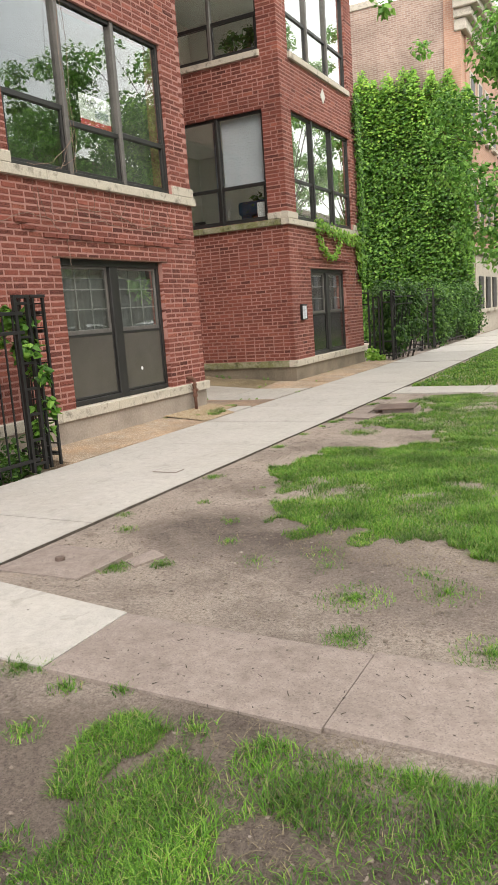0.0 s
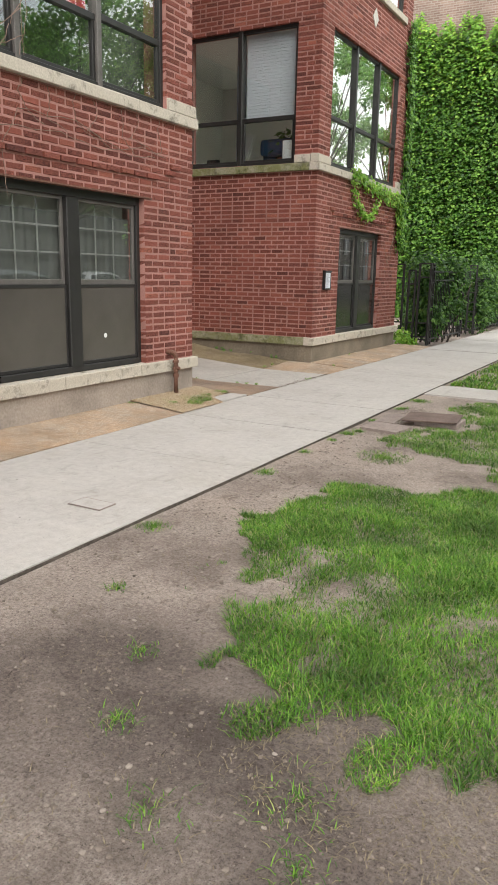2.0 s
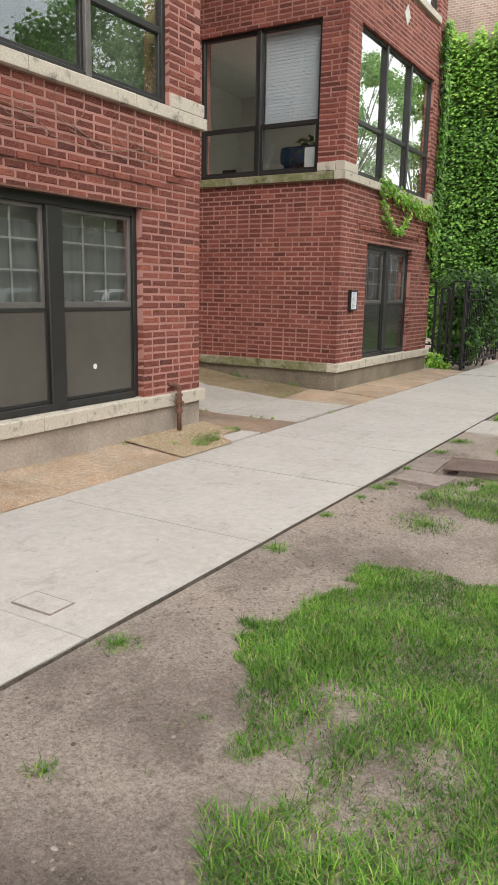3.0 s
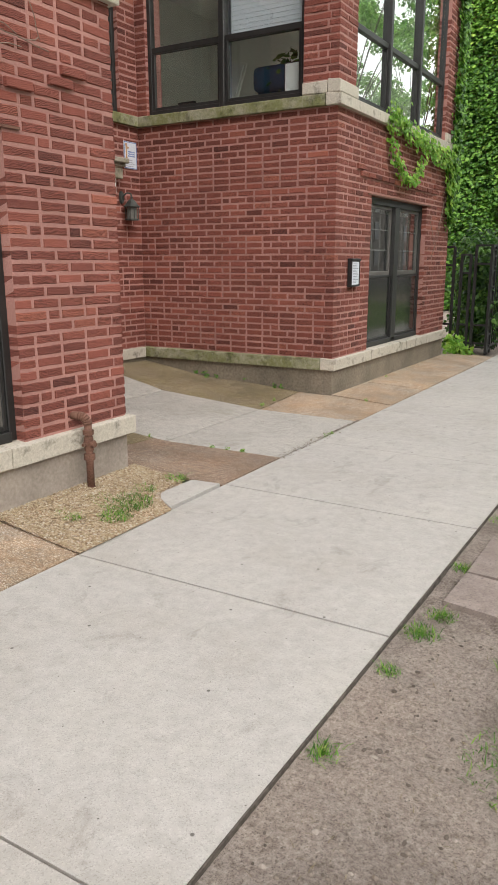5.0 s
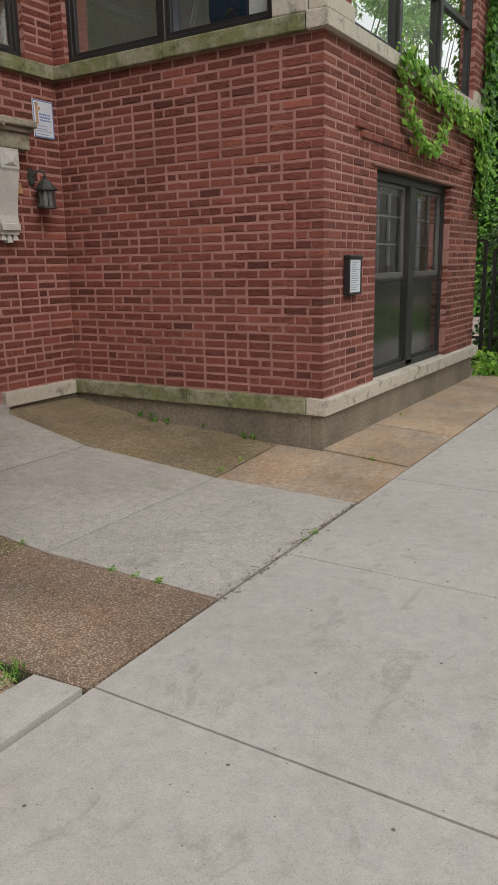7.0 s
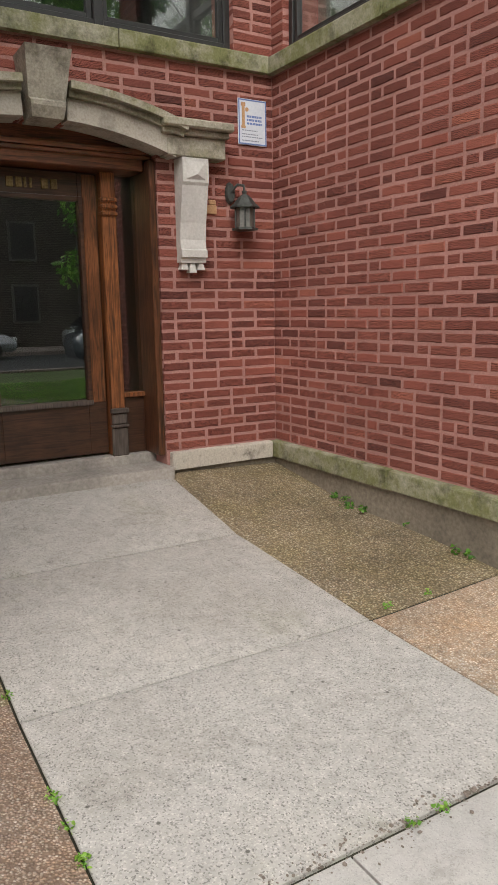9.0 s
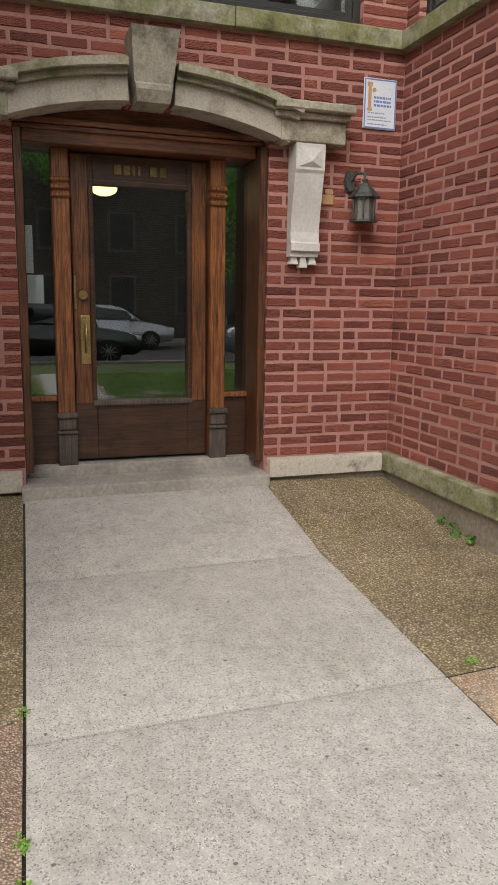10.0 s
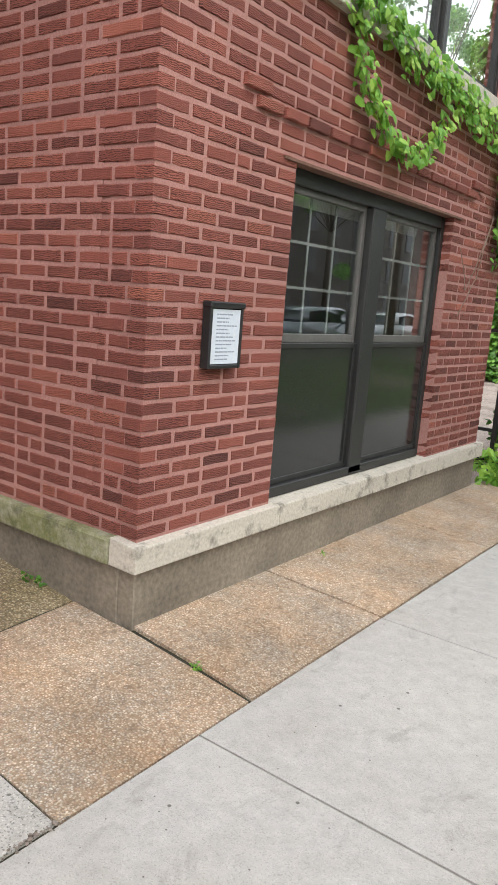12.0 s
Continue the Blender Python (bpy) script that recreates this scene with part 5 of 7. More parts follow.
pebbles("soil_crumbs", cx_, cy_, np.array([ground_z(a, b) for a, b in zip(cx_, cy_)]) + 0.001, 0.002 + 0.0085 * RND.rand(len(cx_)) ** 6, M_CLOD, "loose soil crumbs and small stones")

debris = bmesh.new()
DR = random.Random(31)
for k in range(150):
    x, y = (-2.7 + 2.6 * DR.random(), 1.98 + 0.56 * DR.random()) if k < 90 else (-3.6 + 2.8 * DR.random(), 2.8 + 1.2 * DR.random())
    z = 0.0015 if k < 90 else ground_z(x, y) + 0.004
    a, l = 6.283 * DR.random(), 0.005 + 0.028 * DR.random() ** 3
    tube(debris, (x, y, z), (x + l * math.cos(a), y + l * math.sin(a), z + 0.002), 0.0022, 0.0010, 4)
tagged(new("twigs", mesh_of(debris, "twigs", M_BARK)), "dark dry twigs lying on the old path", "twigs", kind="stuff")

# ---------------------------------------------------------------- gravel bed with the standpipe
bed = [(-6.44, 8.34), (-5.69, 8.27), (-5.69, 9.05), (-5.93, 9.2), (-5.95, 9.55), (-6.44, 9.62)]
bb = bmesh.new()
ring = [bb.verts.new((x, y, 0.045 if x < -6.3 else 0.0)) for x, y in bed]
bb.faces.new(ring)
bmesh.ops.triangulate(bb, faces=bb.faces)
tagged(part("gravel_bed", bb, M_AGG), "tan gravel bed beside the wall", "gravel", kind="structure")
px_, py_ = scatter(bed, 9500, 0.0)
pebbles("gravel", px_, py_, 0.006 + 0.045 * np.clip((-5.75 - px_) / 0.6, 0, 1), 0.0042 + 0.0042 * RND.rand(len(px_)), M_GRAVEL, "loose tan pea gravel beside the wall")
hx, hy = [], []
for cx, cy, r, n in ((-5.98, 8.98, 0.17, 600), (-6.05, 9.25, 0.08, 150), (-5.86, 8.75, 0.1, 200), (-6.2, 8.95, 0.06, 80), (-6.2, 8.62, 0.06, 80), (-6.02, 9.55, 0.09, 160), (-6.05, 8.6, 0.06, 90), (-6.38, 8.3, 0.05, 90)):
    a, q = RND.rand(n) * 6.283, np.sqrt(RND.rand(n)) * r
    hx += list(cx + q * np.cos(a))
    hy += list(cy + q * np.sin(a))
blades("weeds", np.array(hx), np.array(hy), 0.030, M_GRASS, 1.6, 0.0022, zf=lambda x, y: 0.02, label="green grass growing through the gravel")
scrap = thing("broken_slab", "broken corner of pale concrete beside the walk", "slab", kind="structure")
slab("slab", [(-5.94, 9.24), (-5.715, 9.08), (-5.715, 9.64), (-5.93, 9.62)], M_WALK, scrap, lambda x, y: 0.012, 0.08, 4, seed=2)
pipe = thing("standpipe", "rusty iron pipe with a valve beside the foundation", "pipe")
pb = bmesh.new()
PX, PY = -6.33, 9.06
tube(pb, (PX, PY, 0.02), (PX, PY, 0.47), 0.024, 0.024, 14)
tube(pb, (PX, PY, 0.02), (PX, PY, 0.05), 0.034, 0.03, 14)
part("riser", pb, M_RUST, pipe, smooth=True)
vb = tube(bmesh.new(), (PX, PY, 0.23), (PX, PY, 0.27), 0.036, 0.036, 8)
tube(vb, (PX, PY, 0.29), (PX, PY, 0.38), 0.03, 0.03, 10)
tube(vb, (PX + 0.05, PY, 0.335), (PX - 0.03, PY, 0.335), 0.02, 0.02, 10)
tube(vb, (PX, PY - 0.055, 0.335), (PX, PY + 0.055, 0.335), 0.012, 0.012, 8)
tube(vb, (PX, PY, 0.395), (PX, PY, 0.425), 0.035, 0.035, 8)
part("valve", vb, M_RUST, pipe)
eb = bmesh.new()
last = Vector((PX, PY, 0.46))
for k in range(1, 7):
    a = k / 6 * math.pi / 2
    nxt = Vector((PX - 0.055 * (1 - math.cos(a)), PY - 0.02 * (1 - math.cos(a)), 0.46 + 0.055 * math.sin(a)))
    tube(eb, last, nxt, 0.029, 0.029, 12)
    last = nxt
tube(eb, last, (-6.45, PY - 0.03, 0.515), 0.026, 0.026, 12)
part("elbow", eb, M_RUST, pipe, smooth=True)

# ---------------------------------------------------------------- things on the ground by the walk
hatch = thing("utility_cover", "rusty brown steel cover plate propped over the soil", "utility cover")
M_PLATE = surface("rusty_plate", (0.13, 0.085, 0.07), (0.22, 0.16, 0.135), 60, 4, 0.8, 0.4, 0.003, 0.6)
hb = block(-3.68, -3.14, 9.16, 9.60, 0.018, 0.034, bevel=0.004)
bmesh.ops.transform(hb, matrix=Matrix.Translation((-3.4, 9.4, 0)) @ pose(0, 0, 0, 1.0, -1.5, 6) @ Matrix.Translation((3.4, -9.4, 0)), verts=hb.verts)
part("plate", hb, M_PLATE, hatch)
part("curb", block(-3.55, -3.12, 9.22, 9.58, -0.09, 0.012, bevel=0.008), M_WALK_OLD, hatch)
pads = thing("old_paving_stones", "old sunken concrete pads beside the walk", "paving", kind="structure")
slab("slab", [(-3.93, 8.72), (-3.55, 8.66), (-3.5, 9.02), (-3.92, 9.08)], M_WALK_OLD, pads, lambda x, y: -0.012, 0.06, 3, seed=5)
slab("slab", [(-3.92, 9.10), (-3.72, 9.09), (-3.74, 9.62), (-3.92, 9.6)], M_WALK_OLD, pads, lambda x, y: -0.015, 0.06, 3, seed=6)
slab("slab", [(-4.0, 2.86), (-3.36, 2.88), (-3.33, 3.36), (-3.95, 3.36)], M_WALK_OLD, pads, lambda x, y: -0.006, 0.08, 3, seed=7)
slab("slab", [(-3.31, 3.26), (-3.20, 3.20), (-3.13, 3.42), (-3.27, 3.50)], M_WALK_OLD, pads, lambda x, y: -0.026, 0.06, 3, seed=8)
cap = tube(bmesh.new(), (-3.68, 3.1, -0.02), (-3.68, 3.1, 0.012), 0.032, 0.028, 16)
tagged(part("valve_cap", cap, M_PLATE, None), "small round iron cap set in the paving", "valve cap")
tagged(part("cover_ring", block(-4.558, -4.302, 5.352, 5.508, -0.002, 0.0030, bevel=0.001), M_WALK_OLD, None), "dark dirt-filled joint round the cover plate", "cover joint", kind="structure")
keyhole = block(-4.55, -4.31, 5.36, 5.5, -0.001, 0.0045, bevel=0.001)
tagged(part("cover_plate", keyhole, M_WALK, None), "small concrete-coloured cover plate in the sidewalk", "cover plate")

# ---------------------------------------------------------------- wall things in the court
def bars(bm, u0, u1, zs, v, hgt, rng, ragged=0.35):
    for z in zs:
        u = u0
        end = u1 - (u1 - u0) * ragged * rng.random()
        while u < end - 0.004:
            w = min(0.008 + 0.016 * rng.random(), end - u)
            cuboid(bm, u, u + w, v - 0.0008, v, z, z + hgt)
            u += w + 0.004
    return bm


M_BLUE = surface("blue_print", (0.13, 0.20, 0.45), (0.18, 0.26, 0.52), 90, 6, 0.5, 0.02, 0.001, 0.9)
M_INK = surface("dark_print", (0.24, 0.26, 0.32), (0.32, 0.34, 0.40), 90, 6, 0.6, 0.02, 0.001, 0.9)
M_TAN = surface("tan_print", (0.45, 0.24, 0.12), (0.60, 0.38, 0.2), 90, 6, 0.5, 0.02, 0.001, 0.9)
M_ENAMEL = surface("pale_enamel", (0.62, 0.66, 0.74), (0.72, 0.75, 0.80), 60, 4, 0.3, 0.02, 0.001, 0.92)
sign = thing("wall_sign", "white enamel sign with blue border and lettering", "sign", DOOR_M)
S0, S1, Z0, Z1 = 12.715, 12.945, 2.515, 2.815
part("board", block(S0, S1, -0.014, -0.005, Z0, Z1, bevel=0.003), M_ENAMEL, sign)
border = bmesh.new()
for a, b, r, s in ((S0 + 0.004, S0 + 0.012, Z0 + 0.004, Z1 - 0.004), (S1 - 0.012, S1 - 0.004, Z0 + 0.004, Z1 - 0.004), (S0 + 0.012, S1 - 0.012, Z1 - 0.012, Z1 - 0.004), (S0 + 0.012, S1 - 0.012, Z0 + 0.004, Z0 + 0.012)):
    cuboid(border, a, b, -0.0155, -0.0135, r, s)
part("border", border, M_BLUE, sign)
emblem = block(S0 + 0.03, S0 + 0.052, -0.0155, -0.0135, 2.63, 2.785, bevel=0.003)
cuboid(emblem, S0 + 0.024, S0 + 0.058, -0.016, -0.0135, 2.765, 2.79, 0.003)
cuboid(emblem, S0 + 0.024, S0 + 0.058, -0.016, -0.0135, 2.622, 2.64, 0.003)
tube(emblem, (S0 + 0.07, -0.0135, 2.745), (S0 + 0.07, -0.016, 2.745), 0.014, 0.014, 14)
part("emblem", emblem, M_TAN, sign)
RB = random.Random(3)
part("lettering", bars(bmesh.new(), S0 + 0.07, S1 - 0.03, (2.695, 2.672, 2.649), -0.0135, 0.014, RB), M_BLUE, sign, "blue lettering as bars")
part("small_print", bars(bmesh.new(), S0 + 0.03, S1 - 0.03, (2.607, 2.582, 2.565, 2.540), -0.0135, 0.007, RB), M_INK, sign, "dark small print as bars")

M_LANTERN = surface("weathered_pewter", (0.07, 0.075, 0.07), (0.14, 0.145, 0.135), 60, 9, 0.6, 0.3, 0.002, 0.6, 0.6)
M_FROST = surface("dirty_lantern_glass", (0.13, 0.13, 0.12), (0.20, 0.19, 0.17), 60, 12, 0.35, 0.1, 0.001, 0.7)
lantern = thing("wall_lantern", "weathered pewter wall lantern on the brick", "wall lamp", DOOR_M)
LU = 12.695
bp = tube(bmesh.new(), (LU - 0.055, -0.006, 2.185), (LU - 0.055, -0.03, 2.185), 0.05, 0.04, 18)
bmesh.ops.scale(bp, vec=(0.75, 1, 1.5), space=Matrix.Translation((-(LU - 0.055), 0, -2.185)), verts=bp.verts)
part("back_plate", bp, M_LANTERN, lantern)
arm = bmesh.new()
pts = [(LU - 0.055, -0.03, 2.19), (LU - 0.03, -0.07, 2.235), (LU, -0.11, 2.225), (LU, -0.115, 2.17)]
for p, q in zip(pts, pts[1:]):
    tube(arm, p, q, 0.009, 0.009, 8)
part("arm", arm, M_LANTERN, lantern)
hat = bmesh.new()
for z0, z1, r0, r1 in ((2.165, 2.19, 0.012, 0.02), (2.14, 2.165, 0.05, 0.022), (2.105, 2.14, 0.078, 0.05), (2.085, 2.105, 0.102, 0.080), (2.076, 2.085, 0.102, 0.102)):
    tube(hat, (LU, -0.115, z0), (LU, -0.115, z1), r0, r1, 6)
part("roof", hat, M_LANTERN, lantern)
cage = tube(bmesh.new(), (LU, -0.115, 1.93), (LU, -0.115, 1.945), 0.088, 0.088, 6)
part("base_ring", cage, M_LANTERN, lantern)
for k in range(6):
    a = k * math.pi / 3
    cage = tube(bmesh.new(), (LU + 0.074 * math.cos(a), -0.115 + 0.074 * math.sin(a), 1.945), (LU + 0.074 * math.cos(a), -0.115 + 0.074 * math.sin(a), 2.078), 0.006, 0.006, 5)
    part("corner_bar", cage, M_LANTERN, lantern)
part("glass", tube(bmesh.new(), (LU, -0.115, 1.946), (LU, -0.115, 2.075), 0.066, 0.066, 6), M_FROST, lantern, "dirty grey lantern glass")
patch = block(12.455, 12.535, -0.011, 0.0, 2.04, 2.10, bevel=0.004)
cuboid(patch, 12.475, 12.53, -0.010, 0.0, 2.101, 2.135, 0.006)
tagged(part("mortar_patch", patch, M_TAN, None), "rough patch of tan mortar on the brick", "wall patch", kind="structure").matrix_basis = DOOR_M

holder = thing("notice_box", "black plastic notice box with a white printed sheet", "notice box", LEFT_M)
B0, B1, BZ0, BZ1 = 13.345, 13.585, 1.185, 1.485
hb2 = bmesh.new()
for a, b, r, s in ((B0, B0 + 0.018, BZ0, BZ1), (B1 - 0.018, B1, BZ0, BZ1), (B0 + 0.018, B1 - 0.018, BZ0, BZ0 + 0.018)):
    cuboid(hb2, a, b, -0.055, -0.004, r, s, 0.004)
cuboid(hb2, B0 - 0.006, B1 + 0.006, -0.062, -0.004, BZ1 - 0.025, BZ1 + 0.004, 0.006)
cuboid(hb2, B0 + 0.018, B1 - 0.018, -0.02, -0.004, BZ0 + 0.018, BZ1 - 0.025)
part("case", hb2, M_IRON, holder)
sheet = part("sheet", block(B0 + 0.02, B1 - 0.02, -0.050, -0.047, BZ0 + 0.022, BZ1 - 0.03), M_ENAMEL, holder, "white sheet with dark print")
part("print", bars(bmesh.new(), B0 + 0.05, B1 - 0.04, [BZ0 + 0.04 + 0.017 * k for k in range(13)], -0.050, 0.006, RB, 0.6), M_INK, sheet)

tile = bmesh.new()
tv = [tile.verts.new((15.15 + a, v, 5.70 + b)) for v in (-0.012, 0.02) for a, b in ((-0.13, 0), (0, -0.15), (0.13, 0), (0, 0.15))]
tile.faces.new(tv[:4])
tile.faces.new(list(reversed(tv[4:])))
for k in range(4):
    tile.faces.new([tv[k], tv[4 + k], tv[4 + (k + 1) % 4], tv[(k + 1) % 4]])
tagged(part("diamond_stone", tile, M_STONE_CLEAN, None), "pale diamond-shaped stone set in the brick", "inlay", kind="structure").matrix_basis = LEFT_M

# ---------------------------------------------------------------- things behind the glass
paper = thing("taped_notice", "white paper taped inside the sidelight", "paper", DOOR_M)
part("sheet", block(10.655, 10.70, PL + 0.046, PL + 0.048, 1.58, 1.86), M_WHITE, paper)
part("lower_sheet", block(10.66, 10.755, PL + 0.046, PL + 0.048, 1.40, 1.57), M_WHITE, paper)
blind = thing("window_blind", "white slatted blind lowered over half the window", "blind", SIDE_M)
for k in range(26):
    z = 5.02 - 0.047 * k
    part("slat", block(-7.79, -6.90, 0.16, 0.19, z, z + 0.043, bevel=0.0), M_ENAMEL, blind)
board = thing("whiteboard", "small white board leaning in the window", "board", SIDE_M)
part("panel", block(-7.12, -6.89, 0.15, 0.165, 3.165, 3.48, bevel=0.003), M_WHITE, board)
part("rim", block(-7.135, -6.88, 0.16, 0.175, 3.16, 3.495, bevel=0.003), M_IRON, board)
M_BLUECLOTH = surface("dark_blue_cloth", (0.02, 0.06, 0.12), (0.035, 0.09, 0.17), 200, 5, 0.9, 0.3, 0.002)
chair = thing("armchair", "dark blue upholstered armchair by the window", "chair", pose(-7.25, 13.85, 3.06))
cb = block(-0.45, 0.45, -0.42, -0.25, 0.25, 0.52, bevel=0.08, segments=3)
part("backrest", cb, M_BLUECLOTH, chair, smooth=True)
part("seat", block(-0.45, 0.45, -0.3, 0.4, 0.0, 0.32, bevel=0.06, segments=3), M_BLUECLOTH, chair, smooth=True)
frame_thing = thing("leaning_frame", "pale picture frame leaning behind the window", "picture frame", pose(-8.2, 13.6, 3.18, -8, 14, 0))
part("panel", block(-0.12, 0.12, 0, 0.02, 0.2, 0.55), M_WHITE, frame_thing)
part("rim", block(-0.15, 0.15, 0.021, 0.035, 0.17, 0.58, bevel=0.004), M_PLASTER, frame_thing)
tagged(part("laptop", block(-8.7, -8.45, 13.40, 13.42, 3.14, 3.30, bevel=0.004), M_IRON, None), "dark laptop screen on the window ledge", "laptop")
curtain = bmesh.new()
cvs = [(x, 0.42 + 0.03 * math.sin(x * 55)) for x in np.arange(-8.12, -7.96, 0.01)]
top_row = [curtain.verts.new((x, y, 5.2)) for x, y in cvs]
low_row = [curtain.verts.new((x, y, 3.1)) for x, y in cvs]
for k in range(len(cvs) - 1):
    curtain.faces.new([top_row[k], top_row[k + 1], low_row[k + 1], low_row[k]])
tagged(part("curtain", curtain, M_INK, None), "narrow dark curtain hanging in the window", "curtain").matrix_basis = SIDE_M
for nm, mm, u0, u1, z in (("roller_blind", LEFT_M, L_LOW[0] + 0.05, L_LOW[1] - 0.05, 1.95), ("roller_blind", LEFT_M, R_LOW[0] + 0.05, R_LOW[1] - 0.05, 2.05)):
    tagged(part(nm, block(u0, u1, 0.26, 0.268, z, 2.16), M_PLASTER, None), "pale fabric roller blind at the window head", "blind").matrix_basis = mm
sticker = tube(bmesh.new(), (8.06, 0.086, 0.76), (8.06, 0.0835, 0.76), 0.024, 0.024, 16)
tagged(part("sticker", sticker, M_WHITE, None), "small round white sticker on the window screen", "sticker").matrix_basis = LEFT_M
M_SHEER = surface("grey_sheer_curtain", (0.15, 0.155, 0.15), (0.20, 0.205, 0.20), 220, 2.5, 0.9, 0.2, 0.002, 0.75)
for mm, u0, u1, z0, z1 in ((LEFT_M, L_LOW[0] + 0.05, (L_LOW[0] + L_LOW[1]) / 2 - 0.03, 1.24, 1.945), (LEFT_M, (L_LOW[0] + L_LOW[1]) / 2 + 0.03, L_LOW[1] - 0.05, 1.24, 1.945)):
    sheer = bmesh.new()
    us = np.linspace(u0, u1, 70)
    rows2 = [[sheer.verts.new((u, 0.175 + 0.003 * math.sin(u * 70) + 0.004 * math.sin(u * 31), z)) for u in us] for z in (z0, z1)]
    for k in range(len(us) - 1):
        sheer.faces.new([rows2[0][k], rows2[0][k + 1], rows2[1][k + 1], rows2[1][k]])
    tagged(part("sheer_curtain", sheer, M_SHEER, None), "grey sheer curtain hanging behind the upper sash", "curtain").matrix_basis = mm
poster = thing("window_poster", "handmade white poster with a red foot inside the window", "poster", LEFT_M)
pm = bmesh.new()
cuboid(pm, 7.31, 7.90, 0.094, 0.097, 3.83, 4.12)
part("sheet", pm, M_WHITE, poster)
M_RED = surface("red_paper", (0.55, 0.03, 0.08), (0.68, 0.05, 0.11), 60, 4, 0.6, 0.02, 0.001)
part("foot", block(7.31, 7.90, 0.093, 0.098, 3.745, 3.829), M_RED, poster)
txt = bpy.data.curves.new("poster_words", "FONT")
txt.body, txt.size, txt.extrude = "VAMOS", 0.105, 0.0005
words = new("words", txt)
txt.materials.append(M_IRON)
words.parent = poster
words.matrix_basis = pose(7.38, 0.0925, 3.99, 90, 0, 0)
part("name_bars", bars(bmesh.new(), 7.60, 7.86, (3.875,), 0.0935, 0.085, random.Random(8), 0.0), M_INK, poster)
hall_lamp = thing("hall_ceiling_lamp", "glowing cream glass dome lamp in the hall", "ceiling lamp")
m_glow, nt_g, b_g = fresh("lamp_glow")
b_g.inputs["Base Color"].default_value = (0.9, 0.8, 0.55, 1)
b_g.inputs["Emission Color"].default_value = (1.0, 0.74, 0.34, 1)
b_g.inputs["Emission Strength"].default_value = 2.4
dome = bmesh.new()
bmesh.ops.create_uvsphere(dome, u_segments=20, v_segments=10, radius=0.115)
bmesh.ops.scale(dome, vec=(1, 1, 0.55), verts=dome.verts)
bmesh.ops.translate(dome, vec=(-11.2, 11.38, 2.38), verts=dome.verts)
part("dome", dome, m_glow, hall_lamp, smooth=True)
part("rim", tube(bmesh.new(), (-11.2, 11.38, 2.41), (-11.2, 11.38, 2.70), 0.04, 0.04, 12), M_BRASS, hall_lamp)


# ---------------------------------------------------------------- potted plants in the side windows
M_POT = surface("terracotta_pot", (0.22, 0.09, 0.05), (0.32, 0.14, 0.08), 60, 5, 0.85, 0.2, 0.002)
for px, pz, pr, n in ((-7.55, 6.16, 0.20, 90), (-7.15, 6.16, 0.22, 120), (-7.35, 3.14, 0.24, 110)):
    pot = thing("potted_plant", "leafy green plant in a clay pot on the sill", "plant", group="window plants")
    py = 13.36 if pz > 5 else 13.6
    part("pot", tube(bmesh.new(), (px, py, pz), (px, py, pz + 0.15), 0.07, 0.095, 14), M_POT, pot)
    stem_bm = bmesh.new()
    for k in range(5):
        tube(stem_bm, (px, py, pz + 0.14), (px + 0.18 * math.cos(k * 1.3), py + 0.05 * math.sin(k * 1.3), pz + 0.3 + 0.05 * k), 0.006, 0.003, 5)
    part("stems", stem_bm, M_BARK, pot)
    blob_leaves("leaves", [(px, py, pz + 0.36), (px - 0.08, py, pz + 0.28), (px + 0.1, py, pz + 0.45)], [pr, pr * 0.7, pr * 0.6], n, 0.09, M_HEDGE, pot)


# ---------------------------------------------------------------- ivy on the front wall
def vine(name, label, path, leaves, spread, size, mat, m, normal=(0, -1, 0), seed=1, stem=0.006):
    """A climbing stem along a path on a wall, with leaves to both sides. Wall coordinates: along, out, up."""
    root = thing(name, label, "vine", m)
    rng = np.random.RandomState(seed)
    path = [Vector(p) for p in path]
    sb = bmesh.new()
    for p, q in zip(path, path[1:]):
        tube(sb, p, q, stem, stem * 0.8, 5)
    part("stem", sb, M_VINE, root)
    seg = [(q - p).length for p, q in zip(path, path[1:])]
    pick = rng.choice(len(seg), leaves, p=np.array(seg) / sum(seg))
    f = rng.rand(leaves)
    base = np.array([path[i].lerp(path[i + 1], t)[:] for i, t in zip(pick, f)])
    base += rng.normal(size=(leaves, 3)) * np.array([spread, 0.0, spread])
    base[:, 1] = -0.03 - 0.10 * rng.rand(leaves)
    nrm = np.array(normal) + rng.normal(size=(leaves, 3)) * 0.35 + np.array([0, 0, 0.45])
    tips = np.array([0, -0.2, -1.0]) + rng.normal(size=(leaves, 3)) * 0.45
    ob = new("leaves", leaf_mesh("leaves", base, nrm, tips, size * (0.5 + 0.8 * rng.rand(leaves)), mat, 1.05))
    ob.parent = root
    tagged(ob, kind="stuff")
    return root


vine("ivy_vine", "bright green ivy trailing from the stone band", [(14.35, -0.05, 3.08), (14.45, -0.05, 2.8), (14.62, -0.04, 2.6), (14.95, -0.04, 2.45), (15.3, -0.04, 2.5), (15.6, -0.04, 2.78)], 290, 0.035, 0.060, M_IVY_YOUNG, LEFT_M, seed=2)
vine("ivy_vine", "thick green ivy along the stone band", [(14.3, -0.06, 3.14), (14.7, -0.07, 3.06), (15.2, -0.07, 2.98), (15.9, -0.07, 2.93), (16.6, -0.07, 2.90), (17.15, -0.07, 2.86)], 800, 0.07, 0.060, M_IVY_YOUNG, LEFT_M, seed=3)
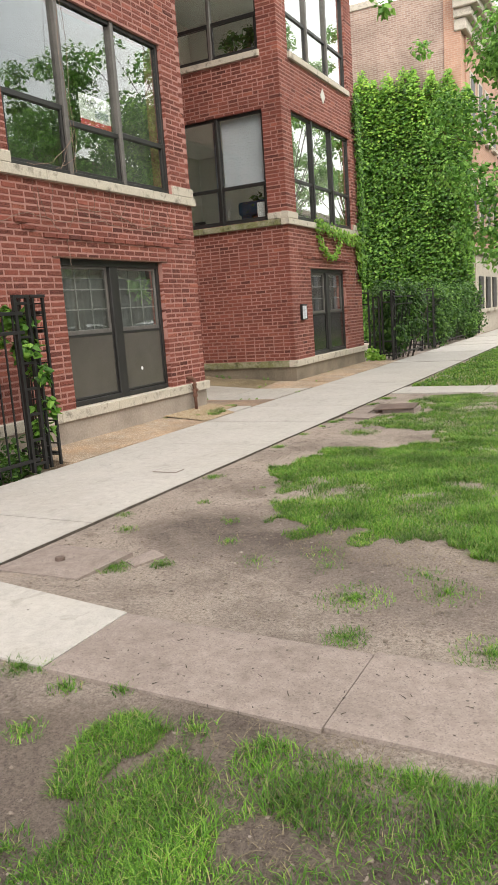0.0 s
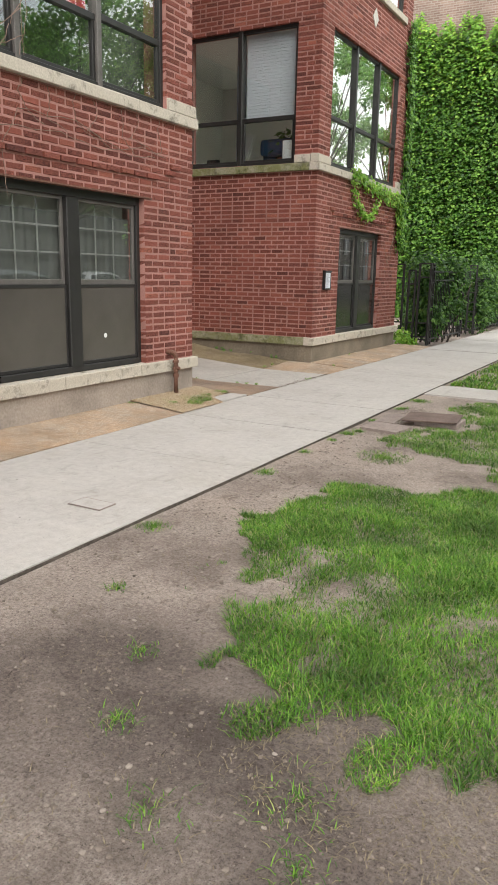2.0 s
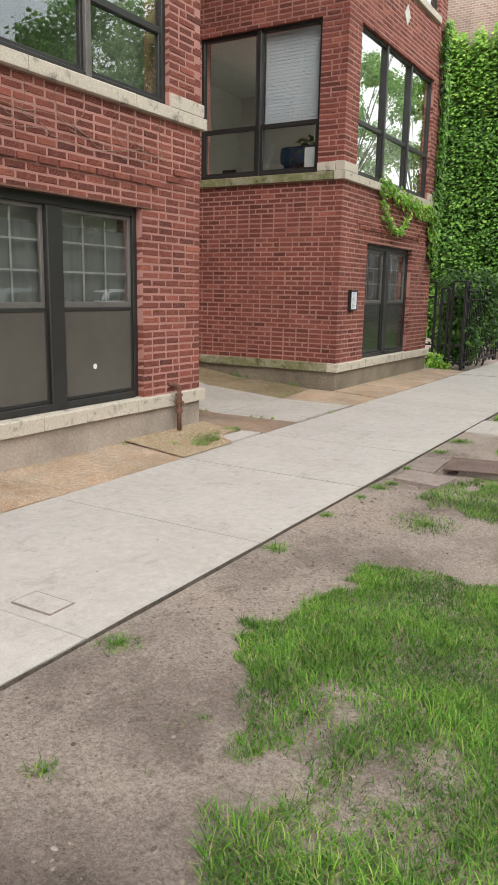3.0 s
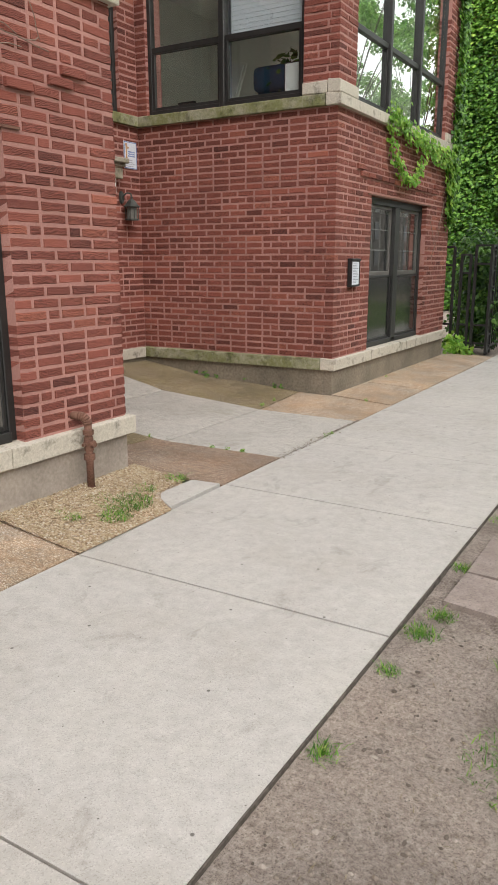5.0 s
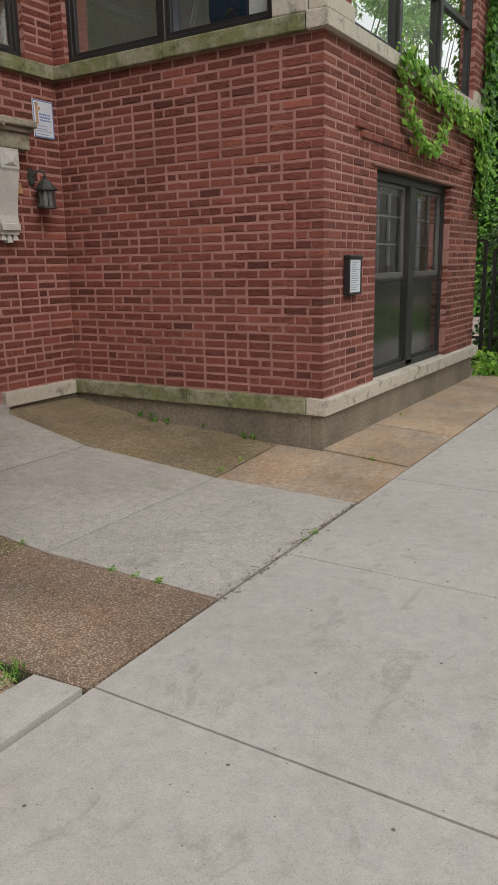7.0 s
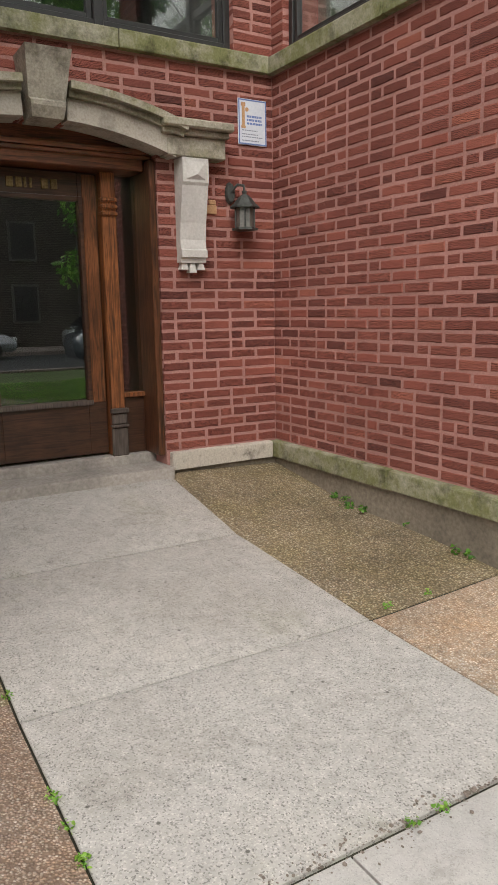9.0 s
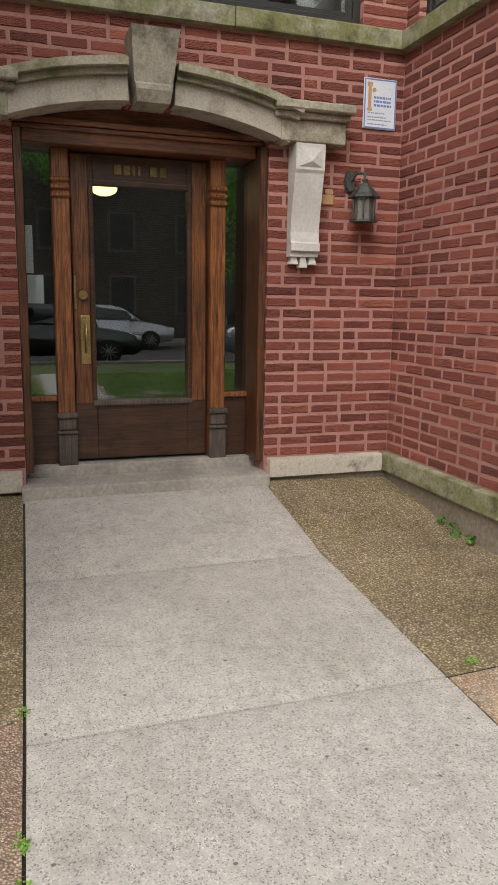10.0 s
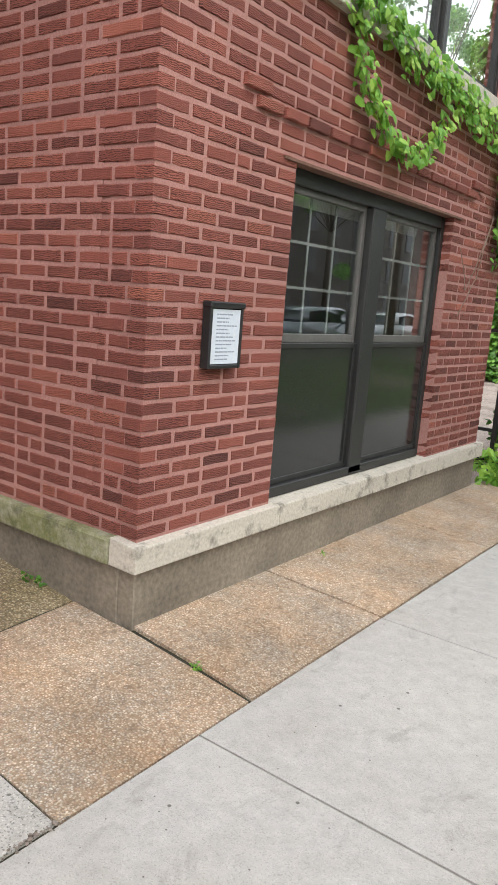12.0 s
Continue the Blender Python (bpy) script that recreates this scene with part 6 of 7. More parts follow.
vine("ivy_vine", "green ivy hanging at the corner of the wall", [(17.05, -0.05, 6.1), (16.95, -0.05, 5.6), (17.08, -0.05, 5.0), (17.1, -0.05, 4.2), (17.1, -0.05, 3.4), (17.0, -0.05, 2.9), (16.95, -0.05, 2.4), (16.98, -0.05, 2.0)], 2300, 0.07, 0.062, M_IVY, LEFT_M, seed=4)
vine("ivy_vine", "bright green ivy hanging at the corner of the wall", [(16.9, -0.05, 3.0), (16.85, -0.05, 2.6), (17.0, -0.05, 2.2)], 260, 0.08, 0.075, M_IVY_YOUNG, LEFT_M, seed=5)


def dry_stem(path, seed):
    rng = random.Random(seed)
    root = thing("dry_vine", "thin dry vine stems clinging to the brick", "vine", LEFT_M)
    sb = bmesh.new()
    for a, b in zip(path, path[1:]):
        a, b = Vector((a[0], -0.012, a[1])), Vector((b[0], -0.012, b[1]))
        last = a
        for k in range(1, 5):
            nxt = a.lerp(b, k / 4) + Vector(((rng.random() - 0.5) * 0.03, 0, (rng.random() - 0.5) * 0.03))
            tube(sb, last, nxt, 0.0035, 0.003, 4)
            last = nxt
    part("stem", sb, M_VINE, root)


dry_stem([(6.75, 2.0), (6.7, 2.4), (6.9, 2.72), (7.6, 2.75), (8.4, 2.55), (8.8, 2.6)], 1)
dry_stem([(6.7, 2.4), (6.4, 2.6), (6.3, 2.9)], 2)
dry_stem([(7.0, 3.15), (6.98, 3.8), (6.9, 4.4), (6.95, 5.0)], 3)
dry_stem([(6.98, 3.5), (6.6, 3.2), (6.2, 3.13)], 4)
for k in range(9):
    VR = random.Random(50 + k)
    u = 6.2 + 0.33 * k + 0.1 * VR.random()
    dry_stem([(u, 2.97), (u + 0.1 * (VR.random() - 0.5), 2.86), (u + 0.25 * (VR.random() - 0.5), 2.78 - 0.12 * VR.random()), (u + 0.4 * (VR.random() - 0.3), 2.70 - 0.15 * VR.random())], 60 + k)
dry_stem([(5.4, 2.05), (5.7, 2.5), (6.1, 2.62), (6.7, 2.56), (7.4, 2.62), (8.0, 2.55), (8.6, 2.66), (9.0, 2.60)], 71)
dry_stem([(6.95, 3.14), (7.05, 3.5), (7.0, 4.0), (7.06, 4.6), (7.0, 5.1)], 72)
dry_stem([(7.0, 3.3), (6.8, 3.2), (6.65, 3.14)], 73)
dry_stem([(7.02, 3.6), (6.85, 3.35), (6.75, 3.15)], 74)
dry_stem([(16.2, 2.0), (16.4, 1.7), (16.7, 2.1), (16.9, 2.4)], 5)
dry_stem([(16.3, 1.5), (16.6, 1.8), (16.8, 2.3)], 6)

# ---------------------------------------------------------------- iron fences
def bar(bm, x, y, z0, z1, w=0.012):
    cuboid(bm, x - w, x + w, y - w, y + w, z0, z1)


def fence_run(name, label, a, b, height, lift=0.0, step=0.13, posts=True, group="iron fences"):
    """A straight run of square iron pickets between two rails, with boxed end posts."""
    root = thing(name, label, "fence", group=group)
    a, b = Vector((*a, 0)), Vector((*b, 0))
    run = b - a
    turn = pose(a.x, a.y, lift, 0, 0, math.degrees(math.atan2(run.y, run.x)))
    root.matrix_basis = turn
    length = run.length
    for z in (0.10, height - 0.28, height - 0.10):
        part("rail", block(0, length, -0.016, 0.016, z, z + 0.034, bevel=0.003), M_IRON, root)
    n = max(2, int(length / step))
    shared = mesh_of(block(-0.007, 0.007, -0.007, 0.007, 0.03, height - 0.06), "picket", M_IRON)
    for k in range(1, n):
        ob = new("picket", shared)
        ob.parent = root
        ob.matrix_basis = pose(length * k / n, 0, 0)
    if posts:
        for x in (0.0, length):
            pb2 = bmesh.new()
            for dx in (-0.085, 0.085):
                bar(pb2, x + dx, 0, 0.0, height + 0.06, 0.018)
            for z in (0.06, 0.30, 0.55, 0.80, 1.05, 1.30, height):
                cuboid(pb2, x - 0.067, x + 0.067, -0.014, 0.014, z, z + 0.025)
            cuboid(pb2, x - 0.103, x + 0.103, -0.018, 0.018, height + 0.061, height + 0.09)
            part("post", pb2, M_IRON, root)
    return root


yard_posts = thing("iron_fence", "black iron boxed posts closing the side yard", "fence", group="iron fences")
for px, hgt, wid in ((-6.56, 1.68, 0.10), (-6.27, 1.56, 0.07), (-6.0, 1.70, 0.12)):
    pb3 = bmesh.new()
    for dx in (-wid, wid):
        bar(pb3, px + dx, 17.7, 0.0, hgt, 0.02)
    for z in (0.10, 0.45, hgt - 0.3, hgt - 0.02):
        cuboid(pb3, px - wid, px + wid, 17.682, 17.718, z, z + 0.03)
    part("post", pb3, M_IRON, yard_posts)
part("rail", block(-6.6, -5.9, 17.69, 17.71, 0.16, 0.19), M_IRON, yard_posts)
fence_run("iron_fence", "black iron picket fence along the sidewalk", (-5.9, 17.95), (-5.9, 20.6), 1.62)
fence_run("iron_gate", "black iron gate standing open into the yard", (-5.95, 21.9), (-6.9, 21.5), 1.66, step=0.1, posts=True)
fence_run("iron_fence", "black iron picket fence along the sidewalk with hedge behind", (-5.9, 22.1), (-5.9, 29.3), 1.5)
fence_run("iron_fence", "black iron fence overgrown with ivy", (-5.79, 2.2), (-5.79, 5.2), 1.62)
fence_run("iron_fence", "black iron fence closing the strip beside the wall", (-6.38, 5.58), (-5.84, 5.52), 1.62, posts=False)
post_bm = bmesh.new()
for dx, dy in ((0, 0), (0.16, 0.02), (0.0, 0.16), (0.15, 0.17)):
    bar(post_bm, -5.95 + dx, 5.34 + dy, 0.0, 1.68, 0.013)
for z in np.arange(0.1, 1.63, 0.117):
    cuboid(post_bm, -5.965, -5.785, 5.326, 5.354, z, z + 0.012)
    cuboid(post_bm, -5.965, -5.785, 5.49, 5.518, z, z + 0.012)
    cuboid(post_bm, -5.964, -5.936, 5.354, 5.49, z, z + 0.012)
cuboid(post_bm, -5.975, -5.775, 5.32, 5.53, 1.683, 1.71, 0.004)
tagged(part("fence_pillar", post_bm, M_IRON, None), "black iron ladder-barred fence pillar with ivy", "fence post", "iron fences")
fence_ivy = thing("fence_ivy", "green ivy climbing over the iron fence", "ivy")
blob_leaves("leaves", [(-5.9, 5.3, 1.45), (-5.85, 5.25, 1.2), (-5.8, 5.35, 0.95), (-5.9, 5.1, 1.5), (-5.85, 5.42, 0.6), (-5.88, 5.38, 0.4), (-6.0, 5.0, 1.3)], [0.13, 0.13, 0.1, 0.12, 0.13, 0.12, 0.12], 460, 0.085, M_IVY, fence_ivy)
shrub = thing("low_ivy", "low green ivy filling the strip behind the fence", "ivy")
blob_leaves("leaves", [(-6.1, y, 0.12) for y in np.arange(3.0, 5.5, 0.25)] + [(-5.95, y, 0.06) for y in np.arange(3.0, 5.5, 0.25)], [0.24] * 10 + [0.14] * 10, 1700, 0.06, M_HEDGE, shrub)
yard_ivy = thing("yard_ivy", "green creeper at the foot of the wall end", "ivy")
blob_leaves("leaves", [(-6.3, 17.35, 0.10), (-6.15, 17.45, 0.06), (-6.45, 17.6, 0.2), (-6.3, 17.7, 0.1)], [0.16, 0.14, 0.2, 0.2], 300, 0.08, M_IVY_YOUNG, yard_ivy)

# ---------------------------------------------------------------- hedge and shrubs in the side yard
hedge = thing("hedge", "dense dark green hedge behind the iron fence", "hedge")
stems = bmesh.new()
hc, hr = [], []
HR = random.Random(12)
for k in range(60):
    y = 22.3 + 7.0 * HR.random()
    hc.append((-6.12 + 0.30 * (HR.random() - 0.5), y, 0.35 + 1.25 * HR.random()))
    hr.append(0.38 + 0.2 * HR.random())
for y in np.arange(22.4, 29.4, 0.5):
    tube(stems, (-6.4, y, -0.1), (-6.35, y + 0.1, 1.2), 0.03, 0.012, 6)
part("stems", stems, M_BARK, hedge)
blob_leaves("foliage", hc, hr, 20000, 0.085, M_HEDGE, hedge)
bush = thing("shrub", "leafy green shrub behind the iron fence", "shrub")
bs = bmesh.new()
for k in range(8):
    tube(bs, (-6.7 + 0.1 * k, 19.2 + 0.1 * k, -0.1), (-6.8 + 0.16 * k, 19.0 + 0.22 * k, 1.3), 0.025, 0.01, 6)
part("stems", bs, M_BARK, bush)
blob_leaves("foliage", [(-6.2 + 0.50 * (HR.random() - 0.5), 18.1 + 2.5 * HR.random(), 0.3 + 1.45 * HR.random()) for _ in range(34)], [0.34] * 34, 7000, 0.09, M_HEDGE, bush)

# ---------------------------------------------------------------- the neighbour's house with the ivy wall
def brick_texture(name, c1, c2, mortar):
    m, nt, b = fresh(name)
    t = node(nt, "TexBrick", Scale=1.0, Mortar_Size=0.012, Brick_Width=0.22, Row_Height=0.075)
    t.inputs["Color1"].default_value, t.inputs["Color2"].default_value, t.inputs["Mortar"].default_value = (*c1, 1), (*c2, 1), (*mortar, 1)
    g = nt.nodes.new("ShaderNodeNewGeometry")
    sep, com = nt.nodes.new("ShaderNodeSeparateXYZ"), nt.nodes.new("ShaderNodeCombineXYZ")
    add = node(nt, "Math")
    nt.links.new(g.outputs["Position"], sep.inputs[0])
    nt.links.new(sep.outputs[0], add.inputs[0])
    nt.links.new(sep.outputs[1], add.inputs[1])
    nt.links.new(add.outputs[0], com.inputs[0])
    nt.links.new(sep.outputs[2], com.inputs[1])
    nt.links.new(com.outputs[0], t.inputs["Vector"])
    c = blend(nt, 1.0, t.outputs[0], ramp(nt, noise_out(nt, 0.8, 5), [(0.3, (0.7, 0.7, 0.7)), (0.65, (1.1, 1.1, 1.1))]), "MULTIPLY")
    nt.links.new(c, b.inputs["Base Color"])
    b.inputs["Roughness"].default_value = 0.9
    bump(nt, b, t.outputs["Fac"], -0.4, 0.01)
    return m


M_COMMON = brick_texture("brown_common_brick", (0.38, 0.265, 0.215), (0.28, 0.180, 0.145), (0.42, 0.355, 0.31))
M_ORANGE = brick_texture("orange_face_brick", (0.46, 0.26, 0.185), (0.40, 0.215, 0.15), (0.46, 0.33, 0.26))
M_GREYSTONE = mossy_stone("greystone", (0.44, 0.40, 0.34), (0.58, 0.53, 0.46), 0.15)
house = thing("neighbour_house", "three-storey brick house with stone base and ivy-covered side", "house")
NY, NX = 29.6, -6.35
part("side_wall", block(-18, NX - 0.25, NY, NY + 0.4, -0.1, 12.6), M_COMMON, house, "brown common brick side wall")
part("parapet", block(-18, -9.6, NY - 0.05, NY + 0.45, 12.601, 12.85, bevel=0.02), M_GREYSTONE, house)
part("quoin", block(NX - 0.7, NX - 0.06, NY - 0.06, NY + 0.5, 3.2, 12.2, bevel=0.02), M_ORANGE, house)
part("front_wall", block(NX - 0.35, NX, NY + 0.501, NY + 36, 3.2, 12.2), M_ORANGE, house, "orange brick front wall")
part("stone_base", block(NX - 0.4, NX + 0.22, NY - 0.04, NY + 36, -0.1, 3.05, bevel=0.02), M_GREYSTONE, house, "pale greystone base storey")
part("belt_course", block(NX - 0.4, NX + 0.38, NY - 0.10, NY + 36, 3.06, 3.3, bevel=0.03), M_GREYSTONE, house)
corn = bmesh.new()
for k, (z0, z1, out) in enumerate(((11.0, 11.4, 0.15), (11.41, 11.7, 0.35), (11.71, 12.0, 0.6), (12.01, 12.35, 0.85))):
    cuboid(corn, NX - 0.3, NX + out, NY - out * 0.5 - 0.08, NY + 36, z0, z1, 0.03)
part("cornice", corn, M_GREYSTONE, house, "heavy stepped stone cornice")
for row, (z0, z1) in enumerate(((0.9, 2.2), (4.2, 6.3), (7.8, 9.9))):
    for k in range(21):
        y = NY + 1.1 + 1.6 * k
        x = NX + (0.221 if row == 0 else 0.001)
        w = part("window", block(x - 0.02, x + 0.04, y, y + 0.95, z0, z1, bevel=0.01), M_GREYSTONE if row else M_FRAME, house)
        part("pane", block(x + 0.041, x + 0.05, y + 0.12, y + 0.83, z0 + 0.12, z1 - 0.1), M_FRAME, w)
        part("sill", block(x - 0.02, x + 0.14, y - 0.08, y + 1.03, z0 - 0.14, z0 - 0.005, bevel=0.01), M_GREYSTONE, w)

ivy_wall = thing("wall_ivy", "dense green ivy covering the neighbour's side wall", "ivy")
n_ivy = 78000
ix = -14.5 + 8.45 * RND.rand(n_ivy)
iz = 11.2 * RND.rand(n_ivy)
limit = 10.0 + 0.9 * wander(ix, ix * 0, 0.8, 3.0) + 0.8 * wander(ix, ix * 0, 3.0, 4.0) - 0.35 * np.clip(ix + 8.8, 0, 3) ** 1.3
keep = iz < limit
ix, iz, lim = ix[keep], iz[keep], limit[keep]
n_ivy = len(ix)
ipos = np.stack([ix, NY - 0.05 - 0.55 * RND.rand(n_ivy) ** 1.6 - 0.16 * wander(ix, iz, 0.9, 6.0), iz], 1)
inor = np.array([0.0, -0.8, 1.1]) + RND.normal(size=(n_ivy, 3)) * 0.35
itip = np.array([0.0, -0.6, -0.9]) + RND.normal(size=(n_ivy, 3)) * 0.35
isz = 0.108 * (0.6 + 0.7 * RND.rand(n_ivy))
young = (iz > lim - 2.8 * RND.rand(n_ivy) ** 1.5) | (RND.rand(n_ivy) < 0.012)
for sel, mm, nm in ((~young, M_IVY, "old_leaves"), (young, M_IVY_YOUNG, "young_leaves")):
    ob = new(nm, leaf_mesh(nm, ipos[sel], inor[sel], itip[sel], isz[sel], mm, 1.0))
    ob.parent = ivy_wall
    tagged(ob, kind="stuff")
iv = bmesh.new()
for k in range(30):
    x = -14 + 7.8 * k / 29
    last = Vector((x, NY - 0.03, -0.05))
    for j in range(6):
        nxt = Vector((x + 0.5 * (HR.random() - 0.5), NY - 0.03, 1.5 * (j + 1)))
        tube(iv, last, nxt, 0.02, 0.015, 5)
        last = nxt
part("stems", iv, M_VINE, ivy_wall)


# ---------------------------------------------------------------- trees
def tree(label, foot, height, crown, leaves, size, seed, low=()):
    """Tapered trunk, limbs to clumps, and clumps of many leaves. crown: centre and radii."""
    root = thing("tree", label, "tree", group="street trees")
    rng = random.Random(seed)
    tb = bmesh.new()
    foot = Vector(foot)
    fork = foot + Vector((0.1, 0.1, height * 0.45))
    tube(tb, foot - Vector((0, 0, 0.1)), foot + Vector((0, 0, 0.35)), 0.26, 0.19, 12)
    tube(tb, foot + Vector((0, 0, 0.34)), fork, 0.19, 0.14, 12)
    part("trunk", tb, M_BARK, root, smooth=True)
    lb = bmesh.new()
    centres, radii = [], []
    c, r = Vector(crown[0]), Vector(crown[1])
    for k in range(46):
        d = Vector((rng.gauss(0, 1), rng.gauss(0, 1), rng.gauss(0, 0.8))).normalized() * (0.45 + 0.55 * rng.random())
        p = c + Vector((d.x * r.x, d.y * r.y, d.z * r.z))
        centres.append(p[:])
        radii.append(0.45 + 0.35 * rng.random())
    for q in low:
        centres.append(q[:3])
        radii.append(q[3])
    for p in centres[:46:2] + [q[:3] for q in low[:-3]]:
        p = Vector(p)
        knee = fork.lerp(p, 0.5) + Vector((0, 0, 0.35))
        tube(lb, fork, knee, 0.036, 0.022, 6)
        tube(lb, knee, p, 0.022, 0.006, 5)
    part("limbs", lb, M_BARK, root)
    blob_leaves("crown", centres, radii, leaves, size, M_TREE, root, 0.75, 0.8)
    return root


tree("green street tree with low leafy branches", (1.5, 16.5, -0.05), 6.0, ((-0.6, 15.8, 5.4), (2.8, 3.0, 2.6)), 23000, 0.090, 21, [(-3.2, 14.2, 2.6, 0.5), (-3.0, 14.0, 3.3, 0.6), (-3.6, 14.3, 3.7, 0.55), (-3.1, 14.4, 4.5, 0.6), (-3.7, 14.6, 4.9, 0.5), (-2.7, 13.8, 2.1, 0.4), (-2.7, 14.0, 5.3, 0.5), (-3.9, 14.2, 4.3, 0.35), (-2.5, 14.2, 3.0, 0.6), (-2.9, 14.6, 2.4, 0.45), (-3.8, 13.0, 5.5, 0.2), (-3.35, 9.6, 5.25, 0.2), (-3.45, 9.5, 5.0, 0.14)])
tree("tall green street tree over the lawn, out of direct view", (3.0, 4.5, -0.05), 9.5, ((2.8, 6.4, 9.4), (4.0, 5.4, 4.2)), 17000, 0.12, 22)
# unseen crown, widened over the front lawn to shade it
tree("tall green street tree over the lawn, out of direct view", (3.0, -4.5, -0.05), 9.0, ((0.9, -1.6, 7.6), (4.8, 4.4, 2.4)), 26000, 0.12, 23)
tree("tall green street tree across the road", (15.2, 13.5, -0.05), 10.0, ((15.4, 13.8, 8.5), (3.4, 3.6, 3.2)), 11000, 0.13, 24)
tree("tall green street tree across the road", (15.2, 4.0, -0.05), 10.0, ((15.4, 3.6, 8.0), (3.4, 3.4, 3.2)), 11000, 0.13, 25)
tree("tall green street tree across the road", (15.2, 22.5, -0.05), 10.0, ((15.4, 22.8, 8.0), (3.4, 3.4, 3.2)), 11000, 0.13, 26)

for ty, tx in ((26.0, 3.0), (35.0, 3.2), (44.0, 3.0), (31.0, 15.2), (40.0, 15.0), (50.0, 15.2)):
    tree("tall green street tree over the parkway", (tx, ty, -0.05), 13.0, ((tx - 0.2, ty + 0.2, 9.8), (4.8, 5.0, 7.0)), 5000 if ty == 26.0 else 13000, 0.13, int(ty))
tree("leafy green tree far down the street", (-1.0, 52.0, -0.05), 8.0, ((-1.2, 52, 6.0), (4.0, 4.0, 4.0)), 6000, 0.26, 31)
tree("leafy green tree far down the street", (2.0, 64.0, -0.05), 9.0, ((1.0, 64, 6.0), (5.0, 5.0, 5.0)), 6000, 0.3, 32)
tree("leafy green tree far down the street", (-4.5, 74.0, -0.05), 9.0, ((-4.0, 74, 6.0), (6.0, 5.0, 5.0)), 6000, 0.32, 33)

# ---------------------------------------------------------------- street behind, seen in the glass
tagged(part("road", block(4.6, 13.6, -60, 90, -0.2, -0.12), M_ASPHALT), "worn grey asphalt road", "road", kind="structure")
for x in (4.42, 13.6):
    tagged(part("kerb", block(x, x + 0.18, -60, 90, -0.2, 0.02, bevel=0.015), M_WALK_OLD), "concrete kerb along the road", "kerb", kind="structure")
tagged(part("street_lawn", block(1.62, 4.4, -30, 60, -0.2, -0.04), M_TURF), "thin green parkway lawn beside the road", "lawn", kind="structure")
tagged(part("far_pavement", block(13.8, 18.0, -60, 90, -0.2, 0.0), M_WALK_OLD), "concrete sidewalk across the road", "sidewalk", kind="structure")
opposite = thing("opposite_house", "grey stone and siding houses across the road", "house")
M_SIDING = brick_texture("dark_rough_stone", (0.075, 0.062, 0.050), (0.035, 0.030, 0.026), (0.14, 0.125, 0.11))
part("front", block(19.5, 27, -14, 95, -0.1, 11.4), M_SIDING, opposite)
part("roof", block(19.2, 27.3, -14.3, 95.3, 11.401, 11.9, bevel=0.05), M_FOUND, opposite)
for row in range(4):
    for k in range(35):
        y = -12 + 3.0 * k
        w = part("window", block(19.42, 19.52, y, y + 1.2, 1.0 + 2.7 * row, 2.7 + 2.7 * row, bevel=0.01), M_FRAME_GREY, opposite)
        part("pane", block(19.40, 19.419, y + 0.1, y + 1.1, 1.1 + 2.7 * row, 2.6 + 2.7 * row), M_FRAME, w)


def car_paint(name, colour, rough=0.25):
    m, nt, b = fresh(name)
    c = blend(nt, noise_out(nt, 3, 3), colour, tuple(0.85 * v for v in colour))
    nt.links.new(c, b.inputs["Base Color"])
    b.inputs["Roughness"].default_value = rough
    b.inputs["Metallic"].default_value = 0.3
    b.inputs["Coat Weight"].default_value = 0.6
    return m


M_TYRE = surface("tyre_rubber", (0.012, 0.012, 0.012), (0.022, 0.022, 0.022), 60, 5, 0.85, 0.3, 0.003)
M_RIM = surface("alloy_rim", (0.45, 0.46, 0.47), (0.60, 0.61, 0.62), 60, 5, 0.3, 0.05, 0.001, 0.8, 0.9)
M_CARGLASS, _nt, _b = fresh("car_glass")
_b.inputs["Base Color"].default_value, _b.inputs["Roughness"].default_value = (0.012, 0.014, 0.016, 1), 0.06
M_LENS, _nt, _b = fresh("lamp_lens")
_b.inputs["Base Color"].default_value, _b.inputs["Roughness"].default_value = (0.55, 0.56, 0.58, 1), 0.15


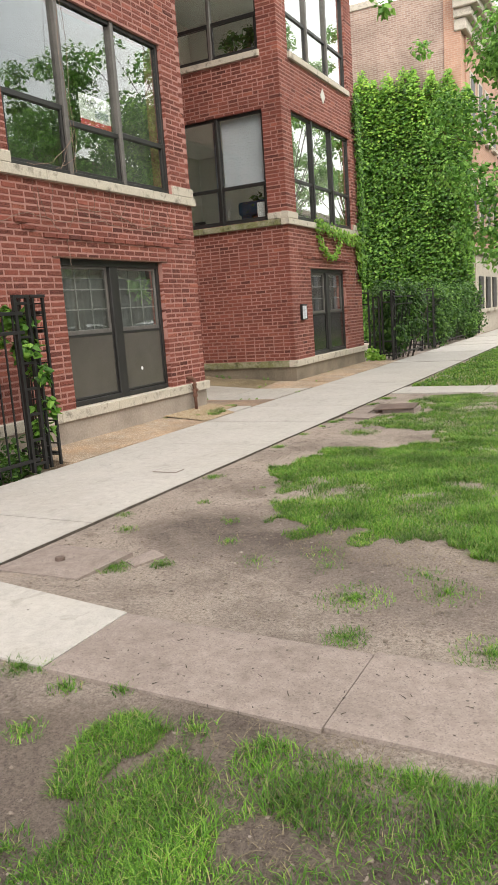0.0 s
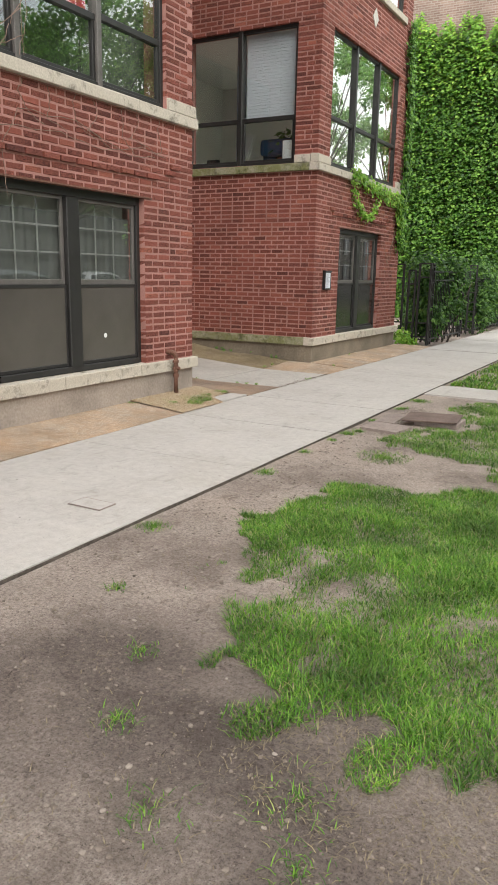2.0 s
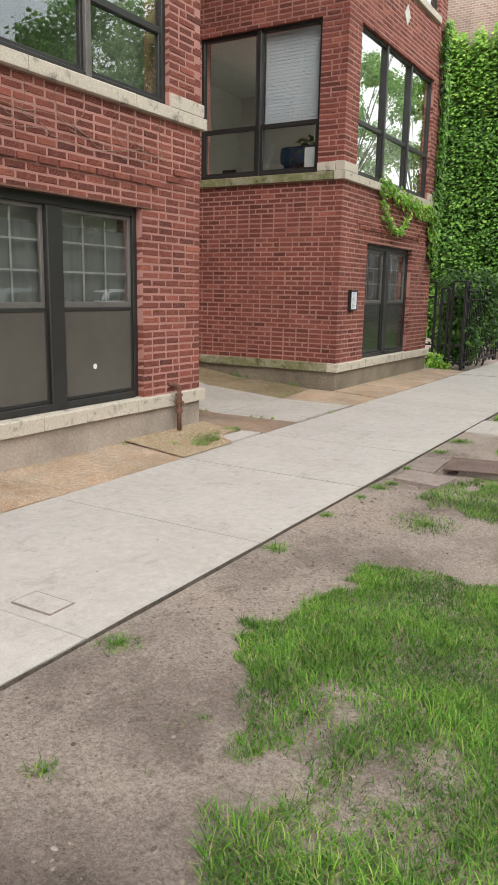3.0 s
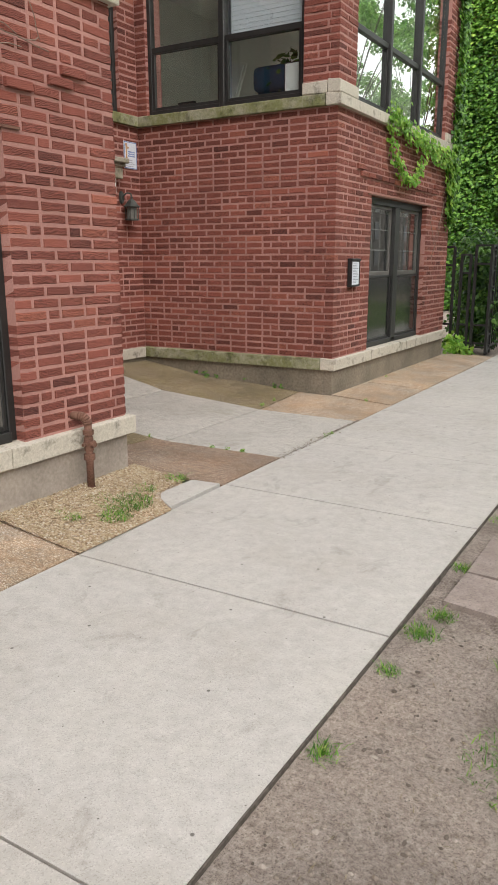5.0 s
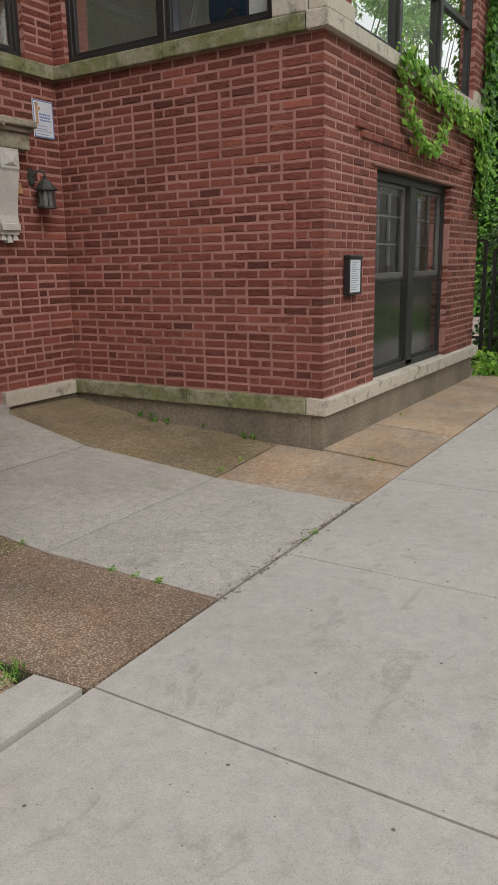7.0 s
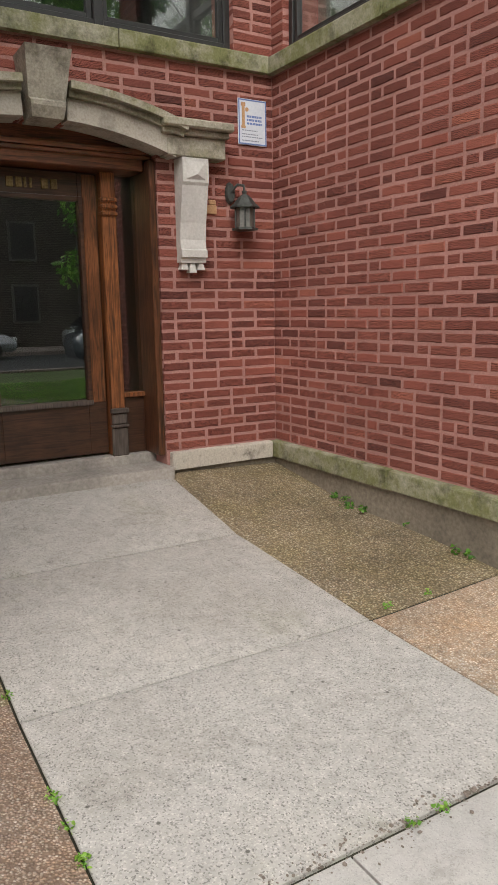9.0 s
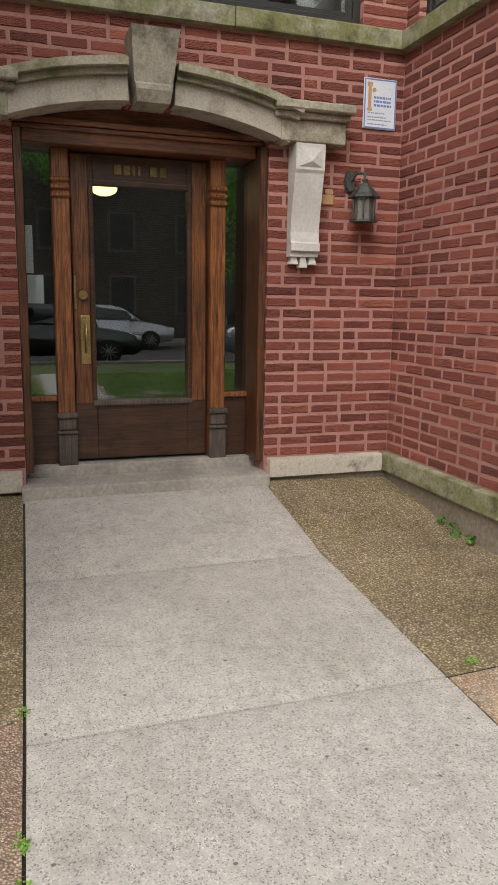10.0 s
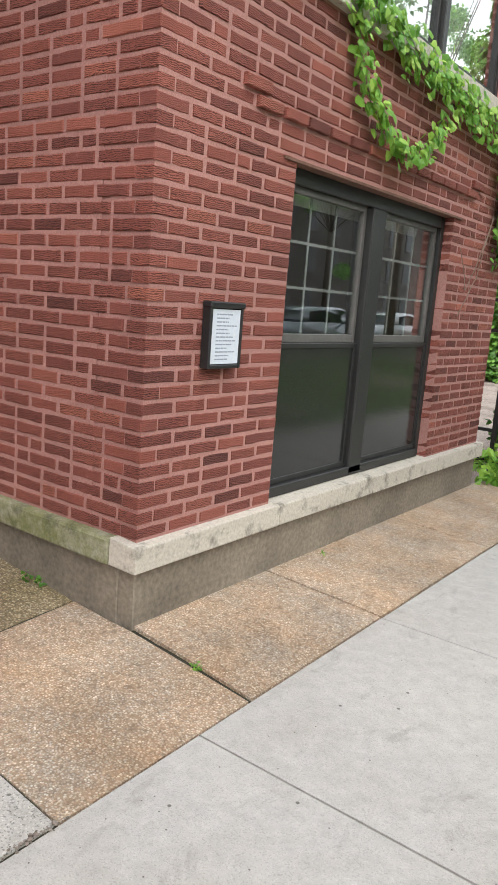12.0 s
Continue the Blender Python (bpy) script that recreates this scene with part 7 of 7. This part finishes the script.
def car(label, x, y, paint):
    """A parked car, its nose to +y."""
    root = thing("car", label, "car", pose(x, y, -0.12), "parked cars")
    side = [(-2.25, 0.32), (-2.3, 0.62), (-2.24, 0.92), (-1.95, 1.0), (-1.0, 1.02), (0.6, 1.0), (1.3, 0.93), (1.95, 0.82), (2.24, 0.66), (2.28, 0.40), (2.15, 0.26), (-2.1, 0.24)]
    roof = [(-2.05, 0.99), (-1.55, 1.42), (-0.8, 1.53), (0.1, 1.51), (0.55, 1.40), (1.25, 0.96)]

    def shell(profile, halves):
        bm = bmesh.new()
        rows = [[bm.verts.new((s * h, py, pz)) for (py, pz), h in zip(profile, halves)] for s in (-1, 1)]
        k = len(profile)
        for i in range(k):
            j = (i + 1) % k
            bm.faces.new([rows[0][i], rows[0][j], rows[1][j], rows[1][i]])
        bm.faces.new(rows[0])
        bm.faces.new(list(reversed(rows[1])))
        bmesh.ops.bevel(bm, geom=list(bm.edges), offset=0.05, segments=2, affect="EDGES")
        return bm

    part("body", shell(side, [0.88] * 12), paint, root, smooth=True)
    part("cabin", shell(roof, [0.80, 0.66, 0.62, 0.62, 0.64, 0.80]), paint, root, smooth=True)
    for s in (-1, 1):
        for y0, y1, z1a, z1b in ((-1.35, -0.42, 1.36, 1.44), (-0.34, 0.62, 1.44, 1.32)):
            g = bmesh.new()
            q = [(0.80, y0 - 0.12, 1.05), (0.79, y1 + 0.22, 1.03), (0.675, y1, z1b), (0.672, y0, z1a)]
            a = [g.verts.new((s * (px + 0.012), py, pz)) for px, py, pz in q]
            b = [g.verts.new((s * (px - 0.03), py, pz)) for px, py, pz in q]
            g.faces.new(a)
            g.faces.new(list(reversed(b)))
            for i in range(4):
                g.faces.new([a[i], b[i], b[(i + 1) % 4], a[(i + 1) % 4]])
            part("side_window", g, M_CARGLASS, root)
        part("headlight", block(*sorted((s * 0.55, s * 0.84)), 2.10, 2.27, 0.62, 0.76, bevel=0.03), M_LENS, root)
        part("mirror", block(*sorted((s * 0.86, s * 1.03)), 0.72, 0.86, 1.0, 1.13, bevel=0.04), paint, root)
        for wy in (-1.42, 1.42):
            tyre = part("wheel", tube(bmesh.new(), (s * 0.70, wy, 0.33), (s * 0.90, wy, 0.33), 0.33, 0.33, 28), M_TYRE, root)
            rim = tube(bmesh.new(), (s * 0.89, wy, 0.33), (s * 0.912, wy, 0.33), 0.07, 0.06, 14)
            for k in range(10):
                a = k * math.pi / 5
                tube(rim, (s * 0.908, wy, 0.33), (s * 0.908, wy + 0.22 * math.cos(a), 0.33 + 0.22 * math.sin(a)), 0.022, 0.016, 5)
            part("rim", rim, M_RIM, tyre)
    for py0, pz0, py1, pz1 in ((0.62, 1.385, 1.16, 1.03), (-1.62, 1.38, -1.98, 1.06)):
        g = bmesh.new()
        d = 0.015 if py0 > 0 else -0.015
        a = [g.verts.new(p) for p in ((-0.6, py0 + d, pz0), (0.6, py0 + d, pz0), (0.74, py1 + d, pz1 + 0.01), (-0.74, py1 + d, pz1 + 0.01))]
        b = [g.verts.new((v.co.x, v.co.y - 3 * d, v.co.z - 0.03)) for v in a]
        g.faces.new(a)
        g.faces.new(list(reversed(b)))
        for i in range(4):
            g.faces.new([a[i], b[i], b[(i + 1) % 4], a[(i + 1) % 4]])
        part("windscreen", g, M_CARGLASS, root)
    return root


car("black parked car at the kerb", 5.8, 11.6, car_paint("black_paint", (0.012, 0.012, 0.014)))
silver = car("silver parked car across the road", 12.3, 13.9, car_paint("silver_paint", (0.42, 0.43, 0.45)))
white = car("white parked van across the road", 12.3, 20.5, car_paint("white_paint", (0.7, 0.71, 0.72)))
grey = car("grey parked car at the kerb", 5.8, 18.6, car_paint("grey_paint", (0.16, 0.18, 0.20)))
car("dark blue parked car at the kerb", 5.8, 1.5, car_paint("blue_paint", (0.02, 0.035, 0.07)))

for src, x, y in ((white, 5.8, 27.5), (grey, 5.8, 34.0), (silver, 5.8, 41.0), (white, 12.3, 30.0), (grey, 12.3, 37.5), (silver, 12.3, 46.0)):
    copy_thing(src, pose(x, y, -0.12))

# ---------------------------------------------------------------- weeds in the court joints
weeds = thing("court_weeds", "small green weeds at the foot of the wall", "weeds")
wc = [(-8.05, 12.93), (-7.9, 12.95), (-7.5, 12.94), (-7.1, 12.94), (-7.02, 12.95), (-8.2, 12.94)]
blob_leaves("leaves", [(x, y, court_z(x, y) + 0.035) for x, y in wc], [0.05, 0.03, 0.025, 0.03, 0.025, 0.03], 120, 0.024, M_IVY, weeds)
crack = thing("joint_weeds", "tiny green weeds in the paving joints", "weeds")
spots = [(-6.2, left_edge(-6.2) - 0.01), (-6.35, left_edge(-6.35) - 0.01), (-6.05, left_edge(-6.05) - 0.01), (-7.0, left_edge(-7.0) - 0.01), (-6.87, 12.25), (-6.87, 12.5), (-6.0, 12.95), (-5.71, 11.3), (-5.71, 11.42), (-6.35, 14.5)]
blob_leaves("leaves", [(x, y, court_z(x, y) + 0.006) for x, y in spots], [0.022] * len(spots), 300, 0.013, M_IVY_YOUNG, crack)

# ---------------------------------------------------------------- bricks
def zone(o):
    return [(a, b, c, d) for a, b, c, d in o] + [(a - 0.03, b + 0.03, SILL_3 - 0.12, SILL_3) for a, b, c, d in o if c == SILL_3]


def steps(u0, u1):
    """The stepped brick ledge over a ground-floor window."""
    return [(u0 - 0.3, u1 + 0.3, 2.36, 2.44), (u0 - 0.55, u0 - 0.25, 2.44, 2.51), (u0 - 0.6, u0 - 0.5, 2.51, 2.60), (u1 + 0.25, u1 + 0.5, 2.44, 2.51), (u1 + 0.45, u1 + 0.6, 2.51, 2.60)]


lay_bricks(wall_left, 4.2, LEFT_END, SILL_TOP, BAND_LOW, zone(openings_left), (8.5, 9.6, 0.4, 3.0), (None, 0), steps(*L_LOW), 11)
lay_bricks(wall_left, 4.2, LEFT_END, BLOCK_TOP, TOP, zone(openings_left), None, (None, 0), None, 12)
lay_bricks(wall_right, SIDE, 17.15, SILL_TOP, BAND_LOW, zone(openings_right), (12.9, 14.5, 0.4, 2.0), (0, None), steps(*R_LOW), 13)
lay_bricks(wall_right, SIDE, 17.15, BLOCK_TOP, TOP, zone(openings_right), None, (0, None), None, 14)
lay_bricks(wall_side, DOOR_X, FX, SILL_TOP, BAND_LOW, [], (-8.2, FX, 0.6, 2.0), (None, 1), None, 15)
lay_bricks(wall_side, DOOR_X, FX, BLOCK_TOP, TOP, zone(openings_side), None, (None, 1), None, 16)
lay_bricks(wall_door, LEFT_END, SIDE, SILL_TOP, BAND_LOW, openings_door, (11.9, 13.0, 0.4, 3.0), (None, None), None, 17)
lay_bricks(wall_side, DOOR_X, S_UP[0], BAND_TOP, BLOCK_TOP, [], None, (None, None), None, 26)
lay_bricks(wall_door, LEFT_END, SIDE, BAND_TOP, TOP, openings_door, None, (None, None), None, 18)
lay_bricks(wall_left_side, -FX, -DOOR_X, SILL_TOP, TOP, [], None, (1, None), None, 19)
